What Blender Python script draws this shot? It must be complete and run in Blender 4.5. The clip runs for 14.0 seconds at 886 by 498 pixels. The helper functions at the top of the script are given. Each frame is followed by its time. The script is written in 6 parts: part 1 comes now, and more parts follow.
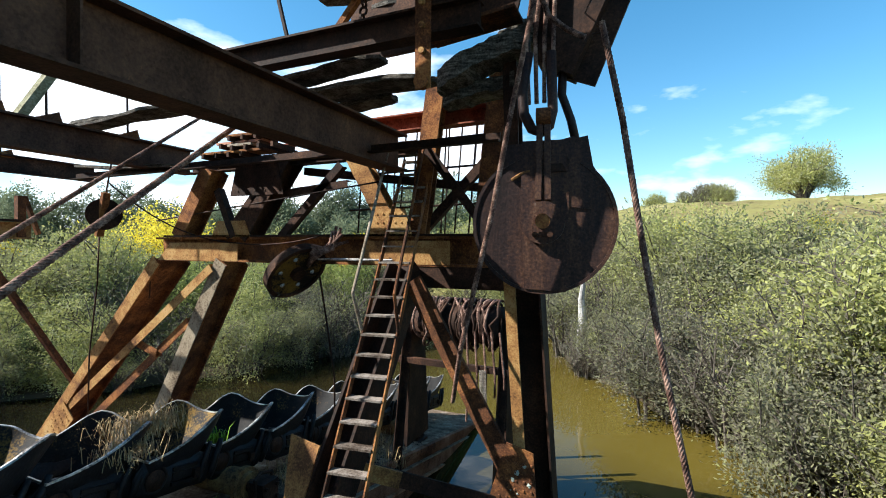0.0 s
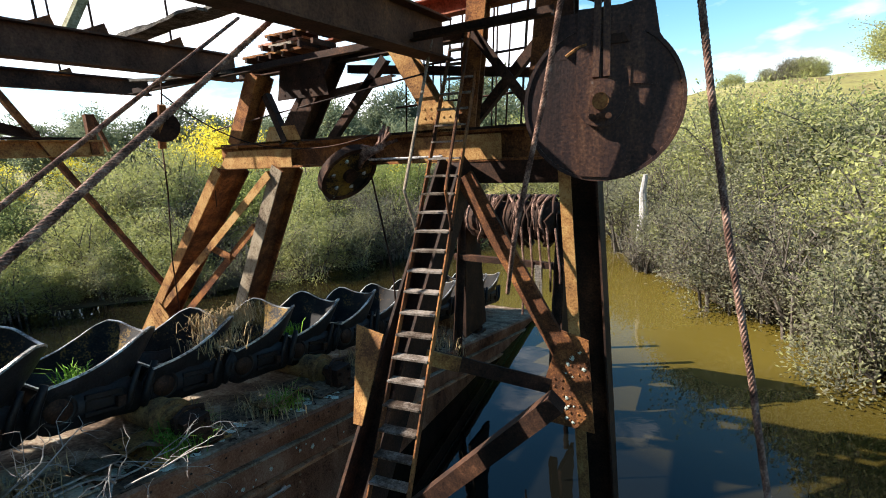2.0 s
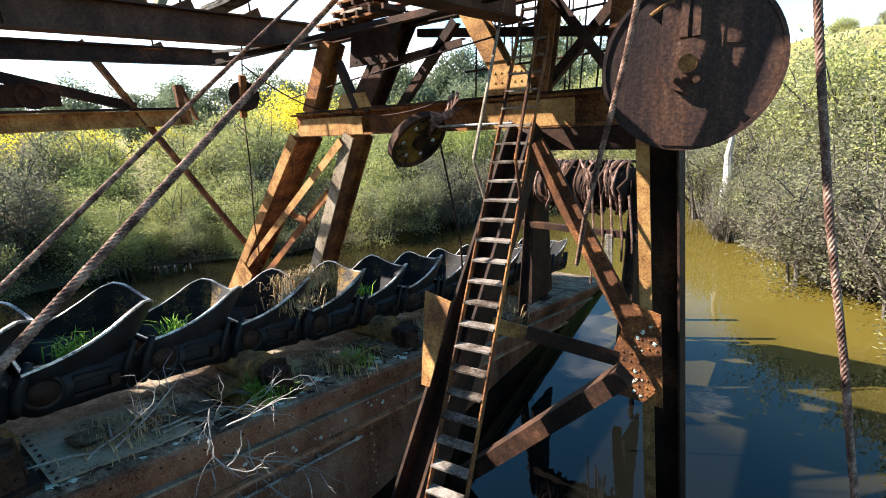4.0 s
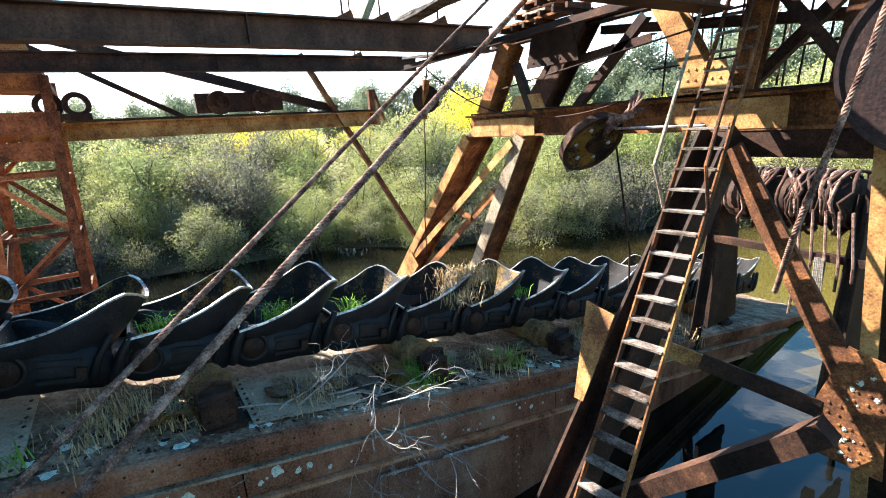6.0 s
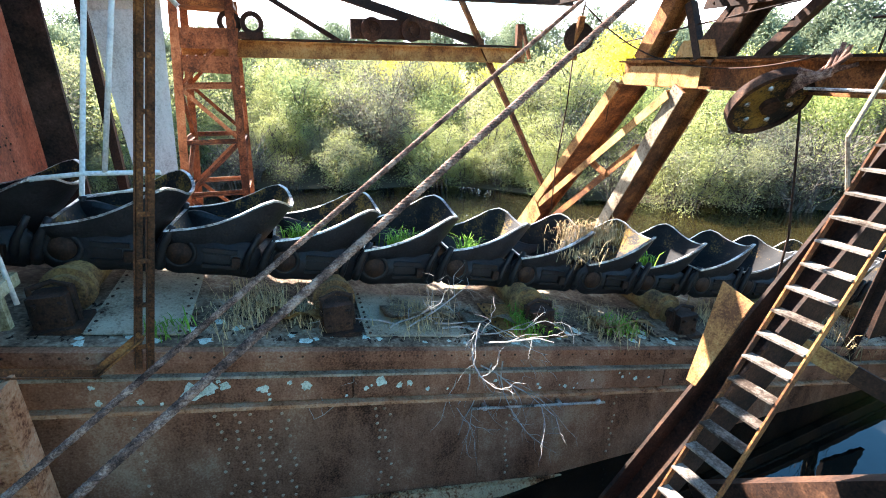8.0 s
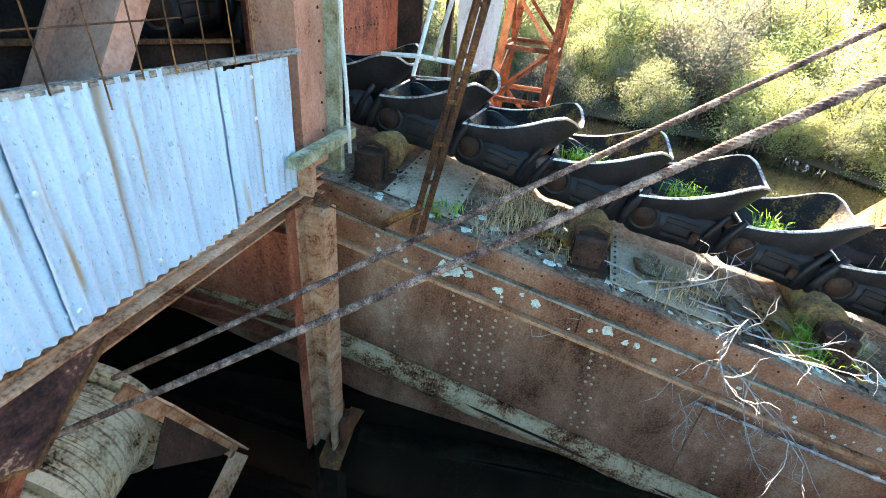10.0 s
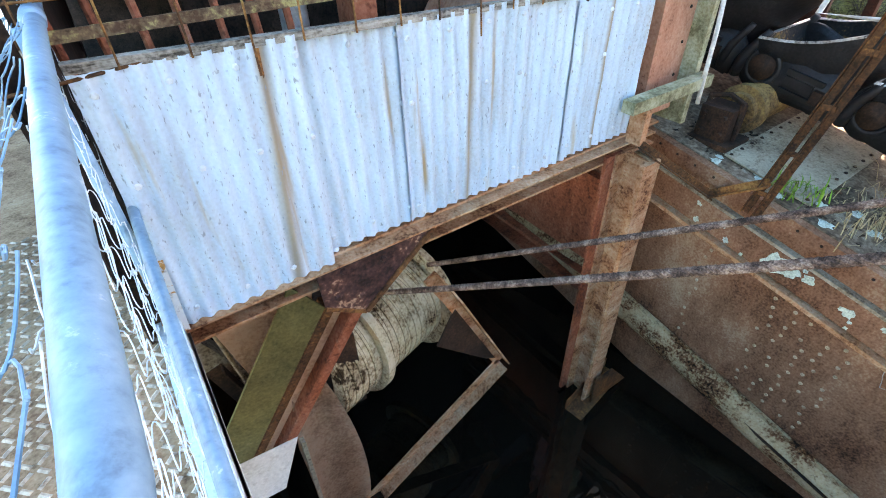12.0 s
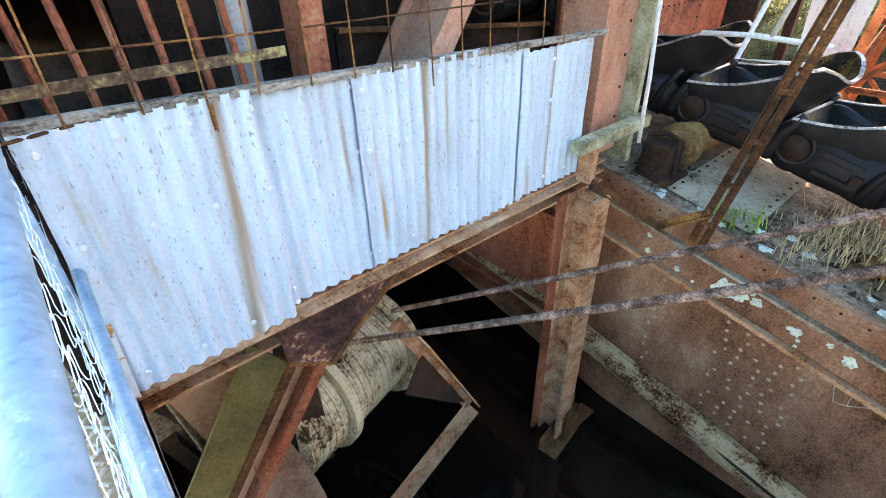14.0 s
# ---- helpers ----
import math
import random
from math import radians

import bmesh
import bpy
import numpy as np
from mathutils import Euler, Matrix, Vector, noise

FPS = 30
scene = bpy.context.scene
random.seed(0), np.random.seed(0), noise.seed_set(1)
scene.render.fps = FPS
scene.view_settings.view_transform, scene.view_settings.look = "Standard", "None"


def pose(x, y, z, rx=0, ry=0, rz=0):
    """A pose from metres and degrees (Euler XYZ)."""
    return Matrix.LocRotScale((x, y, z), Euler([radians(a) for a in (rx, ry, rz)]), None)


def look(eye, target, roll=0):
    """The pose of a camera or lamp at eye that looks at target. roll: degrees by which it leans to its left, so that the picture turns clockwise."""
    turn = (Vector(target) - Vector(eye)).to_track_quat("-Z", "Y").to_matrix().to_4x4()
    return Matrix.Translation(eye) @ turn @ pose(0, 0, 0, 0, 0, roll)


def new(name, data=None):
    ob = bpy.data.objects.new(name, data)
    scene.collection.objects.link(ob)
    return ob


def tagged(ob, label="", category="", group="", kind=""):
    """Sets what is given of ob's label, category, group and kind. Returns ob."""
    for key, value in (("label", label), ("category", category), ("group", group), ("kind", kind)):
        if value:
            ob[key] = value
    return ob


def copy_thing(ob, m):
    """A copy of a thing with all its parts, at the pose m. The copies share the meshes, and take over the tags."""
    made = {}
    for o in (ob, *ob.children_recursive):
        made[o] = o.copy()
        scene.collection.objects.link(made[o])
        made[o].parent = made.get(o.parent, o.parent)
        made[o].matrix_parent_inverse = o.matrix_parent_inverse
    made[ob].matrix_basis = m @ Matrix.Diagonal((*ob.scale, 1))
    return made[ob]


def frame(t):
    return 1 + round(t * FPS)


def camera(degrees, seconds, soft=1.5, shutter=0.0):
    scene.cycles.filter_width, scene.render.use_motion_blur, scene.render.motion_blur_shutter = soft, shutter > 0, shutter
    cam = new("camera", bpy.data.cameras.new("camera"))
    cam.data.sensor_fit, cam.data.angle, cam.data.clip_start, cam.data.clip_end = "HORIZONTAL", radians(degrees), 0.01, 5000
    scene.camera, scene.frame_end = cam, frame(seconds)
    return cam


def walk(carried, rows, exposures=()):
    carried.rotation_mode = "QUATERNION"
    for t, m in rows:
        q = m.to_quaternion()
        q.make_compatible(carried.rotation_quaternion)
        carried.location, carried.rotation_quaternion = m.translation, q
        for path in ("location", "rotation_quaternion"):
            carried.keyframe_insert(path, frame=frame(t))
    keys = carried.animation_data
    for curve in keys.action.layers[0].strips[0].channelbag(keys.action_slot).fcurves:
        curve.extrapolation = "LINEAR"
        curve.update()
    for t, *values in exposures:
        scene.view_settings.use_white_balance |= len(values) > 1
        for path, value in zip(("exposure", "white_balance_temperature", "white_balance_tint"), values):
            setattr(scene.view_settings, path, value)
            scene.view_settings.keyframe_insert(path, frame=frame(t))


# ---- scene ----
cam = camera(85.5, 14.0, 1.0)
PATH = [
    (0, (0.074, 0.215, 5.109), (-0.7, 2.059, 5.09), 0.2),
    (0.5, (0.069, 0.209, 5.099), (-0.716, 2.046, 4.995), -0.5),
    (1, (0.064, 0.221, 5.081), (-0.748, 2.036, 4.874), -1.5),
    (1.5, (0.064, 0.236, 5.066), (-0.816, 2.003, 4.743), -2.3),
    (2, (0.079, 0.267, 5.028), (-0.887, 1.968, 4.614), -2.9),
    (2.5, (0.088, 0.293, 5.013), (-0.966, 1.925, 4.537), -3.5),
    (2.7, (0.084, 0.305, 5.012), (-0.995, 1.915, 4.519), -3.6),
    (4.8, (0.049, 0.209, 5.131), (-1.264, 1.625, 4.61), -5.1),
    (5, (0.045, 0.215, 5.128), (-1.325, 1.586, 4.634), -5.4),
    (5.5, (0.029, 0.222, 5.124), (-1.471, 1.457, 4.65), -5.1),
    (6, (0.013, 0.218, 5.128), (-1.611, 1.269, 4.619), -4.1),
    (6.5, (0.011, 0.204, 5.125), (-1.689, 1.088, 4.551), -2.5),
    (7, (-0.005, 0.223, 5.123), (-1.75, 0.975, 4.499), -1.4),
    (7.2, (0.0, 0.224, 5.125), (-1.756, 0.938, 4.488), -1.1),
    (9.3, (-0.071, 0.209, 5.087), (-1.859, 0.357, 4.203), 3.1),
    (9.5, (-0.077, 0.212, 5.081), (-1.859, 0.234, 4.174), 3.5),
    (10, (-0.096, 0.19, 5.049), (-1.762, -0.245, 4.031), 5.4),
    (10.5, (-0.112, 0.178, 5.035), (-1.521, -0.696, 3.917), 3.8),
    (11, (-0.136, 0.157, 5.022), (-1.232, -1.02, 3.834), 0.4),
    (11.5, (-0.145, 0.163, 5.016), (-1.039, -1.133, 3.782), -2.0),
    (12, (-0.148, 0.15, 5.02), (-1.017, -1.158, 3.781), -2.1),
    (12.5, (-0.149, 0.142, 5.013), (-1.045, -1.152, 3.78), -1.5),
    (13, (-0.15, 0.13, 5.009), (-1.08, -1.163, 3.799), -1.6),
    (13.5, (-0.145, 0.135, 5.016), (-1.13, -1.166, 3.86), -2.0),
    (14, (-0.138, 0.136, 5.023), (-1.205, -1.151, 3.925), -1.8),
]
walk(cam, [(t, look(eye, target, roll)) for t, eye, target, roll in PATH],
     [(0, 1.25, 6000, 8), (1, 1.35, 6250, 10), (2.7, 1.55, 6500, 13), (5, 2.35, 6250, 13), (7, 2.8, 6200, 14), (9.5, 3.9, 6700, 18), (10.5, 4.1, 7400, 23), (12, 4.15, 8300, 31), (14, 4.2, 8500, 33)])

# ---------------------------------------------------------------- light
WATER = 0.5
SUN_DIR = Vector((-0.676, -0.36, 0.643)).normalized()
world = bpy.data.worlds.new("sky")
scene.world = world
world.use_nodes = True
wn, wl = world.node_tree.nodes, world.node_tree.links
sky = wn.new("ShaderNodeTexSky")
sky.sky_type, sky.sun_disc = "NISHITA", False
sky.sun_elevation = math.asin(SUN_DIR.z)
sky.sun_rotation = math.atan2(SUN_DIR.x, SUN_DIR.y)
sky.air_density, sky.dust_density, sky.ozone_density = 1.0, 0.35, 1.2
# fair-weather clouds, mixed into the sky by direction
wtc = wn.new("ShaderNodeTexCoord")
wmap = wn.new("ShaderNodeMapping")
wmap.inputs["Scale"].default_value = (1.0, 1.0, 2.6)
wmap.inputs["Location"].default_value = (0.35, 0.1, 0.0)
wno = wn.new("ShaderNodeTexNoise")
wno.inputs["Scale"].default_value, wno.inputs["Detail"].default_value = 3.2, 7.0
wramp = wn.new("ShaderNodeValToRGB")
wramp.color_ramp.elements[0].position, wramp.color_ramp.elements[1].position = 0.50, 0.64
wmix = wn.new("ShaderNodeMixRGB")
wmix.inputs["Color2"].default_value = (9.5, 9.7, 10.0, 1)
wl.new(wtc.outputs["Generated"], wmap.inputs["Vector"])
wl.new(wmap.outputs["Vector"], wno.inputs["Vector"])
# the cloud bank thickens towards port
wsep, wbank = wn.new("ShaderNodeSeparateXYZ"), wn.new("ShaderNodeMath")
wbank.operation = "MULTIPLY_ADD"
wbank.inputs[1].default_value = -0.17
wl.new(wtc.outputs["Generated"], wsep.inputs["Vector"])
wl.new(wsep.outputs["X"], wbank.inputs[0])
wtop = wn.new("ShaderNodeMath")
wtop.operation, wtop.inputs[1].default_value = "MULTIPLY_ADD", -0.20
wl.new(wsep.outputs["Z"], wtop.inputs[0])
wl.new(wno.outputs["Fac"], wtop.inputs[2])
wl.new(wtop.outputs[0], wbank.inputs[2])
wl.new(wbank.outputs[0], wramp.inputs["Fac"])
wl.new(wramp.outputs["Color"], wmix.inputs["Fac"])
whs = wn.new("ShaderNodeHueSaturation")
whs.inputs["Saturation"].default_value = 1.3
whs.inputs["Value"].default_value = 1.08
whs.inputs["Hue"].default_value = 0.484
wl.new(sky.outputs["Color"], whs.inputs["Color"])
wl.new(whs.outputs["Color"], wmix.inputs["Color1"])
wl.new(wmix.outputs["Color"], wn["Background"].inputs["Color"])
wn["Background"].inputs["Strength"].default_value = 0.082
sun = new("sun", bpy.data.lights.new("sun", "SUN"))
sun.data.energy, sun.data.angle, sun.data.color = 5.0, radians(0.5), (1.0, 0.93, 0.82)
sun.matrix_world = look((0, 0, 40), Vector((0, 0, 40)) - SUN_DIR)

# ---------------------------------------------------------------- materials


def mat(name, stops, scale=3.0, rough=0.8, metal=0.0, bump=0.3, fine=40.0, streak=1.0, per_object=0.0, detail=8.0, spec=0.18, flecks=0.55):
    """Mottled surface: colours along a ramp of large noise, broken up by fine grain."""
    m = bpy.data.materials.new(name)
    m.use_nodes = True
    n, l = m.node_tree.nodes, m.node_tree.links
    b = n["Principled BSDF"]
    tc = n.new("ShaderNodeTexCoord")
    mp = n.new("ShaderNodeMapping")
    mp.inputs["Scale"].default_value = (1, 1, streak)
    big, small = n.new("ShaderNodeTexNoise"), n.new("ShaderNodeTexNoise")
    big.inputs["Scale"].default_value, big.inputs["Detail"].default_value, big.inputs["Roughness"].default_value = scale, detail, 0.72
    small.inputs["Scale"].default_value, small.inputs["Detail"].default_value = fine, 4
    add = n.new("ShaderNodeMath")
    add.operation = "MULTIPLY_ADD"
    add.inputs[1].default_value, add.inputs[2].default_value = 0.38, -0.19
    mixf = n.new("ShaderNodeMath")
    mixf.operation = "ADD"
    ramp = n.new("ShaderNodeValToRGB")
    e = ramp.color_ramp.elements
    for i, (p, c) in enumerate(stops):
        el = e[i] if i < 2 else e.new(p)
        el.position, el.color = 0.5 + (p - 0.5) * 0.72, (*c, 1)
    l.new(tc.outputs["Object"], mp.inputs["Vector"])
    l.new(mp.outputs["Vector"], big.inputs["Vector"])
    l.new(tc.outputs["Object"], small.inputs["Vector"])
    l.new(small.outputs["Fac"], add.inputs[0])
    l.new(big.outputs["Fac"], mixf.inputs[0])
    l.new(add.outputs[0], mixf.inputs[1])
    fac = mixf.outputs[0]
    if per_object:
        oi, pm = n.new("ShaderNodeObjectInfo"), n.new("ShaderNodeMath")
        pm.operation = "MULTIPLY_ADD"
        pm.inputs[1].default_value = per_object
        l.new(oi.outputs["Random"], pm.inputs[0])
        l.new(fac, pm.inputs[2])
        sh = n.new("ShaderNodeMath")
        sh.operation = "SUBTRACT"
        sh.inputs[1].default_value = per_object / 2
        l.new(pm.outputs[0], sh.inputs[0])
        fac = sh.outputs[0]
    l.new(fac, ramp.inputs["Fac"])
    colour = ramp.outputs["Color"]
    if flecks:
        # chips and pits a few millimetres to centimetres across
        chip, crp, cmx = n.new("ShaderNodeTexNoise"), n.new("ShaderNodeValToRGB"), n.new("ShaderNodeMixRGB")
        chip.inputs["Scale"].default_value, chip.inputs["Detail"].default_value, chip.inputs["Roughness"].default_value = fine * 0.42, 5, 0.7
        crp.color_ramp.elements[0].position, crp.color_ramp.elements[1].position = 0.55, 0.64
        crp.color_ramp.elements[1].color = (flecks, flecks, flecks, 1)
        cmx.blend_type = "MULTIPLY"
        cmx.inputs["Color2"].default_value = (0.22, 0.18, 0.16, 1)
        l.new(tc.outputs["Object"], chip.inputs["Vector"])
        l.new(chip.outputs["Fac"], crp.inputs["Fac"])
        l.new(crp.outputs["Color"], cmx.inputs["Fac"])
        l.new(colour, cmx.inputs["Color1"])
        colour = cmx.outputs["Color"]
    l.new(colour, b.inputs["Base Color"])
    b.inputs["Roughness"].default_value, b.inputs["Metallic"].default_value = rough, metal
    b.inputs["Specular IOR Level"].default_value = spec
    if bump:
        bp = n.new("ShaderNodeBump")
        bp.inputs["Strength"].default_value, bp.inputs["Distance"].default_value = bump, 0.010
        l.new(mixf.outputs[0], bp.inputs["Height"])
        l.new(bp.outputs["Normal"], b.inputs["Normal"])
    return m


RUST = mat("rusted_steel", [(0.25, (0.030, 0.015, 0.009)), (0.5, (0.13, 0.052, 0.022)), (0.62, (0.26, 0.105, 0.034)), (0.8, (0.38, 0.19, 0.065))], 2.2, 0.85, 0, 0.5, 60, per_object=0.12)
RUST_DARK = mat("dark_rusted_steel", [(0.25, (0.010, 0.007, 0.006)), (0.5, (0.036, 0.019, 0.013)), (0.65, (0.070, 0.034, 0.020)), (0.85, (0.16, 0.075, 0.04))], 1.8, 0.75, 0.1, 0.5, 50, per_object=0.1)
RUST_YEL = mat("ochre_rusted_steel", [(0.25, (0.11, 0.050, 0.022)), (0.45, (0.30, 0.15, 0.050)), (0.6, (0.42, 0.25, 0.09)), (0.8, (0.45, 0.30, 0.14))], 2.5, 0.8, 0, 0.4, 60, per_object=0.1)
RED = mat("faded_red_paint", [(0.3, (0.10, 0.028, 0.016)), (0.5, (0.27, 0.075, 0.038)), (0.68, (0.36, 0.13, 0.075)), (0.85, (0.40, 0.24, 0.17))], 2.0, 0.7, 0, 0.35, 45, 0.5, per_object=0.1)
PINKISH = mat("chalky_red_paint", [(0.22, (0.09, 0.03, 0.02)), (0.34, (0.40, 0.165, 0.10)), (0.6, (0.52, 0.26, 0.175)), (0.85, (0.60, 0.38, 0.28))], 2.4, 0.75, 0, 0.3, 45, 0.4, flecks=0.25)
PLATE = mat("weathered_hull_plate", [(0.27, (0.042, 0.017, 0.010)), (0.45, (0.175, 0.075, 0.042)), (0.60, (0.255, 0.122, 0.072)), (0.82, (0.37, 0.235, 0.155))], 1.3, 0.8, 0, 0.45, 55, 0.6, spec=0.08, flecks=0.15)
DECK = mat("lichened_deck_plate", [(0.28, (0.038, 0.024, 0.016)), (0.47, (0.13, 0.088, 0.058)), (0.62, (0.24, 0.18, 0.125)), (0.82, (0.36, 0.36, 0.29))], 2.6, 0.9, 0, 0.5, 30)
GREYST = mat("grey_weathered_steel", [(0.3, (0.085, 0.055, 0.034)), (0.5, (0.25, 0.20, 0.145)), (0.7, (0.37, 0.325, 0.26))], 2.0, 0.75, 0, 0.4, 50, 0.4)
FLANGE = mat("corroded_grey_flange", [(0.30, (0.024, 0.011, 0.007)), (0.42, (0.16, 0.070, 0.034)), (0.52, (0.33, 0.225, 0.13)), (0.76, (0.45, 0.34, 0.21))], 2.6, 0.9, 0, 0.7, 45, 1.6, spec=0.05)
# pale base also carries sunlight on the leg flange and deck plates
PALE = mat("chalky_pale_lit_flange", [(0.25, (0.06, 0.036, 0.022)), (0.42, (0.24, 0.19, 0.13)), (0.7, (0.38, 0.32, 0.23))], 2.0, 0.8, 0, 0.3, 50, 0.5)
CONE = mat("plain_brown_guard_paint", [(0.25, (0.24, 0.12, 0.07)), (0.5, (0.46, 0.26, 0.165)), (0.75, (0.52, 0.33, 0.22))], 1.6, 0.75, 0, 0.2, 40, spec=0.08, flecks=0.15)
TIMBERP = mat("bleached_split_timber", [(0.28, (0.06, 0.048, 0.038)), (0.5, (0.26, 0.225, 0.19)), (0.72, (0.40, 0.365, 0.32))], 6, 0.9, 0, 0.8, 60, 8)
RIVETM = mat("pale_worn_rivets", [(0.3, (0.24, 0.15, 0.09)), (0.6, (0.43, 0.32, 0.22))], 9, 0.7, 0, 0.2, 60)
SILL = mat("scaled_tan_rust", [(0.24, (0.10, 0.032, 0.015)), (0.42, (0.37, 0.165, 0.083)), (0.62, (0.47, 0.26, 0.155)), (0.8, (0.52, 0.36, 0.25))], 3.0, 0.85, 0, 0.5, 50, 2.0, spec=0.08)
TOWERM = mat("rust_red_lattice_paint", [(0.3, (0.045, 0.018, 0.010)), (0.5, (0.17, 0.060, 0.026)), (0.68, (0.29, 0.115, 0.05)), (0.85, (0.36, 0.19, 0.10))], 2.0, 0.8, 0, 0.3, 45, per_object=0.2)
BUCKET = mat("black_cast_steel", [(0.28, (0.008, 0.007, 0.007)), (0.5, (0.016, 0.014, 0.015)), (0.7, (0.028, 0.026, 0.028)), (0.86, (0.09, 0.055, 0.026))], 2.4, 0.5, 0.1, 0.7, 45, per_object=0.1, spec=0.28)
# near-black tones between the ochre stains stand in for shade in the buckets
BUCKET_IN = mat("rust_stained_bucket_lining", [(0.28, (0.005, 0.005, 0.005)), (0.48, (0.012, 0.011, 0.011)), (0.57, (0.024, 0.019, 0.015)), (0.63, (0.11, 0.068, 0.022)), (0.76, (0.23, 0.135, 0.028))], 2.4, 0.65, 0.0, 0.6, 45, per_object=0.15, spec=0.12)
RIM = mat("worn_bright_steel", [(0.35, (0.07, 0.06, 0.055)), (0.5, (0.36, 0.34, 0.32)), (0.7, (0.62, 0.60, 0.57))], 5, 0.4, 0.5, 0.3, 60, spec=0.5, flecks=0.2)
GALV = mat("galvanised_iron", [(0.3, (0.40, 0.44, 0.47)), (0.5, (0.56, 0.60, 0.63)), (0.7, (0.68, 0.71, 0.73)), (0.88, (0.60, 0.56, 0.50))], 2.2, 0.5, 0.25, 0.25, 70, 0.35, per_object=0.1, spec=0.5, flecks=0.2)
WHITEP = mat("chalky_white_sheet", [(0.3, (0.45, 0.44, 0.41)), (0.5, (0.66, 0.66, 0.63)), (0.75, (0.78, 0.78, 0.76))], 1.5, 0.7, 0, 0.2, 50, 0.3, flecks=0.2)
BLUEP = mat("pale_blue_rail_paint", [(0.20, (0.11, 0.19, 0.25)), (0.40, (0.165, 0.29, 0.38)), (0.68, (0.22, 0.36, 0.46)), (0.84, (0.62, 0.66, 0.66))], 11, 0.5, 0.0, 0.15, 60, spec=0.35, flecks=0.2)
WOOD = mat("grey_weathered_timber", [(0.3, (0.018, 0.016, 0.013)), (0.5, (0.085, 0.075, 0.062)), (0.7, (0.22, 0.20, 0.17))], 6, 0.9, 0, 0.8, 60, 8)
OLIVE = mat("mossy_olive_timber", [(0.3, (0.12, 0.11, 0.06)), (0.5, (0.26, 0.25, 0.15)), (0.72, (0.40, 0.40, 0.29))], 5, 0.9, 0, 0.5, 50, flecks=0.3)
ROPE = mat("rusty_wire_rope", [(0.3, (0.040, 0.024, 0.019)), (0.5, (0.150, 0.086, 0.066)), (0.7, (0.38, 0.25, 0.19))], 12, 0.7, 0.0, 0.3, 120, spec=0.06)
DRUMROPE = mat("cream_old_drum_coating", [(0.30, (0.050, 0.025, 0.012)), (0.39, (0.32, 0.21, 0.12)), (0.55, (0.58, 0.44, 0.28)), (0.8, (0.66, 0.53, 0.37))], 3, 0.85, 0, 0.5, 40, 1, spec=0.06, flecks=0.3)
LICHEN = mat("pale_lichen", [(0.3, (0.30, 0.36, 0.30)), (0.6, (0.52, 0.58, 0.50)), (0.8, (0.62, 0.66, 0.58))], 20, 0.95, 0, 0.6, 80)
GREYROLL = mat("ochre_roller_paint", [(0.25, (0.04, 0.026, 0.018)), (0.45, (0.17, 0.095, 0.042)), (0.65, (0.31, 0.185, 0.07))], 4, 0.75, 0.1, 0.5, 50)
TWIG = mat("dry_grey_twig", [(0.3, (0.16, 0.14, 0.12)), (0.7, (0.42, 0.39, 0.36))], 10, 0.9, 0, 0.2, 60, flecks=0.2)
BARK = mat("bark", [(0.3, (0.04, 0.032, 0.026)), (0.6, (0.13, 0.11, 0.09)), (0.8, (0.24, 0.22, 0.19))], 4, 0.95, 0, 0.7, 30)
STRAW = mat("dry_straw", [(0.3, (0.24, 0.15, 0.07)), (0.6, (0.46, 0.34, 0.18)), (0.8, (0.58, 0.46, 0.27))], 8, 0.9, 0, 0.1, 60, flecks=0.2)
GRASS = mat("green_grass_blades", [(0.3, (0.06, 0.12, 0.015)), (0.6, (0.14, 0.28, 0.03)), (0.8, (0.28, 0.40, 0.06))], 8, 0.7, 0, 0, 60, flecks=0.2)
TREAD = mat("worn_tread_steel", [(0.3, (0.050, 0.034, 0.024)), (0.5, (0.16, 0.13, 0.105)), (0.7, (0.29, 0.25, 0.215))], 7, 0.6, 0.1, 0.5, 60, per_object=0.2)
MOSS = mat("algae_green_paint", [(0.28, (0.055, 0.046, 0.018)), (0.5, (0.115, 0.098, 0.036)), (0.7, (0.165, 0.135, 0.055)), (0.85, (0.26, 0.20, 0.11))], 2.2, 0.8, 0, 0.4, 50, flecks=0.2)
LICHBAR = mat("lichened_rusty_bar", [(0.35, (0.085, 0.045, 0.028)), (0.52, (0.17, 0.11, 0.065)), (0.62, (0.32, 0.26, 0.11)), (0.8, (0.38, 0.36, 0.24))], 9, 0.9, 0, 0.5, 50)
# near-black base holds the shade inside the winch house
DARKIN = mat("shade_dark_inner_steel", [(0.3, (0.012, 0.010, 0.009)), (0.6, (0.045, 0.03, 0.024)), (0.8, (0.09, 0.055, 0.04))], 2, 0.9, 0, 0.3, 40)

BEAMM = mat("purple_brown_beam_paint", [(0.25, (0.030, 0.016, 0.011)), (0.5, (0.088, 0.045, 0.030)), (0.68, (0.135, 0.070, 0.044)), (0.85, (0.23, 0.115, 0.06))], 1.6, 0.7, 0, 0.4, 50, 0.6, per_object=0.1, spec=0.12, flecks=0.35)
GUSSETM = mat("flaking_purple_brown_plate", [(0.30, (0.022, 0.012, 0.011)), (0.5, (0.070, 0.030, 0.024)), (0.60, (0.115, 0.050, 0.036)), (0.66, (0.36, 0.20, 0.13)), (0.8, (0.44, 0.27, 0.17))], 4.0, 0.75, 0, 0.8, 40)


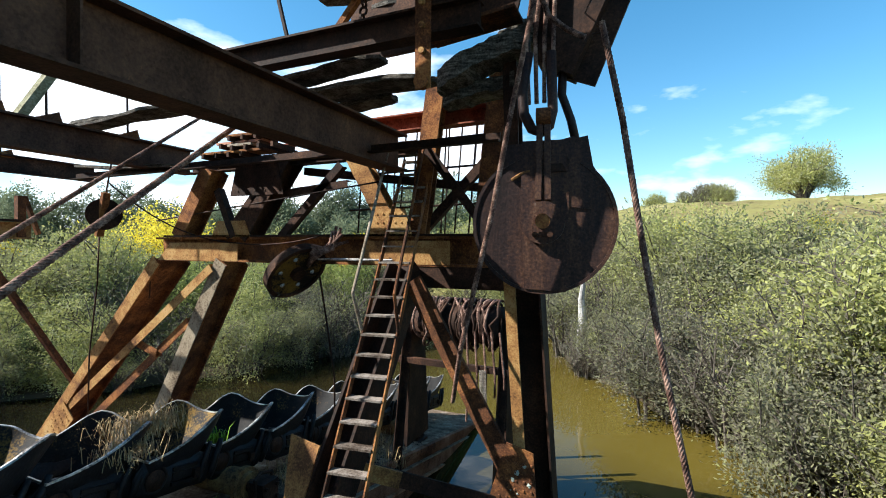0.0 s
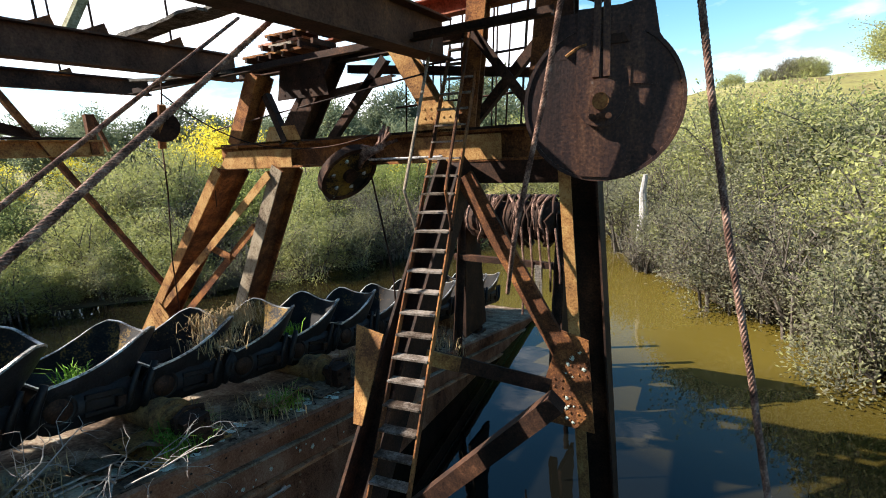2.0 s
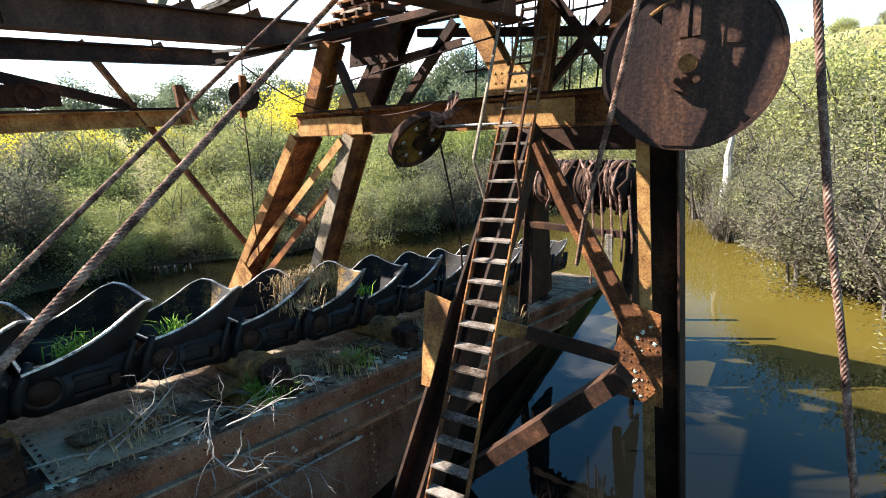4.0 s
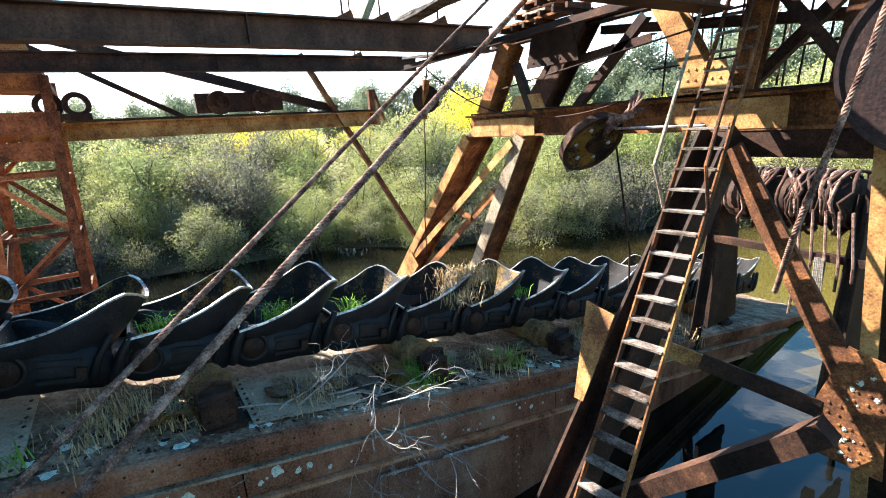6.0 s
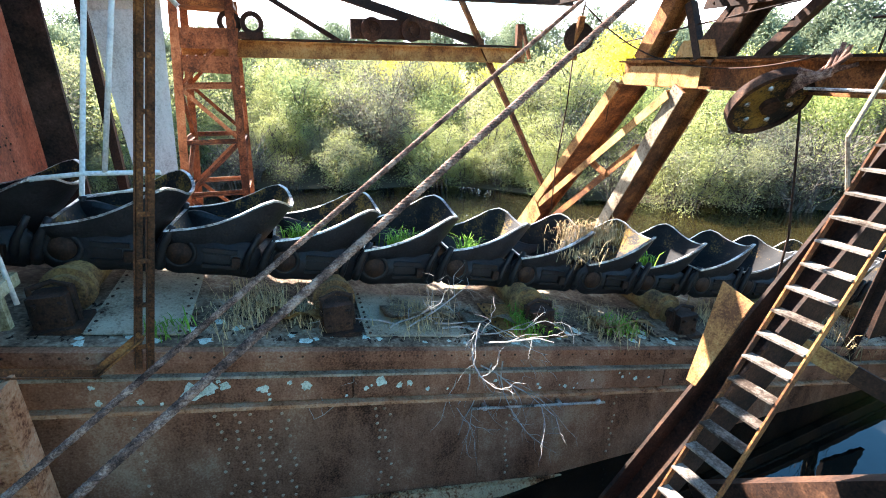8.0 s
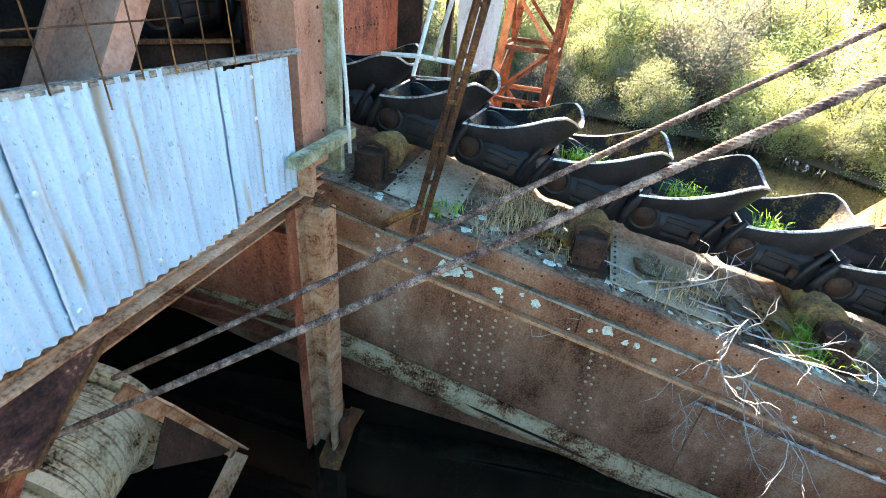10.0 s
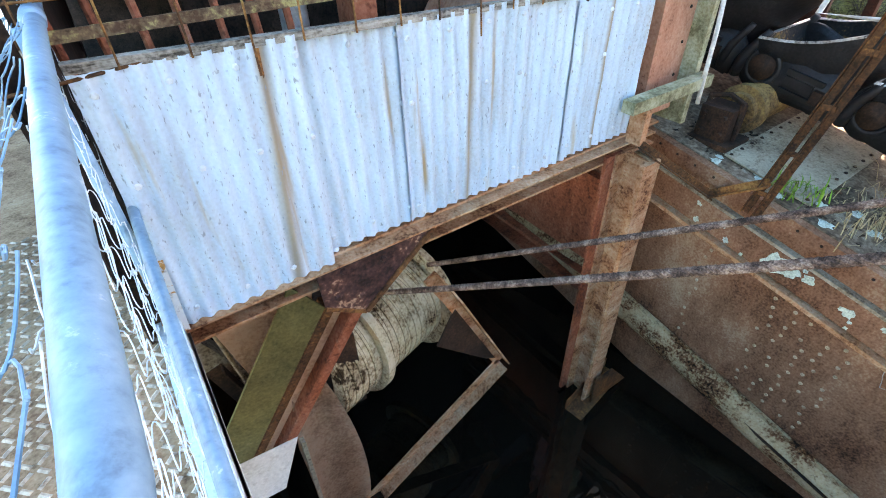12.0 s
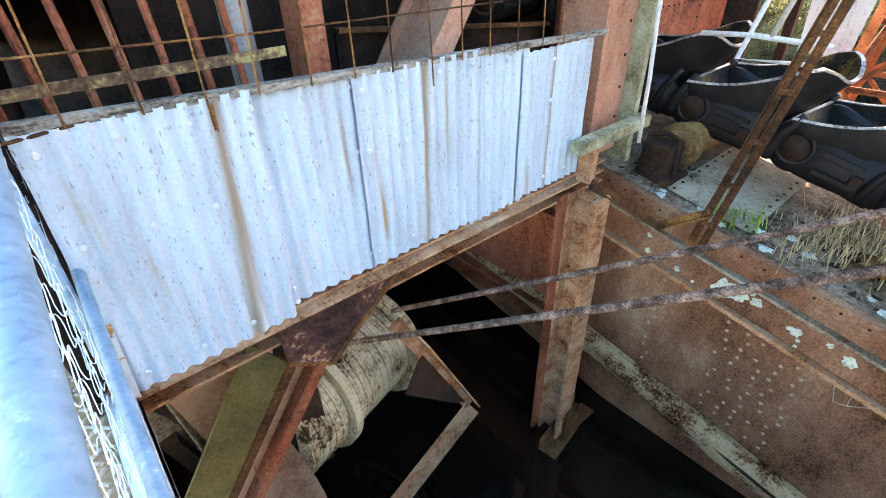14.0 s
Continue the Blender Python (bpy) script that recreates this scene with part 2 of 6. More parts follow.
def leafy(name, stops, thin=0.5):
    """Foliage: colour varies leaf by leaf and bush by bush, light comes through."""
    m = bpy.data.materials.new(name)
    m.use_nodes = True
    n, l = m.node_tree.nodes, m.node_tree.links
    geo, oi, ramp = n.new("ShaderNodeNewGeometry"), n.new("ShaderNodeObjectInfo"), n.new("ShaderNodeValToRGB")
    tc, no = n.new("ShaderNodeTexCoord"), n.new("ShaderNodeTexNoise")
    no.inputs["Scale"].default_value, no.inputs["Detail"].default_value = 1.5, 4
    a, b2, c = (n.new("ShaderNodeMath") for _ in range(3))
    a.operation = b2.operation = c.operation = "MULTIPLY_ADD"
    a.inputs[1].default_value, a.inputs[2].default_value = 0.26, -0.35
    b2.inputs[1].default_value = 0.62
    c.inputs[1].default_value = 0.85
    l.new(geo.outputs["Random Per Island"], a.inputs[0])
    l.new(oi.outputs["Random"], b2.inputs[0])
    l.new(a.outputs[0], b2.inputs[2])
    l.new(tc.outputs["Object"], no.inputs["Vector"])
    l.new(no.outputs["Fac"], c.inputs[0])
    l.new(b2.outputs[0], c.inputs[2])
    e = ramp.color_ramp.elements
    for i, (p, col) in enumerate(stops):
        el = e[i] if i < 2 else e.new(p)
        el.position, el.color = p, (*col, 1)
    l.new(c.outputs[0], ramp.inputs["Fac"])
    d, t, mx = n.new("ShaderNodeBsdfDiffuse"), n.new("ShaderNodeBsdfTranslucent"), n.new("ShaderNodeMixShader")
    mx.inputs[0].default_value = thin
    l.new(ramp.outputs["Color"], d.inputs["Color"])
    l.new(ramp.outputs["Color"], t.inputs["Color"])
    l.new(d.outputs[0], mx.inputs[1])
    l.new(t.outputs[0], mx.inputs[2])
    l.new(mx.outputs[0], n["Material Output"].inputs["Surface"])
    return m


LEAF = leafy("grey_green_leaves", [(0.08, (0.12, 0.10, 0.075)), (0.28, (0.19, 0.185, 0.13)), (0.5, (0.27, 0.275, 0.135)), (0.7, (0.38, 0.39, 0.12)), (0.9, (0.42, 0.42, 0.26))], 0.42)
LEAF_G = leafy("fresh_green_leaves", [(0.15, (0.10, 0.125, 0.06)), (0.45, (0.19, 0.225, 0.095)), (0.85, (0.32, 0.36, 0.11))], 0.5)
LEAF_Y = leafy("yellow_wattle_blossom", [(0.15, (0.20, 0.20, 0.02)), (0.4, (0.55, 0.46, 0.03)), (0.8, (0.80, 0.68, 0.09))], 0.4)
# leaf colour is lightened to stand in for haze over the far trees
LEAF_D = leafy("hazed_far_leaves", [(0.15, (0.10, 0.12, 0.085)), (0.5, (0.16, 0.19, 0.115)), (0.85, (0.22, 0.25, 0.15))], 0.45)

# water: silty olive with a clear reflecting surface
WATERM = bpy.data.materials.new("silty_shaded_river_water")
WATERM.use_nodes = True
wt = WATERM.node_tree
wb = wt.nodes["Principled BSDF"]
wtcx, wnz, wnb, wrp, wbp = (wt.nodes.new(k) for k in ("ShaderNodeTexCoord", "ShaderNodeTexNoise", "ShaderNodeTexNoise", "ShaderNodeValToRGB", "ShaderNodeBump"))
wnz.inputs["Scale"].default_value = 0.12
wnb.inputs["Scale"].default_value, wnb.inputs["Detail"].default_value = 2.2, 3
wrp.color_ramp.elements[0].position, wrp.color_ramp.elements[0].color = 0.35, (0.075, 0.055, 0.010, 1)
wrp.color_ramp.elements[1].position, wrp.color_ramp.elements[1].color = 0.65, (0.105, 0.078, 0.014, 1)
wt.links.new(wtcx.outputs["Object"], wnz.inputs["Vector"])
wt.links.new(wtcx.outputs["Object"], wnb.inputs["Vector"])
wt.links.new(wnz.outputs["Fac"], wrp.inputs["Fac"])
# yellow silt ahead; shade by the dredge and reflections to port are painted dark
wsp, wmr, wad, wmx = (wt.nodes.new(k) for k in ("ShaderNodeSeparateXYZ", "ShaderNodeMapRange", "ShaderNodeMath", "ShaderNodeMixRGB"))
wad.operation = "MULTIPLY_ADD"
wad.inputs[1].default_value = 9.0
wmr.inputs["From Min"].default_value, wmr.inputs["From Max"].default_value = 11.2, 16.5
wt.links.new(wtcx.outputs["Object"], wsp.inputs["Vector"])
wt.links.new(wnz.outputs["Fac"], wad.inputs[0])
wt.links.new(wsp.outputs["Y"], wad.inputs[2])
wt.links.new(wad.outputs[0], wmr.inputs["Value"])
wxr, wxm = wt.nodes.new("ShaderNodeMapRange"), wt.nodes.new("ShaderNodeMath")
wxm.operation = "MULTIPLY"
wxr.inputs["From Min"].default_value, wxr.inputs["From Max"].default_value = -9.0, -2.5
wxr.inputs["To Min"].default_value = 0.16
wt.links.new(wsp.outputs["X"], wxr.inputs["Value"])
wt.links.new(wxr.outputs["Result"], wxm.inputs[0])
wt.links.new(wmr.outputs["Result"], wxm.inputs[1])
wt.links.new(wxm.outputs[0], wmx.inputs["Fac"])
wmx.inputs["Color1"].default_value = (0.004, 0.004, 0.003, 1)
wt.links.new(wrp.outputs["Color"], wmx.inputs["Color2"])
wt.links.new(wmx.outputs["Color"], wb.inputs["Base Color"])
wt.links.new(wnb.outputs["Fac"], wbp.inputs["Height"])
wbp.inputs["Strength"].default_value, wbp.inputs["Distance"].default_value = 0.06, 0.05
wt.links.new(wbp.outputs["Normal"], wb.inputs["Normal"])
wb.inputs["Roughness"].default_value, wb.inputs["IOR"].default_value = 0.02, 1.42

# ---------------------------------------------------------------- building helpers


def thing(name, at, label, category, group="", kind=""):
    ob = new(name)
    ob.location = at
    ob.empty_display_size = 0.2
    return tagged(ob, label, category, group, kind)


def base_of(ob):
    at = Vector((0, 0, 0))
    while ob:
        at += ob.location
        ob = ob.parent
    return at


def part(name, bm, material, parent, label="", smooth=False):
    """One mesh object under parent; bm is in world metres."""
    me = bpy.data.meshes.new(name)
    if parent:
        bmesh.ops.translate(bm, verts=bm.verts, vec=-base_of(parent))
    bm.to_mesh(me)
    bm.free()
    for m in material if isinstance(material, (list, tuple)) else (material,):
        me.materials.append(m)
    if smooth:
        me.polygons.foreach_set("use_smooth", [True] * len(me.polygons))
    ob = new(name, me)
    ob.parent = parent
    return tagged(ob, label)


def solid(name, bm, material, label, category, at=(0, 0, 0), kind="", group="", smooth=False):
    """A thing that is one mesh."""
    ob = part(name, bm, material, None, "", smooth)
    ob.data.transform(Matrix.Translation(-Vector(at)))
    ob.location = at
    return tagged(ob, label, category, group, kind)


def axes(p0, p1, up=(0, 0, 1)):
    p0, p1 = Vector(p0), Vector(p1)
    f = (p1 - p0).normalized()
    s = f.cross(Vector(up))
    if s.length < 1e-4:
        s = f.cross(Vector((0, 1, 0)))
    s.normalize()
    return p0, p1, f, s, s.cross(f)


def extrude(bm, outline, p0, p1, up=(0, 0, 1), cap=True):
    """A closed outline of (side, up) pairs swept from p0 to p1."""
    p0, p1, f, s, u = axes(p0, p1, up)
    rings = [[bm.verts.new(p + s * a + u * b) for a, b in outline] for p in (p0, p1)]
    k = len(outline)
    for i in range(k):
        bm.faces.new((rings[0][i], rings[0][(i + 1) % k], rings[1][(i + 1) % k], rings[1][i]))
    if cap:
        bm.faces.new(rings[0][::-1])
        bm.faces.new(rings[1])
    return bm


def rect(w, h):
    return [(-w / 2, -h / 2), (w / 2, -h / 2), (w / 2, h / 2), (-w / 2, h / 2)]


def ibeam(w, h, tf=0.022, tw=0.016):
    a, b, c = w / 2, h / 2, tw / 2
    return [(-a, -b), (a, -b), (a, -b + tf), (c, -b + tf), (c, b - tf), (a, b - tf), (a, b), (-a, b), (-a, b - tf), (-c, b - tf), (-c, -b + tf), (-a, -b + tf)]


def channel(w, h, t=0.016):
    a, b = w / 2, h / 2
    return [(-a, -b), (a, -b), (a, -b + t), (-a + t, -b + t), (-a + t, b - t), (a, b - t), (a, b), (-a, b)]


def angle(w, h, t=0.012):
    a, b = w / 2, h / 2
    return [(-a, -b), (a, -b), (a, -b + t), (-a + t, -b + t), (-a + t, b), (-a, b)]


def bar(outline, p0, p1, up=(0, 0, 1)):
    return extrude(bmesh.new(), outline, p0, p1, up)


def soften(bm, w=0.008):
    es = [e for e in bm.edges if len(e.link_faces) == 2 and e.calc_face_angle(0) > 0.6]
    bmesh.ops.bevel(bm, geom=es, offset=w, segments=2, affect="EDGES", clamp_overlap=True)
    return bm


def box(bm, x0, x1, y0, y1, z0, z1):
    v = [bm.verts.new((x, y, z)) for z in (z0, z1) for y in (y0, y1) for x in (x0, x1)]
    for f in ((0, 2, 3, 1), (4, 5, 7, 6), (0, 1, 5, 4), (2, 6, 7, 3), (0, 4, 6, 2), (1, 3, 7, 5)):
        bm.faces.new([v[i] for i in f])
    return bm


def tube(bm, pts, r, sides=10, taper=None):
    """A round bar through pts."""
    pts = [Vector(p) for p in pts]
    rings = []
    side = None
    for i, p in enumerate(pts):
        f = (pts[min(i + 1, len(pts) - 1)] - pts[max(i - 1, 0)]).normalized()
        if side is None:
            side = f.cross(Vector((0.13, 0.27, 0.95))).normalized()
        side = (side - f * side.dot(f)).normalized()
        u = f.cross(side)
        rr = r if taper is None else r + (taper - r) * i / (len(pts) - 1)
        rings.append([bm.verts.new(p + (side * math.cos(a) + u * math.sin(a)) * rr) for a in (2 * math.pi * k / sides for k in range(sides))])
    for q, w in zip(rings, rings[1:]):
        for k in range(sides):
            bm.faces.new((q[k], q[(k + 1) % sides], w[(k + 1) % sides], w[k]))
    bm.faces.new(rings[0][::-1])
    bm.faces.new(rings[-1])
    return bm


def sag(p0, p1, drop, n=12):
    p0, p1 = Vector(p0), Vector(p1)
    return [p0.lerp(p1, i / n) - Vector((0, 0, drop * 4 * (i / n) * (1 - i / n))) for i in range(n + 1)]


def strands(pts, r, lay=0.22, n=6):
    """A laid wire rope through pts: n strands twisted round one another."""
    bm = bmesh.new()
    pts = [Vector(p) for p in pts]
    run, fine = 0.0, []
    step = lay / 9
    for a, b in zip(pts, pts[1:]):
        k = max(1, int((b - a).length / step))
        fine += [a.lerp(b, i / k) for i in range(k)]
    fine.append(pts[-1])
    sides = n * 4
    prev, last, side = None, None, None
    for i, p in enumerate(fine):
        f = (fine[min(i + 1, len(fine) - 1)] - fine[max(i - 1, 0)]).normalized()
        if side is None:
            side = f.cross(Vector((0.3, 0.1, 0.94))).normalized()
        side = (side - f * side.dot(f)).normalized()
        u = f.cross(side)
        run += (p - last).length if last else 0
        last = p
        tw = 2 * math.pi * run / lay
        ring = []
        for k in range(sides):
            a = 2 * math.pi * k / sides
            rr = r * (0.76 + 0.24 * abs(math.cos(n * (a) / 2)))
            ring.append(bm.verts.new(p + (side * math.cos(a + tw) + u * math.sin(a + tw)) * rr))
        if prev:
            for k in range(sides):
                bm.faces.new((prev[k], prev[(k + 1) % sides], ring[(k + 1) % sides], ring[k]))
        prev = ring
    return bm


def disc(bm, c, n, r, t, sides=40, r0=0.0):
    """A round plate of thickness t with its centre at c and its axis along n; r0 leaves a hole."""
    c, n = Vector(c), Vector(n).normalized()
    s = n.cross(Vector((0, 0, 1)))
    s = s.normalized() if s.length > 1e-3 else Vector((1, 0, 0))
    u = s.cross(n)
    loops = []
    for rad, off in ((r, -t / 2), (r, t / 2)) + (((r0, t / 2), (r0, -t / 2)) if r0 else ()):
        loops.append([bm.verts.new(c + n * off + (s * math.cos(a) + u * math.sin(a)) * rad) for a in (2 * math.pi * k / sides for k in range(sides))])
    m = len(loops)
    pairs = [(i, (i + 1) % m) for i in range(m)] if r0 else [(0, 1)]
    for i, j in pairs:
        for k in range(sides):
            bm.faces.new((loops[i][k], loops[i][(k + 1) % sides], loops[j][(k + 1) % sides], loops[j][k]))
    if not r0:
        bm.faces.new(loops[0][::-1])
        bm.faces.new(loops[1])
    return bm


def slab(bm, pts, depth):
    """A flat plate with the corner points pts, thickened by the vector depth."""
    a = [bm.verts.new(Vector(p)) for p in pts]
    b = [bm.verts.new(Vector(p) + Vector(depth)) for p in pts]
    k = len(pts)
    for i in range(k):
        bm.faces.new((a[i], a[(i + 1) % k], b[(i + 1) % k], b[i]))
    bm.faces.new(a[::-1])
    bm.faces.new(b)
    bmesh.ops.recalc_face_normals(bm, faces=bm.faces)
    return bm


def studs(bm, centres, n, r=0.016):
    """Domed rivet heads on a face whose normal is n."""
    n = Vector(n).normalized()
    s = n.cross(Vector((0.1, 0.2, 0.97))).normalized()
    u = s.cross(n)
    for c in centres:
        c = Vector(c)
        ring = [bm.verts.new(c + (s * math.cos(a) + u * math.sin(a)) * r) for a in (math.pi * k / 3 for k in range(6))]
        top = [bm.verts.new(c + n * r * 0.6 + (s * math.cos(a) + u * math.sin(a)) * r * 0.6) for a in (math.pi * k / 3 for k in range(6))]
        for k in range(6):
            bm.faces.new((ring[k], ring[(k + 1) % 6], top[(k + 1) % 6], top[k]))
        bm.faces.new(top)
    return bm


def row(p0, p1, n):
    p0, p1 = Vector(p0), Vector(p1)
    return [p0.lerp(p1, i / max(1, n - 1)) for i in range(n)]

# ---------------------------------------------------------------- ground, water
SHORE = [(-19.6, -70), (-19.9, -8), (-20.1, -1.6), (-19.0, 3.0), (-18.2, 7.0), (-14.6, 10.6), (-12.6, 14.5), (-10.5, 19.0), (-8.2, 23.5),
         (-4.0, 24.5), (-3.2, 20.6), (-2.2, 18.4), (0.3, 14.8), (2.2, 12.6), (3.3, 10.8), (6.0, 7.0), (9.0, 0.0), (10.0, -70)]


def shore_distance(x, y):
    """Metres from the waterline, below zero on the water."""
    p = np.stack([x, y], -1)
    best, inside = np.full(x.shape, 1e9), np.zeros(x.shape, bool)
    for (ax, ay), (bx, by) in zip(SHORE, SHORE[1:] + SHORE[:1]):
        a, b = np.array((ax, ay)), np.array((bx, by))
        k = np.clip(((p - a) @ (b - a)) / ((b - a) @ (b - a)), 0, 1)
        best = np.minimum(best, np.linalg.norm(p - (a + k[..., None] * (b - a)), axis=-1))
        if ay != by:
            inside ^= ((ay > y) != (by > y)) & (x < (bx - ax) * (y - ay) / (by - ay) + ax)
    return np.where(inside, -best, best)


def smooth(v):
    v = np.clip(v, 0, 1)
    return v * v * (3 - 2 * v)


def ground_height(x, y):
    d = shore_distance(x, y)
    bank = np.where(d < 0, np.maximum(d * 0.5, -1.6), 0.05 + 1.1 * smooth(d / 5) + 0.9 * smooth((d - 4) / 25))
    hill = 7.6 * smooth((y - 20) / 42) * smooth((x + 30) / 34) * (1 - 0.5 * smooth((y - 90) / 200))
    rough = 0.12 * np.sin(x * 1.3 + y * 0.7) * np.sin(y * 1.1 - x * 0.4) + 0.35 * np.sin(x * 0.11 + 1) * np.sin(y * 0.09)
    return WATER + bank + hill + np.where(d > 0, rough * smooth(d / 3), 0)


def spread(lo, mid0, mid1, hi, near, far):
    a = np.linspace(mid0, mid1, near)
    k = np.linspace(0, 1, far)[1:] ** 2.2
    return np.concatenate([(mid0 + (lo - mid0) * k)[::-1], a, mid1 + (hi - mid1) * k])


gx, gy = np.meshgrid(spread(-900, -50, 50, 900, 130, 26), spread(-900, -40, 75, 900, 150, 26))
gzv = ground_height(gx, gy)
nyy, nxx = gx.shape
idx = np.arange(nyy * nxx).reshape(nyy, nxx)
faces = np.stack([idx[:-1, :-1], idx[:-1, 1:], idx[1:, 1:], idx[1:, :-1]], -1).reshape(-1, 4)
me = bpy.data.meshes.new("ground")
me.from_pydata(np.stack([gx, gy, gzv], -1).reshape(-1, 3).tolist(), [], faces.tolist())
me.polygons.foreach_set("use_smooth", [True] * len(me.polygons))
GROUNDM = mat("grassy_paddock", [(0.25, (0.12, 0.085, 0.045)), (0.45, (0.19, 0.165, 0.06)), (0.6, (0.22, 0.205, 0.065)), (0.8, (0.36, 0.28, 0.16))], 0.12, 0.95, 0, 0.6, 3.0, detail=12, flecks=0.8)
me.materials.append(GROUNDM)
# bare mud and leaf litter low on the banks
gn, gl = GROUNDM.node_tree.nodes, GROUNDM.node_tree.links
gtc, gsep, gmr, gmx = (gn.new(k) for k in ("ShaderNodeTexCoord", "ShaderNodeSeparateXYZ", "ShaderNodeMapRange", "ShaderNodeMixRGB"))
gmr.inputs["From Min"].default_value, gmr.inputs["From Max"].default_value = 1.5, 2.6
gmx.inputs["Color1"].default_value = (0.060, 0.046, 0.026, 1)
gl.new(gtc.outputs["Object"], gsep.inputs["Vector"])
gl.new(gsep.outputs["Z"], gmr.inputs["Value"])
gl.new(gmr.outputs["Result"], gmx.inputs["Fac"])
gl.new(gn["Principled BSDF"].inputs["Base Color"].links[0].from_socket, gmx.inputs["Color2"])
gl.new(gmx.outputs["Color"], gn["Principled BSDF"].inputs["Base Color"])
ground = tagged(new("ground", me), "grassy river banks and rising green paddock", "ground", "", "structure")

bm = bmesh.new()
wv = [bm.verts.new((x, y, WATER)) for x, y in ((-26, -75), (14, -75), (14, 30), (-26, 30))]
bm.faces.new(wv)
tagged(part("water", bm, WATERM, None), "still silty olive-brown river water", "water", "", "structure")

# ---------------------------------------------------------------- plants
rng = np.random.default_rng(7)


def leaf_mesh(name, pts, dirs, length, width, materials, pick=None):
    """Many single leaves: one folded quad each."""
    n = len(pts)
    dirs = dirs / np.linalg.norm(dirs, axis=1)[:, None]
    rnd = rng.normal(size=(n, 3))
    side = np.cross(dirs, rnd)
    side /= np.linalg.norm(side, axis=1)[:, None]
    ln = (length * rng.uniform(0.6, 1.4, n))[:, None]
    wd = (width * rng.uniform(0.6, 1.4, n))[:, None]
    v = np.stack([pts, pts + dirs * ln * 0.5 + side * wd * 0.5, pts + dirs * ln, pts + dirs * ln * 0.5 - side * wd * 0.5], 1).reshape(-1, 3)
    me = bpy.data.meshes.new(name)
    me.from_pydata(v.tolist(), [], np.arange(4 * n).reshape(n, 4).tolist())
    for m in materials:
        me.materials.append(m)
    if pick is not None:
        me.polygons.foreach_set("material_index", pick.astype(int).tolist())
    return me


def shrub(name, label, category, radius, height, stems, leaves, length, width, materials, blossom=0.0, bare=0.25, trunk=0.05, fill=0.9, low=-0.05, base_z=0.12):
    """A bush or small tree: forked stems from the base, leaves in sprays towards their ends."""
    top = thing(name, (0, 0, 0), label, category)
    bm = bmesh.new()
    tips = []
    for k in range(stems):
        a = rng.uniform(0, 2 * math.pi)
        reach = radius * rng.uniform(0.25, 1.0) ** 0.6
        h = height * rng.uniform(0.45, 1.0) * (1 - 0.35 * (reach / radius) ** 2)
        foot = radius * (0.45 * rng.uniform() if trunk < 0.1 else 0.06)
        p = [Vector((foot * math.cos(a), foot * math.sin(a), -0.3))]
        for i in range(1, 6):
            f = i / 5
            p.append(Vector((math.cos(a) * (foot + (reach - foot) * f ** 1.2), math.sin(a) * (foot + (reach - foot) * f ** 1.2), h * f ** 0.85)) + Vector(rng.normal(size=3) * 0.06 * radius * f))
        tube(bm, p, trunk * rng.uniform(0.5, 1.0), 5, 0.006)
        tips.append(p)
        for _ in range(3):
            i = rng.integers(2, 5)
            q0 = p[i]
            q1 = q0 + Vector((rng.normal() * 0.35 * radius, rng.normal() * 0.35 * radius, rng.uniform(0.05, 0.4) * height))
            q = [q0, q0.lerp(q1, 0.5) + Vector((0, 0, 0.05 * height)), q1]
            tube(bm, q, trunk * 0.35, 4, 0.004)
            tips.append([q0.lerp(q1, t) for t in (0.0, 0.2, 0.4, 0.6, 0.8, 1.0)])
    part("branchwork", bm, BARK, top)
    pts, dirs = [], []
    per = leaves // len(tips)
    for p in tips:
        arr = np.array([list(v) for v in p])
        t = 5 * (bare + (1 - bare) * rng.uniform(0, 1, per) ** 0.8)
        i = np.minimum(t.astype(int), 4)
        c = arr[i] + (arr[i + 1] - arr[i]) * (t - i)[:, None]
        off = rng.normal(size=(per, 3)) * 0.10 * radius * np.array((1, 1, 0.75))
        pts.append(c + off)
        dirs.append(off + rng.normal(size=(per, 3)) * 0.08 * radius + np.array((0, 0, 0.05 * radius)))
    # sprays that fill the outline of the crown unevenly
    nc = 46
    az, el = rng.uniform(0, 2 * math.pi, nc), np.arcsin(rng.uniform(low, 1, nc))
    rr = radius * rng.uniform(0.55, 1.0, nc)
    cz = height * (base_z + (0.97 - base_z) * np.sin(el) * rng.uniform(0.75, 1, nc))
    centre = np.stack([rr * np.cos(az) * np.cos(el), rr * np.sin(az) * np.cos(el), cz], -1)
    which = rng.integers(nc, size=int(leaves * fill))
    off = rng.normal(size=(len(which), 3)) * radius * np.array((0.145, 0.145, 0.11))
    pts.append(centre[which] + off)
    dirs.append(off + rng.normal(size=off.shape) * 0.12 * radius + np.array((0, 0, 0.06 * radius)))
    pts, dirs = np.concatenate(pts), np.concatenate(dirs)
    pts[:, 2] = np.maximum(pts[:, 2], 0.02)
    pick = None
    if blossom:
        pick = (rng.uniform(size=len(pts)) < blossom * (0.4 + pts[:, 2] / height))
    foliage = new("foliage", leaf_mesh("foliage", pts, dirs, length, width, materials, pick))
    foliage.parent = top
    return top


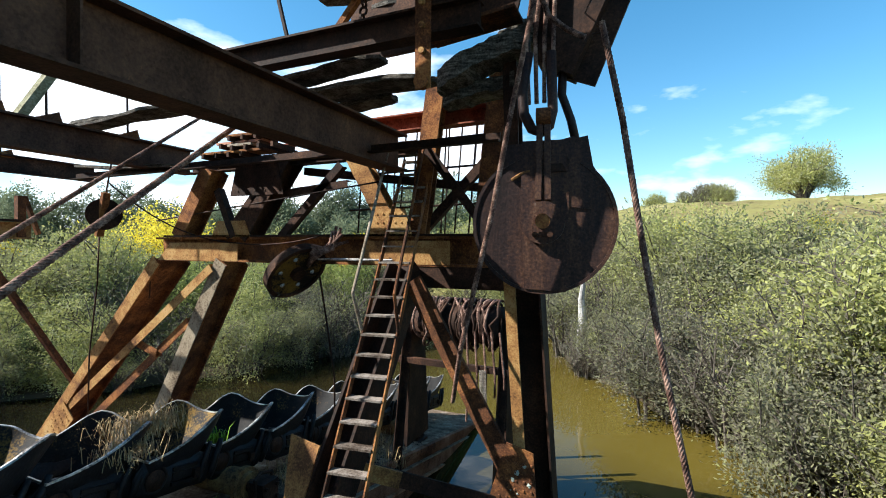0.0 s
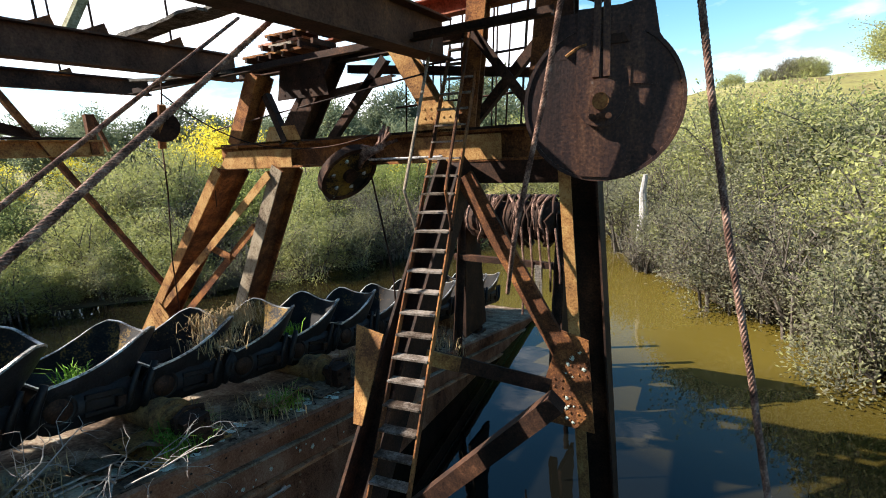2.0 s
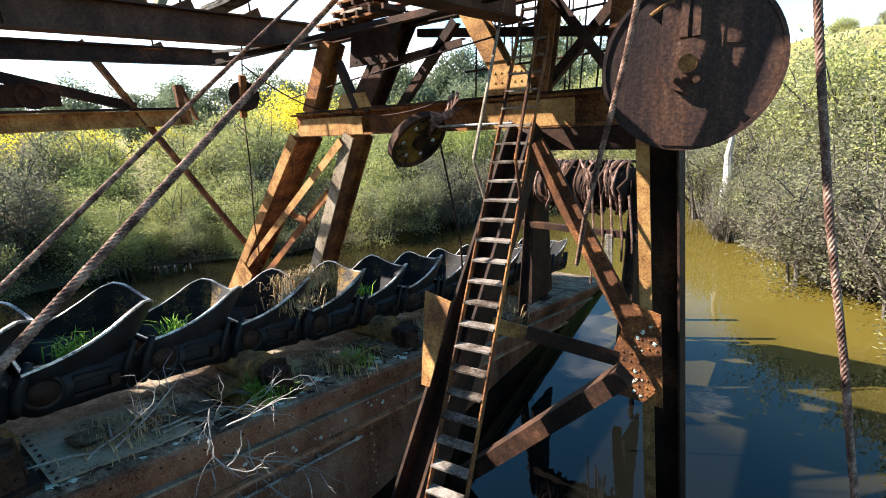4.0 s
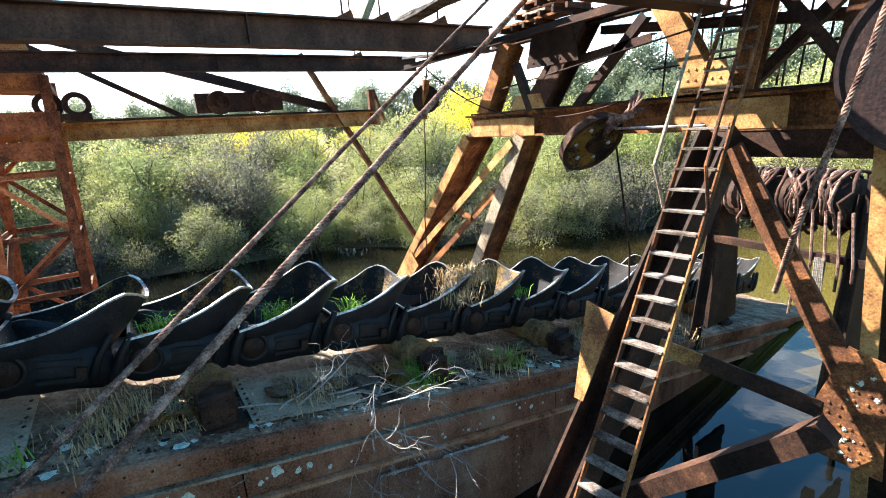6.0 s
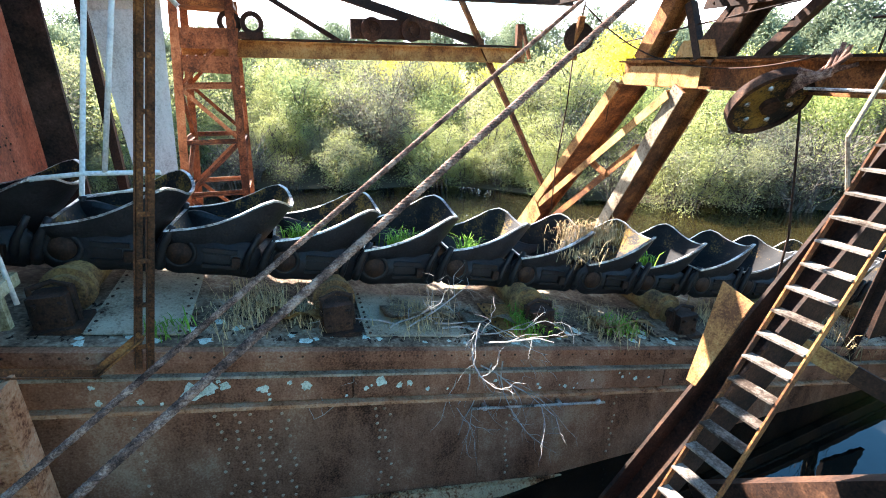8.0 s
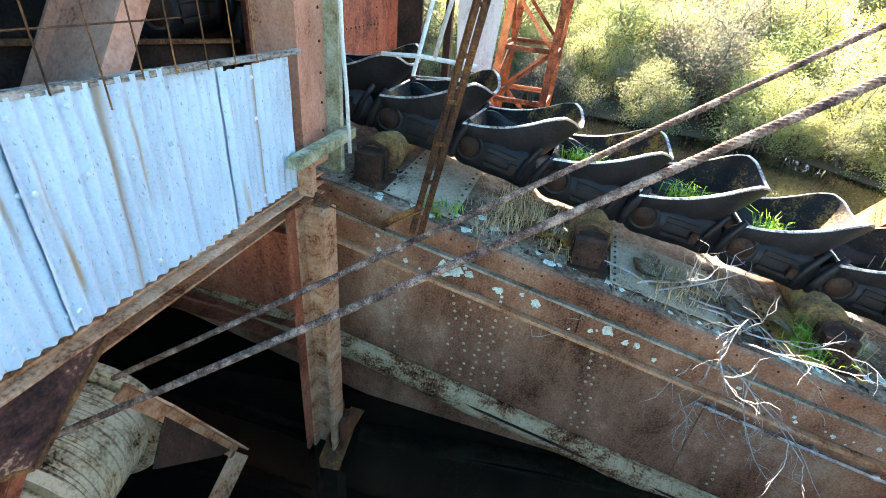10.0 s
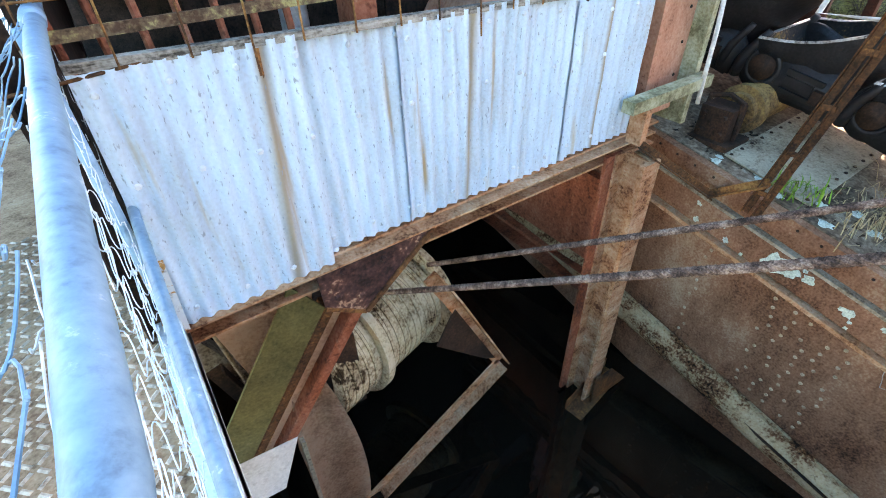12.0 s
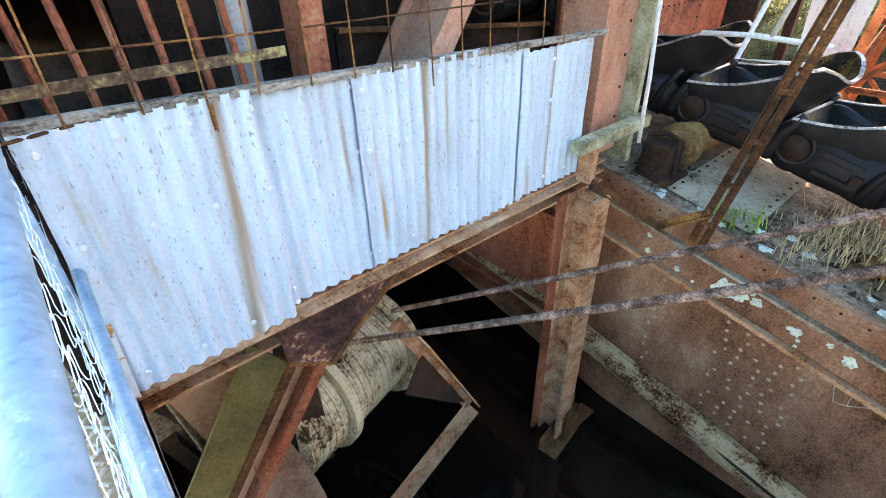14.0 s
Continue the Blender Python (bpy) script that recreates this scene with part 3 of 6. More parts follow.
SHRUBS = [shrub("riverbank_shrub", "dense grey-green shrub with bare grey twigs on the river bank", "shrub", 1.5, 2.6, 22, 8200, 0.080, 0.031, [LEAF]) for _ in range(3)]
SHRUBS += [shrub("riverbank_shrub", "fresh green leafy shrub on the river bank", "shrub", 1.4, 2.5, 18, 8200, 0.080, 0.031, [LEAF_G]) for _ in range(2)]
TWIGGY = [shrub("bare_shrub", "sparse twiggy shrub with few grey-green leaves", "shrub", 1.4, 2.4, 40, 2400, 0.07, 0.024, [LEAF], bare=0.1, fill=0.25) for _ in range(2)]
WATTLE = [shrub("wattle_tree", "wattle tree covered in bright yellow blossom", "tree", 1.7, 3.4, 16, 3600, 0.13, 0.06, [LEAF_G, LEAF_Y], 1.1, 0.35, 0.07, 0.9, 0.0, 0.3) for _ in range(2)]
GUM = [shrub("gum_tree", "tall gum tree with an open grey-green crown", "tree", 3.2, 9.0, 12, 2600, 0.36, 0.16, [LEAF_D], 0, 0.6, 0.2, 1.6, -0.5, 0.55) for _ in range(2)]
ROUND = [shrub("paddock_tree", "broad round-crowned tree standing alone in the paddock", "tree", 3.0, 4.6, 26, 9000, 0.18, 0.075, [LEAF], 0, 0.3, 0.14, 1.3, 0.0, 0.22)]


def plant(kind, x, y, size=1.0, group="shrubs along the river", sink=0.05):
    z = float(ground_height(np.array([x]), np.array([y]))[0])
    src = kind[int(rng.integers(len(kind)))]
    ob = copy_thing(src, Matrix.Translation((x, y, z - sink)) @ Matrix.Rotation(rng.uniform(0, 6.28), 4, "Z"))
    ob.scale = (size * rng.uniform(0.9, 1.1), size * rng.uniform(0.9, 1.1), size * rng.uniform(0.9, 1.1))
    ob["group"] = group
    return ob


def along(pts, step, depth, kinds, size):
    """Plants in a belt behind a stretch of the shore; depth runs inland to the left of the way."""
    for (ax, ay), (bx, by) in zip(pts, pts[1:]):
        a, b = np.array((ax, ay)), np.array((bx, by))
        d = (b - a) / np.linalg.norm(b - a)
        n = np.array((-d[1], d[0]))
        for s in np.arange(0, np.linalg.norm(b - a), step):
            for k, off in enumerate(depth):
                q = a + d * (s + rng.uniform(-0.5, 0.5) * step) + n * (off + rng.uniform(-0.4, 0.6))
                plant(kinds[k % len(kinds)], q[0], q[1], size[k % len(size)] * rng.uniform(0.65, 1.3))


# port bank, the bow end of the pond, starboard bank
along([(-20.1, -12), (-20.1, -1.6), (-19.0, 3.0), (-18.2, 7.0), (-14.6, 10.6), (-12.6, 14.5), (-10.5, 19.0), (-8.2, 23.5)], 1.75, (0.2, 1.8, 4.2, 6.6),
      (TWIGGY + SHRUBS[:3], SHRUBS[:3] + TWIGGY + SHRUBS, SHRUBS, SHRUBS[:3] + TWIGGY + SHRUBS[3:]), (0.8, 1.1, 1.25, 1.35))
along([(-8.2, 23.5), (-4.0, 24.5), (-2.6, 22.5), (-3.0, 20.4), (-2.2, 18.4), (0.3, 14.8), (2.2, 12.6), (3.3, 10.8), (6.0, 7.0), (8, 3)], 1.6, (0.3, 1.9, 4.0, 7.0),
      (TWIGGY + SHRUBS[:3], SHRUBS[:3] + TWIGGY, SHRUBS[:3], SHRUBS), (1.05, 1.35, 1.5, 1.4))
for x, y, s in ((-27.5, 20.5, 1.55), (-25.6, 21.8, 1.2), (-17, 27, 1.1), (2, 34, 0.9), (0.5, 27, 0.9), (-41, 6, 0.8), (-43, 8.5, 0.9), (-42, 13, 0.8), (-45, 1, 0.7), (-40, 18, 0.8), (9, 33, 0.8), (-33, 2.5, 1.0), (-31.5, 7.5, 1.15), (-33, 10.5, 1.05)):
    plant(WATTLE, x, y, s, "blossoming wattles")
for k in range(80):
    a = radians(-112 + 105 * k / 79 + rng.uniform(-1.5, 1.5))
    r = rng.uniform(55, 90)
    plant(GUM, r * math.sin(a), r * math.cos(a), rng.uniform(0.6, 1.0), "far gum trees")
for k in range(14):
    plant(GUM, rng.uniform(-30, -9), rng.uniform(28, 42), rng.uniform(0.55, 0.85), "far gum trees")
plant(ROUND, 15.7, 62, 1.25, "paddock trees")
for x, y, s in ((1.5, 75, 0.5), (5.5, 78, 0.55), (8, 76, 0.75), (9.5, 75, 0.7)):
    plant(ROUND, x, y, s, "paddock trees")
for src in SHRUBS + TWIGGY + WATTLE + GUM + ROUND:
    src.location = (rng.uniform(-60, -45), rng.uniform(-30, -15), 2.6)

# ---------------------------------------------------------------- digging ladder: the long riveted girder under the buckets
SLOPE = -0.19
S = Vector((0, 1, 0))
GX0, GX1 = -3.85, -6.45


def on(z0, y):
    return z0 + SLOPE * y


def strip(bm, x0, x1, za, zb, y0=-4.6, y1=13.0):
    """A plate between two lines that follow the girder's slope."""
    return slab(bm, [(x0, y0, on(za, y0)), (x0, y1, on(za, y1)), (x0, y1, on(zb, y1)), (x0, y0, on(zb, y0))], (x1 - x0, 0, 0))


girder = thing("digging_ladder", (-5.1, 3, 1.0), "long riveted rust-brown girder carrying the bucket chain", "dredge ladder")
part("deck_plate", strip(bmesh.new(), GX0 + 0.02, GX1, 2.86, 2.83), DECK, girder, "lichen-stained deck plate")
part("side_plate", strip(bmesh.new(), GX0, GX0 - 0.02, 2.84, 0.2), PLATE, girder)
part("side_plate", strip(bmesh.new(), GX1, GX1 + 0.02, 2.84, 0.2), PLATE, girder)
part("top_band", strip(bmesh.new(), GX0 + 0.022, GX0 + 0.003, 2.74, 2.26), PLATE, girder)
part("edge_angle", strip(bmesh.new(), GX0 + 0.10, GX0 + 0.022, 2.85, 2.74), PLATE, girder, "worn rusty edge angle")
# ledges are dusty, and their pale colour also paints the light on them
part("band_ledge", strip(bmesh.new(), GX0 + 0.11, GX0 + 0.022, 2.30, 2.265), SILL, girder, "dusty ledge painted pale as if lit")
part("band_ledge", strip(bmesh.new(), GX0 + 0.085, GX0 + 0.022, 2.60, 2.575), GREYST, girder, "dusty ledge painted pale as if lit")
for y0, y1 in ((-2.6, 0.55), (0.565, 4.2), (4.215, 8.0), (8.015, 13.0)):
    part("cover_strip", strip(bmesh.new(), GX0 + 0.062, GX0 + 0.0235, 2.56, 2.32, y0, y1), PLATE, girder)
# lower flange, bulged and eaten through
bm = bmesh.new()
curve = [(GX0 + 0.01 + 0.11 * math.sin(math.pi * k / 12), 0.86 + 0.17 * math.cos(math.pi * k / 12)) for k in range(13)]
stations = np.linspace(-4.6, 7, 60)
rows = [[bm.verts.new((x + 0.012 * math.sin(3.1 * y + 4 * z), y, on(z, y) + 0.008 * math.sin(7 * y))) for x, z in curve] for y in stations]
for p, q in zip(rows, rows[1:]):
    for k in range(12):
        bm.faces.new((p[k], q[k], q[k + 1], p[k + 1]))
part("lower_flange", bm, FLANGE, girder, "grey corroded lower flange")
part("flange_lip", strip(bmesh.new(), GX0 + 0.05, GX0 + 0.022, 1.06, 1.02, -2.6, 7), FLANGE, girder)
part("rust_scale", strip(bmesh.new(), GX0 + 0.122, GX0 + 0.112, 0.905, 0.875, -1.0, 2.6), RUST_DARK, girder, "dark flaking rust line")
rods = bmesh.new()
tube(rods, [(-3.78, 1.75, on(2.13, 1.75)), (-3.78, 3.4, on(2.13, 3.4))], 0.014, 8)
for y in (1.9, 2.8):
    box(rods, -3.85, -3.775, y - 0.02, y + 0.02, on(2.10, y), on(2.16, y))
disc(rods, (-3.79, 3.32, on(2.13, 3.32)), (0, 1, 0.2), 0.03, 0.05, 12)
part("side_rod", rods, RIM, girder, "thin pale steel rod")
rv = bmesh.new()
for y in np.arange(-2.4, 9, 0.17):
    studs(rv, [(GX0 + 0.102, y, on(2.80, y))], (1, 0, 0), 0.012)
tagged(part("riveting", rv, RUST_DARK, girder), kind="stuff")
rv = bmesh.new()
for y in (-1.25, -0.62, -0.48, -0.34, -0.2, -0.06, 0.78, 0.86, 2.2, 3.6, 5.0):
    studs(rv, [(GX0 + 0.002, y + 0.02 * rng.normal(), on(z, y)) for z in np.arange(1.15, 2.2, 0.09) if rng.uniform() < 0.9], (1, 0, 0), 0.0175)
tagged(part("riveting", rv, RIVETM, girder, "pale rivet heads in upright rows"), kind="stuff")
for y in (-0.95, 1.85, 4.6):
    part("butt_strap", slab(bmesh.new(), [(GX0 + 0.012, y, on(1.05, y)), (GX0 + 0.012, y + 0.16, on(1.05, y + 0.16)), (GX0 + 0.012, y + 0.16, on(2.24, y + 0.16)), (GX0 + 0.012, y, on(2.24, y))], (-0.0105, 0, 0)), PLATE, girder)
# loose plates lying on the deck
# the first two plates are paler, in place of sunlight on them
for y0, y1, x0, x1, m in ((-1.46, -0.76, -3.98, -5.25, PALE), (0.74, 1.78, -3.98, -4.85, PALE), (2.15, 2.95, -3.98, -4.7, RUST_YEL), (4.2, 5.4, -4.0, -4.7, DECK)):
    part("cover_plate", slab(bmesh.new(), [(x0, y0, on(2.87, y0)), (x0, y1, on(2.87, y1)), (x1, y1, on(2.90, y1)), (x1, y0, on(2.90, y0))], (0, 0, 0.015)), m, girder, "riveted pale cover plate")
    rv = bmesh.new()
    for x in np.linspace(x0 - 0.03, x1 + 0.03, 9):
        studs(rv, [(x, y0 + 0.04, on(2.890, y0 + 0.04) + 0.03 * (x - x0) / (x1 - x0)), (x, y1 - 0.04, on(2.890, y1 - 0.04) + 0.03 * (x - x0) / (x1 - x0))], (0, 0, 1), 0.017)
    tagged(part("plate_rivets", rv, RUST_DARK, girder), kind="stuff")
# rollers with their bearing blocks
for y in (-1.66, 0.50, 2.66, 4.7, 6.8, 8.9):
    rl = part("roller", tube(bmesh.new(), [(-4.47, y, on(3.04, y)), (-5.8, y, on(3.04, y))], 0.165, 24), GREYROLL, girder, "ochre chain roller", True)
    fl = disc(bmesh.new(), (-4.46, y, on(3.04, y)), (1, 0, 0), 0.205, 0.07, 28)
    disc(fl, (-4.40, y, on(3.04, y)), (1, 0, 0), 0.15, 0.08, 20)
    part("roller_flange", soften(fl, 0.012), GREYROLL, rl)
    part("axle", disc(bmesh.new(), (-4.32, y, on(3.04, y)), (1, 0, 0), 0.075, 0.16, 16), RUST_DARK, rl)
    bk = box(bmesh.new(), -4.04, -4.26, y - 0.13, y + 0.13, on(2.88, y), on(3.15, y))
    soften(bk, 0.02)
    box(bk, -3.98, -4.32, y - 0.20, y + 0.20, on(2.845, y), on(2.89, y))
    for dy in (-0.15, 0.15):
        tube(bk, [(-4.15, y + dy, on(2.88, y)), (-4.15, y + dy * 0.9, on(3.20, y))], 0.020, 7)
    tube(bk, [(-4.15, y - 0.15, on(3.19, y)), (-4.20, y, on(3.22, y)), (-4.15, y + 0.15, on(3.19, y))], 0.022, 7)
    for dy, dz in ((-0.085, 2.95), (0.085, 2.95), (-0.085, 3.09), (0.085, 3.09)):
        tube(bk, [(-4.045, y + dy, on(dz, y)), (-4.005, y + dy, on(dz, y))], 0.022, 6)
    part("bearing_block", bk, RUST_DARK, rl, "grimy bolted bearing block")

# ---------------------------------------------------------------- buckets


def bucket():
    """A cast dredge bucket, chain along +y, pin just under the origin, worn digging lip ahead."""
    top = thing("dredge_bucket", (0, 0, 0), "black cast-steel dredge bucket with a worn bright lip", "dredge bucket", "buckets on the chain")

    def plan(half, y0, y1, corner):
        """Half the way along one side, round the front and back along the other."""
        side = [(half, y0 + (corner - y0) * i / 7) for i in range(7)]
        front = []
        for i in range(23):
            a = math.pi * i / 22
            c, q = math.cos(a), math.sin(a)
            front.append((half * math.copysign(abs(c) ** 0.78, c), corner + (y1 - corner) * q ** 0.78))
        return side + front + [(-x, y) for x, y in side[::-1]]

    mouth, floor_line = plan(0.455, -0.13, 0.95, 0.52), plan(0.31, -0.02, 0.60, 0.36)

    def rim(x, y):
        h = float(np.interp(y, (-0.13, 0.1, 0.3, 0.5, 0.66, 0.78, 0.88, 0.95), (0.15, 0.20, 0.27, 0.38, 0.49, 0.545, 0.53, 0.47)))
        worn = smooth(np.array((y - 0.80) / 0.12)) * (1 - (x / 0.455) ** 2)
        return h - 0.03 * float(worn)

    def surface(shrink):
        rows = []
        for j in range(10):
            v = j / 9
            k = math.sin(v * math.pi / 2) ** 0.85
            ring = []
            for (mx, my), (fx, fy) in zip(mouth, floor_line):
                x, y = fx + (mx - fx) * k, fy + (my - fy) * v ** 0.9
                ring.append((x * (1 - shrink), 0.40 + (y - 0.40) * (1 - shrink), -0.10 + shrink * 0.6 + (rim(mx, my) + 0.10 - shrink * 0.6) * v))
            rows.append(ring)
        return rows

    for name, shrink, m in (("shell", 0.0, BUCKET), ("lining", 0.05, BUCKET_IN)):
        bm = bmesh.new()
        rows = [[bm.verts.new(p) for p in r] for r in surface(shrink)]
        for q, w in zip(rows, rows[1:]):
            for k in range(len(q)):
                bm.faces.new((q[k], q[(k + 1) % len(q)], w[(k + 1) % len(q)], w[k]))
        bm.faces.new(rows[0])
        part(name, bm, m, top, "rust-stained inside" if name == "lining" else "", True)
    outer, inner = surface(0.0)[-1], surface(0.05)[-1]
    bm = bmesh.new()
    lo = [bm.verts.new((p[0] * 1.012, p[1], p[2] - 0.010)) for p in outer]
    up = [bm.verts.new((p[0], p[1] + 0.003, p[2] + 0.010)) for p in outer]
    ui = [bm.verts.new((p[0], p[1], p[2] + 0.008)) for p in inner]
    li = [bm.verts.new((p[0], p[1], p[2] - 0.02)) for p in inner]
    n = len(lo)
    for a, b in ((lo, up), (up, ui), (ui, li)):
        for k in range(n):
            bm.faces.new((a[k], a[(k + 1) % n], b[(k + 1) % n], b[k]))
    part("lip", bm, RIM, top, "bright worn lip")
    for s in (-1, 1):
        # side link: a round eye behind, a waisted arm, and the inner eye ahead
        eye = [(0.215 * math.cos(a), -0.06 + 0.215 * math.sin(a)) for a in (1.22 + (5.06 - 1.22) * i / 14 for i in range(15))]
        arm = [(0.22, -0.265), (0.44, -0.25), (0.66, -0.265), (0.70, -0.21), (0.72, -0.06), (0.68, 0.06), (0.56, 0.10), (0.40, 0.08), (0.20, 0.11)]
        bm = slab(bmesh.new(), [(s * 0.31, y, z) for y, z in eye + arm], (s * 0.10, 0, 0))
        part("link_cheek", soften(bm, 0.022), BUCKET, top, "", True)
        part("link_eye", soften(disc(bmesh.new(), (s * 0.41, 0, -0.06), (1, 0, 0), 0.150, 0.02, 30, 0.112), 0.006), BUCKET, top, "", True)
        pn = disc(bmesh.new(), (s * 0.405, 0, -0.06), (1, 0, 0), 0.104, 0.07, 24)
        part("pin", soften(pn, 0.012), RUST_DARK, top, "rusty link pin", True)
        bm = bmesh.new()
        for y, r in ((0.58, 0.042), (0.735, 0.052)):
            tube(bm, [(s * 0.375, y - 0.01, -0.21), (s * 0.415, y, -0.11), (s * 0.42, y + 0.02, 0.0), (s * 0.405, y + 0.07, 0.12), (s * 0.39, y + 0.10, 0.20)], r, 9, r * 0.6)
        part("rib", bm, BUCKET, top, "", True)
        bm = box(bmesh.new(), min(s * 0.38, s * 0.437), max(s * 0.38, s * 0.437), 0.20, 0.50, -0.175, -0.14)
        box(bm, min(s * 0.38, s * 0.437), max(s * 0.38, s * 0.437), 0.20, 0.50, -0.02, 0.02)
        box(bm, min(s * 0.38, s * 0.424), max(s * 0.38, s * 0.424), 0.21, 0.44, -0.12, -0.04)
        part("keeper_bar", soften(bm, 0.007), BUCKET, top)
        bm = box(bmesh.new(), min(s * 0.40, s * 0.46), max(s * 0.40, s * 0.46), 0.46, 0.53, -0.15, -0.05)
        part("key_block", soften(bm, 0.014), RUST_DARK, top)
    part("link_web", soften(box(bmesh.new(), -0.31, 0.31, 0.1, 0.8, -0.17, -0.05), 0.02), BUCKET, top)
    return top


first = bucket()
tilt = math.atan(SLOPE)
first.matrix_basis = pose(-5.1, -2.61, on(3.38, -2.61), math.degrees(tilt))
for k in range(1, 16):
    y = -2.61 + 0.90 * k
    ob = copy_thing(first, pose(-5.1 + rng.normal() * 0.02, y, on(3.38, y), math.degrees(tilt) + rng.normal() * 1.5, rng.normal() * 1.5, rng.normal() * 1.5))
    if k in (4, 5, 7, 8):
        ob["label"] = "black dredge bucket with green weeds growing inside"
    if k == 7:
        ob["label"] = "black dredge bucket heaped with dry grass"

# ---------------------------------------------------------------- bow gantry
GY = 5.25
gantry = thing("bow_gantry", (-4, GY, 0.4), "tall riveted rusty bow gantry standing over the bucket chain", "gantry")
part("cross_beam", bar(ibeam(0.26, 0.34, 0.03, 0.02), (-6.6, GY, 5.03), (-1.15, GY, 5.03)), RUST, gantry, "sunlit rusty cross beam")
part("beam_cover", slab(bmesh.new(), [(-6.55, GY - 0.134, 4.87), (-5.0, GY - 0.134, 4.87), (-5.0, GY - 0.134, 5.12), (-6.3, GY - 0.134, 5.12)], (0, 0.006, 0)), RUST_YEL, gantry)
part("beam_cover", slab(bmesh.new(), [(-3.0, GY - 0.136, 4.88), (-1.9, GY - 0.136, 4.88), (-1.9, GY - 0.136, 5.15), (-3.0, GY - 0.136, 5.15)], (0, 0.006, 0)), RUST_YEL, gantry)
part("under_beam", bar(rect(0.24, 0.24), (-2.5, GY, 4.74), (-1.0, GY, 4.74)), RUST_DARK, gantry)
part("top_flange", bar(rect(0.32, 0.025), (-6.4, GY, 5.215), (-1.15, GY, 5.215)), RUST_DARK, gantry)


def built_leg(p0, p1, width, strip_w, web_m, strip_m, label, strip_label):
    """A leg built from plates: a web set back between two sides, and a flange strip on its aft face."""
    p0, p1 = Vector(p0), Vector(p1)
    f = (p1 - p0).normalized()
    left = f.cross(S)
    left = left if left.x < 0 else -left
    leg = part("leg", bar(rect(width, 0.02), p0 + S * 0.12, p1 + S * 0.12, S), web_m, gantry, label)
    part("leg_side", bar(rect(0.02, 0.30), p0 + left * (width / 2 - 0.012), p1 + left * (width / 2 - 0.012), S), web_m, leg)
    part("leg_side", bar(rect(0.02, 0.24), p0 - left * (width / 2 - 0.012) + S * 0.02, p1 - left * (width / 2 - 0.012) + S * 0.02, S), web_m, leg)
    off = left * (width / 2 - strip_w / 2) - S * 0.162
    part("leg_flange", bar(rect(strip_w, 0.02), p0 + off, p1 + off, S), strip_m, leg, strip_label)
    return leg


def box_leg(p0, p1, width, depth, web_m, face_m, label, face_label):
    """An H-section leg: its broad flange looks aft, its web to the side."""
    p0, p1 = Vector(p0), Vector(p1)
    leg = part("leg", bar(ibeam(width, depth, 0.025), p0, p1, S), web_m, gantry, label)
    off = -S * (depth / 2 + 0.008)
    part("leg_flange", bar(rect(width * 0.98, 0.012), p0 + off, p1 + off, S), face_m, leg, face_label)
    f = (p1 - p0).normalized()
    out = S.cross(f)
    out = out if out.x > 0 else -out
    rv = bmesh.new()
    studs(rv, [p0.lerp(p1, k / 40) + out * 0.012 + S * d for k in range(2, 39) for d in (-depth * 0.36, depth * 0.36)], out, 0.014)
    tagged(part("riveting", rv, web_m, leg), kind="stuff")
    return leg


# aft flanges are lighter than the webs: sunlight put into the colour
legA = box_leg((-6.42, GY, 4.86), (-9.62, GY, 1.45), 0.18, 0.52, RUST, RUST_YEL, "splayed riveted leg", "ochre flange with sunlight in its colour")
legB = box_leg((-5.22, GY, 4.86), (-7.00, GY, 1.7), 0.21, 0.40, RUST, PALE, "splayed riveted leg", "pale flange with sunlight in its colour")
bm = bmesh.new()
slab(bm, [(-8.55, GY - 0.295, 2.55), (-8.30, GY - 0.295, 2.30), (-9.25, GY - 0.295, 1.35), (-9.60, GY - 0.295, 1.62)], (0, 0.015, 0))
studs(bm, [Vector((-8.55, GY - 0.295, 2.42)).lerp(Vector((-9.40, GY - 0.295, 1.60)), i / 8) + Vector((0.04 * j, 0, -0.05 * j)) for i in range(9) for j in range(4)], (0, -1, 0), 0.017)
part("foot_plate", bm, RUST_YEL, legA, "ochre riveted foot plate")
part("brace", bar(angle(0.12, 0.12), (-5.35, GY - 0.2, 4.78), (-8.65, GY - 0.2, 2.35), S), RUST_YEL, gantry)
part("brace", bar(angle(0.12, 0.12), (-5.9, GY - 0.1, 4.0), (-8.2, GY - 0.1, 2.2), S), RUST, gantry)
part("brace", bar(angle(0.12, 0.12), (-6.9, GY - 0.15, 3.62), (-6.5, GY - 0.15, 3.50), S), RUST, gantry)
# columns and plates above the beam
for a, b, w, m in (((-6.15, GY, 5.2), (-5.55, GY, 6.15), 0.30, RUST), ((-4.95, GY, 5.2), (-4.15, GY, 6.3), 0.30, RUST_DARK), ((-2.62, GY, 5.2), (-3.20, GY, 6.2), 0.20, RUST_YEL), ((-2.35, GY, 5.2), (-2.10, GY, 7.0), 0.14, RUST),
                   ((-1.55, GY, 5.2), (-1.35, GY, 7.1), 0.13, RUST)):
    part("column", bar(ibeam(0.22, w), a, b, S), m, gantry)
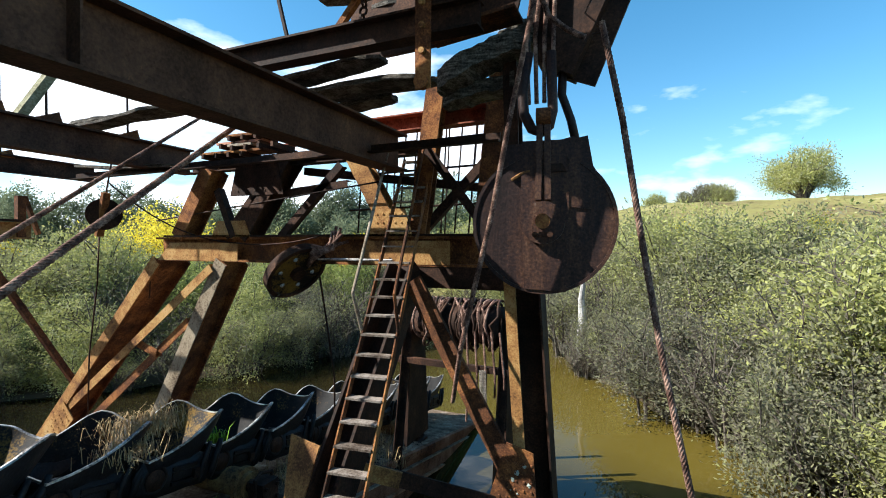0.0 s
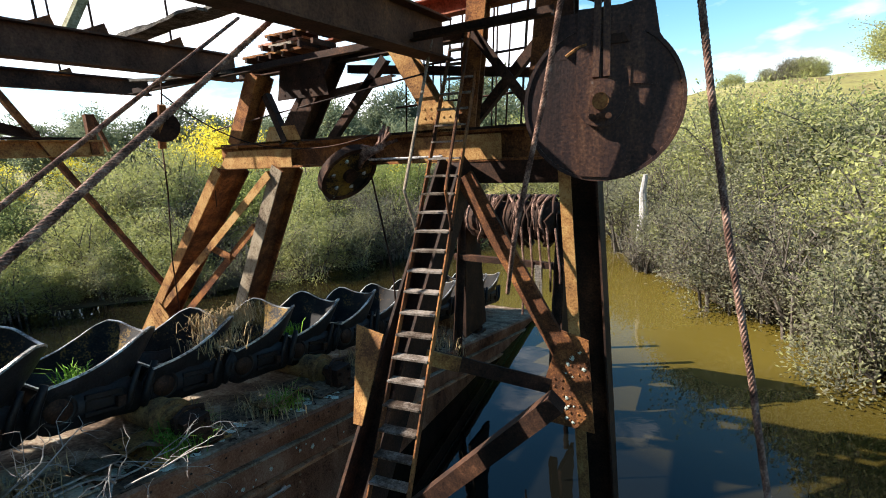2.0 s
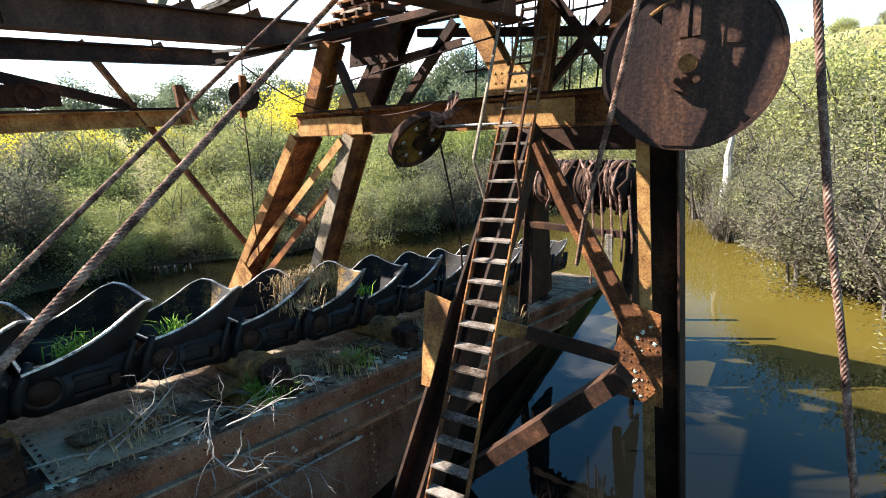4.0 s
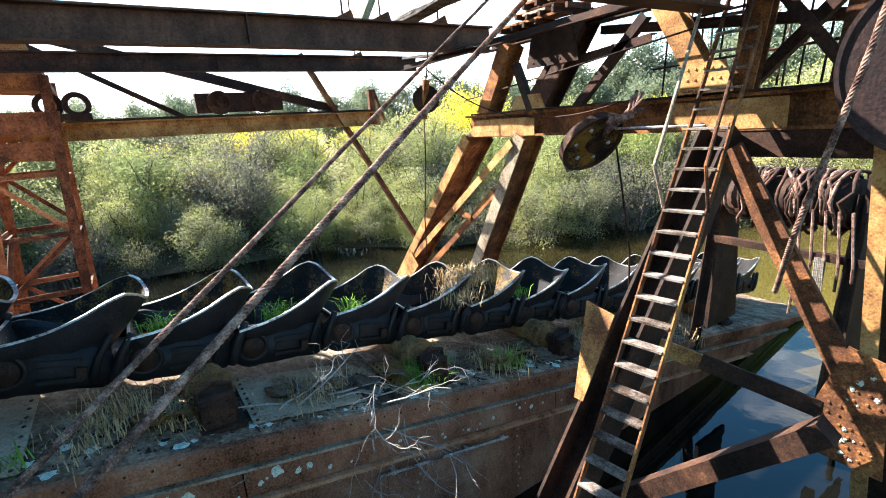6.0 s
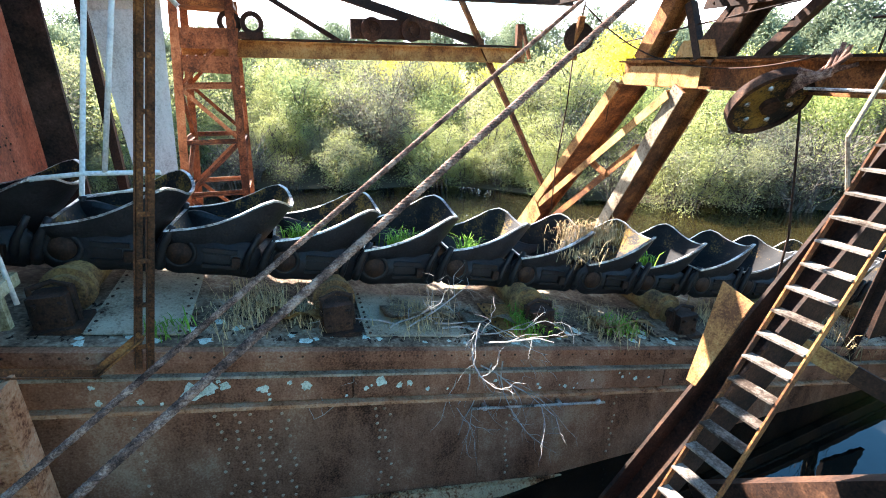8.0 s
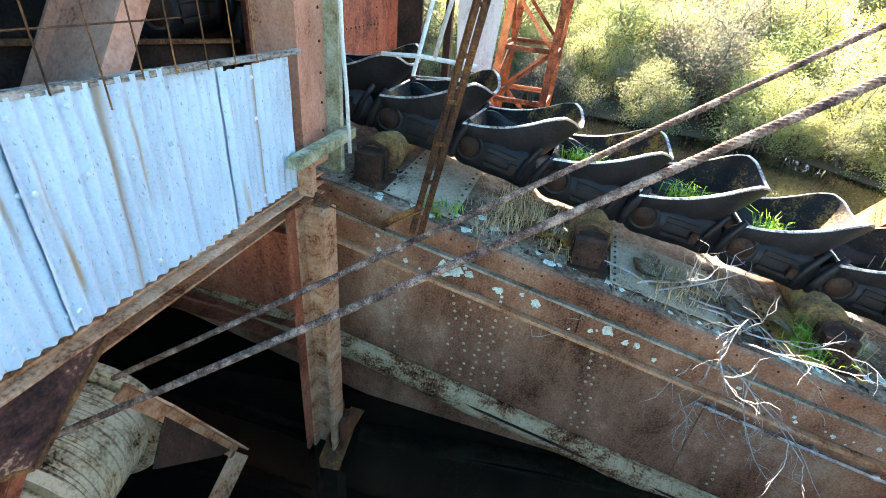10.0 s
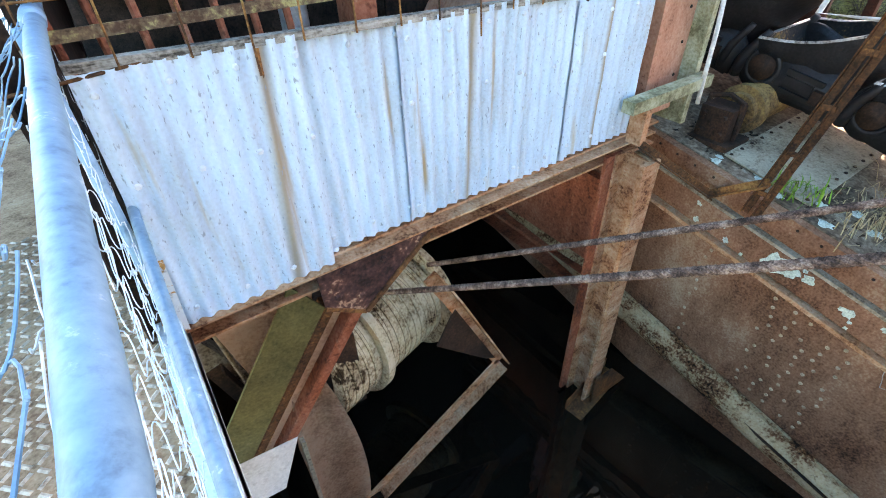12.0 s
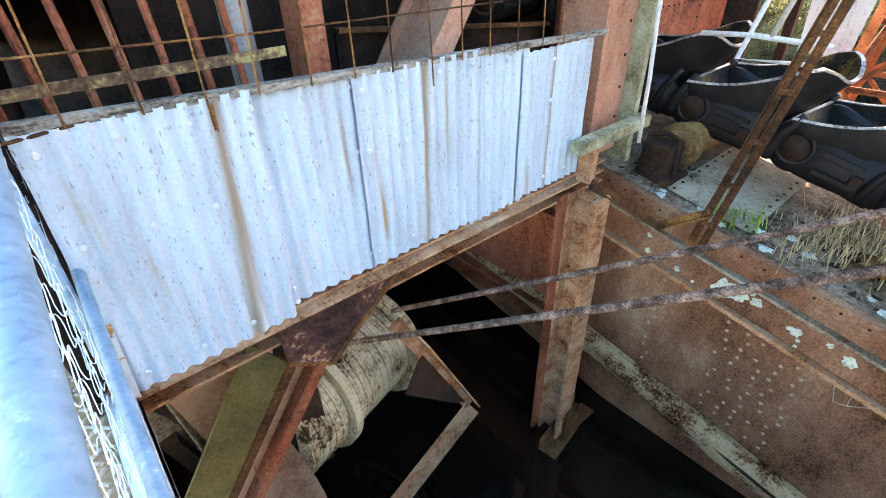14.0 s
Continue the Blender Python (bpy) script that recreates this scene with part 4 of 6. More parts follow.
for a, b in (((-5.2, GY - 0.1, 5.2), (-4.3, GY - 0.1, 6.2)), ((-4.35, GY, 5.2), (-3.4, GY, 6.1)), ((-2.3, GY + 0.1, 5.3), (-1.4, GY + 0.1, 6.2)), ((-3.3, GY, 5.85), (-4.5, GY, 5.75)), ((-2.2, GY - 0.1, 6.2), (-1.5, GY - 0.1, 5.3)),
             ((-5.05, GY - 0.12, 5.2), (-5.35, GY - 0.12, 5.85)), ((-4.2, GY + 0.3, 6.1), (-1.5, GY + 0.3, 5.75))):
    part("brace", bar(angle(0.10, 0.10), a, b, S), RUST_DARK, gantry)
for x0, x1, z0, z1, m in ((-2.95, -2.35, 5.2, 5.52, RUST_YEL), (-5.45, -4.75, 5.2, 5.42, RUST_YEL), (-5.1, -4.2, 5.75, 6.2, RUST_DARK)):
    bm = slab(bmesh.new(), [(x0, GY - 0.16, z0), (x1, GY - 0.16, z0), (x1 - 0.1, GY - 0.16, z1), (x0 + 0.12, GY - 0.16, z1)], (0, 0.014, 0))
    studs(bm, [(x, GY - 0.16, z) for x in np.linspace(x0 + 0.14, x1 - 0.14, 5) for z in np.linspace(z0 + 0.06, z1 - 0.06, 3)], (0, -1, 0), 0.016)
    part("gusset", bm, m, gantry, "riveted gusset plate")
part("upper_beam", bar(channel(0.16, 0.2), (-4.4, GY + 0.1, 6.52), (-1.2, GY + 0.1, 6.58)), RED, gantry)
part("upper_beam", bar(channel(0.16, 0.16), (-6.2, GY + 0.1, 6.22), (-2.4, GY + 0.1, 6.25)), RUST_DARK, gantry)
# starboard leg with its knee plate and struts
# ochre strip and dark web carry sun and shade in their colours
stb = built_leg((-1.02, 4.90, 4.85), (-0.70, 4.90, 0.1), 0.34, 0.11, RUST_DARK, RUST_YEL, "upright riveted leg", "ochre flange with sunlight in its colour")
bm = slab(bmesh.new(), [(-1.13, 4.66, 3.22), (-0.87, 4.66, 3.15), (-0.80, 4.66, 2.18), (-1.26, 4.66, 2.20), (-1.30, 4.66, 2.66)], (0, 0.016, 0))
studs(bm, [(x + rng.normal() * 0.004, 4.66, z) for x in (-1.2, -1.12, -1.04, -0.96, -0.88) for z in np.arange(2.27, 3.1, 0.085) if x > -1.15 or z < 2.7], (0, -1, 0), 0.016)
part("knee_plate", bm, RUST, stb, "lichen-spotted riveted knee plate")
part("brace", bar(rect(0.20, 0.05), (-2.22, 4.85, 4.72), (-1.12, 4.70, 2.95), S), RUST, gantry, "red-edged diagonal brace")
part("brace", bar(rect(0.02, 0.16), (-2.55, 4.1, 2.98), (-1.25, 4.66, 2.60)), RUST_DARK, gantry)
# lighter strip over the dark tie stands in for a patch of sun
part("brace", bar(rect(0.022, 0.16), (-2.5, 4.05, 2.99), (-2.05, 4.25, 2.86)), RUST_YEL, gantry, "ochre strip for sunlight on the tie")
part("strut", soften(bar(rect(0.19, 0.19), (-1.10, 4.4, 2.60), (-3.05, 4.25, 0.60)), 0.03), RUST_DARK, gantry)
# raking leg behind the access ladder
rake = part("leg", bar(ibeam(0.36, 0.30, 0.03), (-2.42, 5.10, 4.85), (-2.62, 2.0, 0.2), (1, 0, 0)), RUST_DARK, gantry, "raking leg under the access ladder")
# ochre colour paints the sunlight on this plate end
part("leg_plate", slab(bmesh.new(), [(-2.84, 3.66, 3.40), (-2.50, 3.62, 3.36), (-2.62, 3.35, 2.55), (-2.72, 3.35, 2.55)], (0, -0.016, 0)), RUST_YEL, rake, "ochre plate end with sunlight in its colour")

# ---------------------------------------------------------------- access ladder
lad = thing("access_ladder", (-2.0, 2.2, 0.9), "steep rusty steel access ladder with flat treads", "ladder")
LT, LB = Vector((-2.42, 5.40, 6.13)), Vector((-1.94, 2.32, 1.45))
ldir = (LB - LT).normalized()
lside = Vector((1, 0.12, 0.0)).normalized()
lnorm = lside.cross(ldir).normalized()
for s in (-0.175, 0.175):
    part("rail", bar(rect(0.065, 0.014), LT + lside * s, LB + lside * s, lside), RUST, lad)
nt = 28
for i in range(nt):
    c = LT.lerp(LB, (i + 0.3) / nt)
    bm = slab(bmesh.new(), [c - lside * 0.17 + Vector((0, -0.05, 0)), c + lside * 0.17 + Vector((0, -0.05, 0)), c + lside * 0.17 + Vector((0, 0.05, 0)), c - lside * 0.17 + Vector((0, 0.05, 0))], (0, 0, 0.018))
    part("tread", bm, TREAD, lad)
for s, m in ((-0.30, GREYST), (0.30, RUST)):
    part("handrail", tube(bmesh.new(), [LT.lerp(LB, 0.02) + lside * s * 0.7 - lnorm * 0.0 + Vector((0, -0.25, 0.25)), LT.lerp(LB, 0.36) + lside * s * 0.7 + Vector((0, -0.22, 0.2)), LT.lerp(LB, 0.40) + lside * s * 0.62], 0.016, 8), m, lad)

# ---------------------------------------------------------------- overhead beams
def longbeam(x, z0, z1, y0, y1, w, label, m=RUST_DARK):
    t = thing("overhead_beam", (x, (y0 + y1) / 2, z0), label, "steel beam", "overhead fore-and-aft beams")
    part("web", bar(rect(0.018, z1 - z0 - 0.04), (x, y0, (z0 + z1) / 2), (x, y1, (z0 + z1) / 2)), m, t)
    for z in (z0 + 0.01, z1 - 0.01):
        part("flange", bar(rect(w, 0.022), (x, y0, z), (x, y1, z)), m, t)
    for y in np.arange(y0 + 0.8, y1, 3.9):
        part("stiffener", box(bmesh.new(), x + 0.009, x + w / 2 - 0.01, y, y + 0.012, z0 + 0.02, z1 - 0.02), m, t)
    return t


longbeam(-2.6, 5.96, 6.38, -3.0, 5.2, 0.26, "heavy dark rusty overhead beam running fore and aft", BEAMM)
longbeam(-6.0, 6.10, 6.45, -3.0, 5.2, 0.2, "rusty overhead beam running fore and aft above the buckets", BEAMM)
longbeam(-8.0, 6.08, 6.32, -3.0, 5.1, 0.14, "slender dark overhead beam above the far bulwark")

# ---------------------------------------------------------------- starboard side: hull, walkway, house
hull = thing("starboard_pontoon", (1.6, -2, 0.4), "rusty plated pontoon hull under the walkway", "hull")
part("hull_side", box(bmesh.new(), 0.62, 0.66, -14, 2.2, 0.0, 2.2), PLATE, hull)
part("hull_end", box(bmesh.new(), 0.66, 4.4, 2.16, 2.2, 0.0, 2.2), PLATE, hull)
part("hull_deck", box(bmesh.new(), 0.6, 4.4, -14, 2.22, 2.2, 2.23), DECK, hull)
hull2 = thing("port_pontoon", (-9.5, -2, 0.4), "rusty plated pontoon hull beyond the bucket chain", "hull")
part("hull_side", box(bmesh.new(), -7.64, -7.6, -14, 3.4, 0.0, 1.5), PLATE, hull2)
part("hull_deck", box(bmesh.new(), -11.5, -7.58, -14, 3.42, 1.5, 1.53), DECK, hull2)
part("hull_end", box(bmesh.new(), -11.5, -7.64, 3.36, 3.4, 0.0, 1.5), PLATE, hull2)

walkway = thing("walkway", (0.7, -2.5, 3.3), "chequer-plate walkway with a galvanised edge channel", "walkway")
CHEQ = mat("worn_chequer_plate", [(0.3, (0.20, 0.085, 0.043)), (0.55, (0.43, 0.215, 0.115)), (0.75, (0.52, 0.30, 0.18))], 3, 0.85, 0.1, 0.3, 60)
part("floor_plate", box(bmesh.new(), 0.10, 1.5, -9, 0.45, 3.38, 3.40), CHEQ, walkway)
bm = bmesh.new()
for i in range(25):
    for j in range(60):
        x, y = 0.13 + 0.054 * i, -3.1 + 0.054 * j
        s = 1 if (i + j) % 2 else -1
        c, d, e = Vector((x, y, 3.4005)), Vector((0.0165, 0.0165 * s, 0)), Vector((0.0065, -0.0065 * s, 0))
        t = [bm.verts.new(p) for p in (c - d - e, c + d - e, c + d + e, c - d + e)]
        u = [bm.verts.new(p + Vector((0, 0, 0.0065))) for p in (c - d * 0.8, c + d * 0.8)]
        for f in ((t[0], t[1], u[1], u[0]), (t[2], t[3], u[0], u[1]), (t[1], t[2], u[1]), (t[3], t[0], u[0])):
            bm.faces.new(f)
STUD = mat("worn_bright_studs", [(0.3, (0.34, 0.19, 0.115)), (0.6, (0.60, 0.41, 0.29))], 5, 0.5, 0.1, 0.2, 60, spec=0.5)
tagged(part("tread_pattern", bm, STUD, walkway), "raised chequer studs", kind="stuff")
part("edge_channel", bar(channel(0.11, 0.16, 0.008), (0.055, -9, 3.36), (0.055, 0.45, 3.36)), GALV, walkway, "bright galvanised edge channel")
part("toe_board", box(bmesh.new(), 0.0, 0.006, -9, 0.45, 3.30, 3.52), GALV, walkway)
rail = thing("guard_rail", (0.1, -2.5, 3.4), "pale blue pipe guard rail hung with chain-link mesh", "guard rail")
part("top_rail", tube(bmesh.new(), [(-0.03, -2.7, 4.73), (-0.035, -1.3, 4.73), (-0.05, -0.09, 4.72), (-0.045, -0.02, 4.72), (0.0, 0.03, 4.72), (0.07, 0.05, 4.72), (1.5, 0.05, 4.72)], 0.025, 20), BLUEP, rail, "pale blue dented top rail", True)
part("collar", tube(bmesh.new(), [(-0.03, -1.74, 4.73), (-0.03, -1.64, 4.73)], 0.032, 20), BLUEP, rail, "", True)
part("lower_rail", tube(bmesh.new(), [(-0.03, -2.7, 4.05), (-0.03, -0.02, 4.05), (0.07, 0.05, 4.05), (1.5, 0.05, 4.05)], 0.020, 14), BLUEP, rail, "", True)
for y in (-2.65, -1.70, 0.03):
    part("rail_post", tube(bmesh.new(), [(0.03, y, 3.3), (0.01, y, 4.71)], 0.022, 14), BLUEP, rail, "", True)


def looped_mesh(bm, origin, u, v, nu, nv, cell, r, sag=0.0):
    """Slack chain-link: rounded zigzag wires, each hooked into the next."""
    o, u, v = Vector(origin), Vector(u), Vector(v)
    n = u.cross(v).normalized()
    for i in range(nu):
        pts = []
        for j in range(nv * 5 + 1):
            s = j / 5.0
            sway = math.copysign(abs(math.cos(math.pi * s)) ** 0.75, math.cos(math.pi * s)) * (1 if i % 2 else -1)
            pts.append(o + u * (cell * (i + 0.54 * sway)) + v * (s * cell * 0.60) + n * (r * 1.6 * math.sin(math.pi * s) + 0.012 * math.sin(i * 0.8 + s * 0.7) - sag * s * s))
        tube(bm, pts, r, 5)
    return bm


tagged(part("mesh_panel", looped_mesh(bmesh.new(), (0.035, -2.6, 3.48), (0, 1, 0), (-0.03, 0, 1), 33, 25, 0.08, 0.0015), GALV, rail, "sagging chain-link mesh"), kind="stuff")
tagged(part("mesh_panel", looped_mesh(bmesh.new(), (-0.012, -2.6, 4.755), (0, 1, 0), (0.62, 0, -0.78), 28, 10, 0.095, 0.0019, 0.0008), BLUEP, rail, "folded chain-link mesh over the rail"), kind="stuff")

# corrugated cladding under the winch house opening
PY = -1.80


def corrugated(x0, x1, z0, z1, y, pitch=0.076, depth=0.023, lean=0.0):
    bm = bmesh.new()
    n = max(8, int(abs(x1 - x0) / pitch * 8))
    cols = []
    for k, off in ((0, 0.0), (1, -0.0018)):
        for j in range(7):
            z = z0 + (z1 - z0) * j / 6
            cols.append([bm.verts.new((x0 + (x1 - x0) * i / n + lean * (z - z1), y + off + depth / 2 * math.cos(2 * math.pi * (x0 + (x1 - x0) * i / n) / pitch) + 0.003 * math.sin(3 * x0 + 5 * i / n + 2.3 * j), z + (0.001 * math.sin(i * 1.7) if j in (0, 6) else 0))) for i in range(n + 1)])
    for base in (0, 7):
        for j in range(6):
            for i in range(n):
                q = (cols[base + j][i], cols[base + j][i + 1], cols[base + j + 1][i + 1], cols[base + j + 1][i])
                bm.faces.new(q if base == 0 else q[::-1])
    return bm


# galvanised sheet with rust runs at the nail lines
SHEET = mat("weathered_corrugated_iron", [(0.16, (0.28, 0.25, 0.20)), (0.28, (0.39, 0.46, 0.52)), (0.55, (0.46, 0.58, 0.68)), (0.85, (0.56, 0.69, 0.80))], 3.0, 0.45, 0.1, 0.15, 70, 0.25, per_object=0.12, spec=0.4, flecks=0.0)
sn, sl = SHEET.node_tree.nodes, SHEET.node_tree.links
stc, smp, snz, srp, smx = (sn.new(k) for k in ("ShaderNodeTexCoord", "ShaderNodeMapping", "ShaderNodeTexNoise", "ShaderNodeValToRGB", "ShaderNodeMixRGB"))
smp.inputs["Scale"].default_value = (6.0, 1.0, 0.45)
snz.inputs["Scale"].default_value, snz.inputs["Detail"].default_value = 1.6, 5
srp.color_ramp.elements[0].position, srp.color_ramp.elements[1].position = 0.64, 0.74
smx.inputs["Color2"].default_value = (0.42, 0.30, 0.17, 1)
sl.new(stc.outputs["Object"], smp.inputs["Vector"])
sl.new(smp.outputs["Vector"], snz.inputs["Vector"])
sl.new(snz.outputs["Fac"], srp.inputs["Fac"])
sl.new(srp.outputs["Color"], smx.inputs["Fac"])
old = sn["Principled BSDF"].inputs["Base Color"].links[0].from_socket
sl.new(old, smx.inputs["Color1"])
sl.new(smx.outputs["Color"], sn["Principled BSDF"].inputs["Base Color"])

# two long rust runs down from the mesh wires
ssep = sn.new("ShaderNodeSeparateXYZ")
sl.new(stc.outputs["Object"], ssep.inputs["Vector"])
prev_colour = smx.outputs["Color"]
for x0, slant, wide in ((0.905, 0.08, 0.042), (-0.125, 0.04, 0.032), (-1.16, 0.0, 0.020)):
    sk, sd, sa, sw, sm, sx = (sn.new(k) for k in ("ShaderNodeMath", "ShaderNodeMath", "ShaderNodeMath", "ShaderNodeMapRange", "ShaderNodeMath", "ShaderNodeMixRGB"))
    sk.operation, sd.operation, sa.operation, sm.operation = "MULTIPLY_ADD", "SUBTRACT", "ABSOLUTE", "MULTIPLY"
    sk.inputs[1].default_value = slant
    sl.new(ssep.outputs["Z"], sk.inputs[0])
    sl.new(ssep.outputs["X"], sk.inputs[2])
    sl.new(sk.outputs[0], sd.inputs[0])
    sd.inputs[1].default_value = x0 + slant * 0.6
    sl.new(sd.outputs[0], sa.inputs[0])
    sl.new(sa.outputs[0], sw.inputs["Value"])
    sw.inputs["From Min"].default_value, sw.inputs["From Max"].default_value = wide, 0.004
    sl.new(sw.outputs["Result"], sm.inputs[0])
    sm.inputs[1].default_value = 0.75
    sl.new(sm.outputs[0], sx.inputs["Fac"])
    sx.inputs["Color2"].default_value = (0.27, 0.15, 0.035, 1)
    sl.new(prev_colour, sx.inputs["Color1"])
    prev_colour = sx.outputs["Color"]
# short dark scratches and pits in the zinc
smp2, snz2, srp2, smx2 = (sn.new(k) for k in ("ShaderNodeMapping", "ShaderNodeTexNoise", "ShaderNodeValToRGB", "ShaderNodeMixRGB"))
smp2.inputs["Scale"].default_value = (85.0, 4.0, 34.0)
snz2.inputs["Scale"].default_value, snz2.inputs["Detail"].default_value = 1.0, 5
srp2.color_ramp.elements[0].position, srp2.color_ramp.elements[1].position = 0.61, 0.70
smx2.inputs["Color2"].default_value = (0.25, 0.29, 0.33, 1)
sl.new(stc.outputs["Object"], smp2.inputs["Vector"])
sl.new(smp2.outputs["Vector"], snz2.inputs["Vector"])
sl.new(snz2.outputs["Fac"], srp2.inputs["Fac"])
sl.new(srp2.outputs["Color"], smx2.inputs["Fac"])
sl.new(prev_colour, smx2.inputs["Color1"])
sl.new(smx2.outputs["Color"], sn["Principled BSDF"].inputs["Base Color"])

FLASH = mat("orange_stained_galvanised_strip", [(0.30, (0.50, 0.54, 0.56)), (0.50, (0.55, 0.58, 0.58)), (0.56, (0.45, 0.20, 0.05)), (0.8, (0.30, 0.12, 0.03))], 5, 0.5, 0.1, 0.2, 50, spec=0.5)
clad = thing("iron_cladding", (-1.5, PY, 3.4), "corrugated galvanised iron sheets streaked with rust", "cladding")
for x0, x1, z0, z1, y in ((-0.03, -0.78, 3.43, 4.55, PY + 0.036), (-0.72, -1.27, 3.49, 4.54, PY + 0.008), (-1.22, -2.02, 3.50, 4.52, PY + 0.030), (-1.96, -2.43, 3.47, 4.49, PY + 0.006), (-2.37, -3.05, 3.50, 4.44, PY + 0.020)):
    sh = part("iron_sheet", corrugated(x0, x1, z0, z1, y, lean=-0.03 if x0 > -0.1 else 0.0), SHEET, clad, "", True)
    bm = bmesh.new()
    studs(bm, [(x, y + 0.009, z) for z in (z0 + 0.09, (z0 + z1) / 2 + 0.15, z1 - 0.07) for x in np.arange(x0 - 0.05, x1, -0.228)], (0, 1, 0), 0.015)
    tagged(part("nailing", bm, GALV, sh), kind="stuff")
part("rust_run", slab(bmesh.new(), [(-0.615, PY + 0.048, 4.53), (-0.632, PY + 0.048, 4.53), (-0.628, PY + 0.048, 4.43), (-0.622, PY + 0.048, 4.42)], (0, 0.001, 0)), RUST, clad, "dark rust run")
part("flashing", slab(bmesh.new(), [(0.05, PY + 0.06, 3.84), (-0.045, PY + 0.06, 3.82), (-0.02, PY + 0.07, 3.43), (0.06, PY + 0.07, 3.43)], (0, 0.002, 0)), FLASH, clad, "bent rust-stained flashing")
house = thing("winch_house", (-2, -4, 0.5), "rusty steel-framed winch house, dark inside, with red-painted plates", "winch house")
part("sill_beam", bar(channel(0.16, 0.19, 0.016), (0.08, PY - 0.09, 3.36), (-3.5, PY - 0.09, 3.36)), SILL, house, "rust-scaled channel under the cladding")
part("sill_ledge", box(bmesh.new(), 0.05, -3.35, PY - 0.02, PY + 0.075, 3.425, 3.437), SILL, house)
part("head_timber", slab(bmesh.new(), [(-0.03, PY - 0.01, 4.552), (-3.2, PY - 0.01, 4.44), (-3.2, PY - 0.01, 4.470), (-0.03, PY - 0.01, 4.585)], (0, 0.045, 0)), TIMBERP, house, "split grey timber rail")
part("corner_angle", bar(angle(0.09, 0.09), (0.10, PY - 0.02, 3.3), (0.10, PY - 0.02, 6.9), (0, 1, 0)), RUST_DARK, house)
# red column and its yellow-grey flange
col = part("column", box(bmesh.new(), -3.32, -3.80, -1.98, -1.93, 3.45, 7.4), PINKISH, house, "chalky red riveted column plate")
part("column_flange", box(bmesh.new(), -3.80, -3.86, -2.2, -1.80, 3.35, 7.4), OLIVE, col, "greenish-yellow flange")
part("column_flange", box(bmesh.new(), -3.27, -3.32, -2.2, -1.84, 3.5, 7.4), PINKISH, col)
bm = bmesh.new()
for z in np.arange(3.7, 7.2, 0.24):
    studs(bm, [(-3.38, -1.93, z), (-3.73, -1.93, z + 0.03)], (0, 1, 0), 0.014)
tagged(part("riveting", bm, RUST_DARK, col), kind="stuff")
bm = bmesh.new()
for z, w in ((4.35, 0.10), (4.62, 0.05), (4.86, 0.12), (5.1, 0.06), (4.12, 0.04)):
    slab(bm, [(-3.37 + 0.02 * math.sin(z * 9), -1.929, z - w), (-3.40, -1.929, z - w * 0.6), (-3.41, -1.929, z + w * 0.5), (-3.385, -1.929, z + w)], (0, 0.002, 0))
part("rust_hole", bm, RUST_DARK, col, "rust-eaten slots")
part("post", bar(ibeam(0.20, 0.24, 0.024), (-3.10, -1.67, 3.33), (-3.10, -1.67, 0.45), (0, 1, 0)), SILL, house, "rusty upright post standing in the water")
part("post_flange", bar(rect(0.19, 0.012), (-3.10, -1.543, 3.33), (-3.10, -1.543, 0.55), (0, 1, 0)), SILL, house)
part("post_flange", bar(rect(0.03, 0.19), (-3.003, -1.80, 3.33), (-3.003, -1.80, 0.55), (1, 0, 0)), RED, house)
part("post_foot", bar(angle(0.20, 0.16), (-2.80, -1.50, 0.57), (-3.55, -1.62, 0.60)), RUST, house)
part("post_foot", slab(bmesh.new(), [(-3.05, -1.50, 0.9), (-3.30, -1.50, 0.9), (-3.60, -1.50, 0.52), (-3.05, -1.50, 0.52)], (0, 0.02, 0)), RUST, house)
part("beam_timber", soften(box(bmesh.new(), -2.90, -3.80, -1.75, -1.65, 3.70, 3.785), 0.012), OLIVE, house, "mossy squared timber")
part("bracket", box(bmesh.new(), -3.04, -3.10, -1.76, -1.64, 3.44, 3.70), SILL, house)
part("bracket", bar(angle(0.06, 0.06), (-3.05, -1.62, 3.45), (-3.66, -1.30, 2.96)), RUST, house)
part("bracket", bar(angle(0.06, 0.06), (-3.66, -1.34, 2.96), (-3.68, -0.98, 3.22)), RUST, house)
part("cable_conduit", tube(bmesh.new(), [(-3.80, -1.76, 6.4), (-3.82, -1.74, 5.1), (-3.70, -1.72, 4.9), (-3.68, -1.70, 4.5), (-3.70, -1.68, 4.1), (-3.66, -1.64, 3.60)], 0.016, 8), WHITEP, house, "white bent conduit", True)
# plated wall across, with the second bucket run above it
wallp = part("plate_wall", box(bmesh.new(), -3.9, -7.3, -2.75, -2.70, 2.2, 7.4), RED, house, "orange-red riveted plate wall")
bm = bmesh.new()
for z in (4.3, 4.92, 5.6):
    studs(bm, row((-4.0, -2.70, z), (-6.6, -2.70, z), 24), (0, 1, 0), 0.014)
for x in (-5.0, -6.55):
    studs(bm, row((x, -2.70, 3.6), (x, -2.70, 6.8), 26), (0, 1, 0), 0.014)
tagged(part("riveting", bm, RUST_DARK, wallp), kind="stuff")
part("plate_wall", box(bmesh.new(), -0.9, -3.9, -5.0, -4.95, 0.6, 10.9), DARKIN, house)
part("chute_plate", slab(bmesh.new(), [(-1.8, -2.9, 3.9), (-3.9, -2.9, 3.75), (-3.9, -2.9, 4.30), (-1.8, -2.9, 4.50)], (0, -0.03, 0)), RUST_DARK, house)
part("chute_edge", bar(rect(0.07, 0.03), (-1.8, -2.88, 4.52), (-3.95, -2.88, 4.32)), RUST, house)
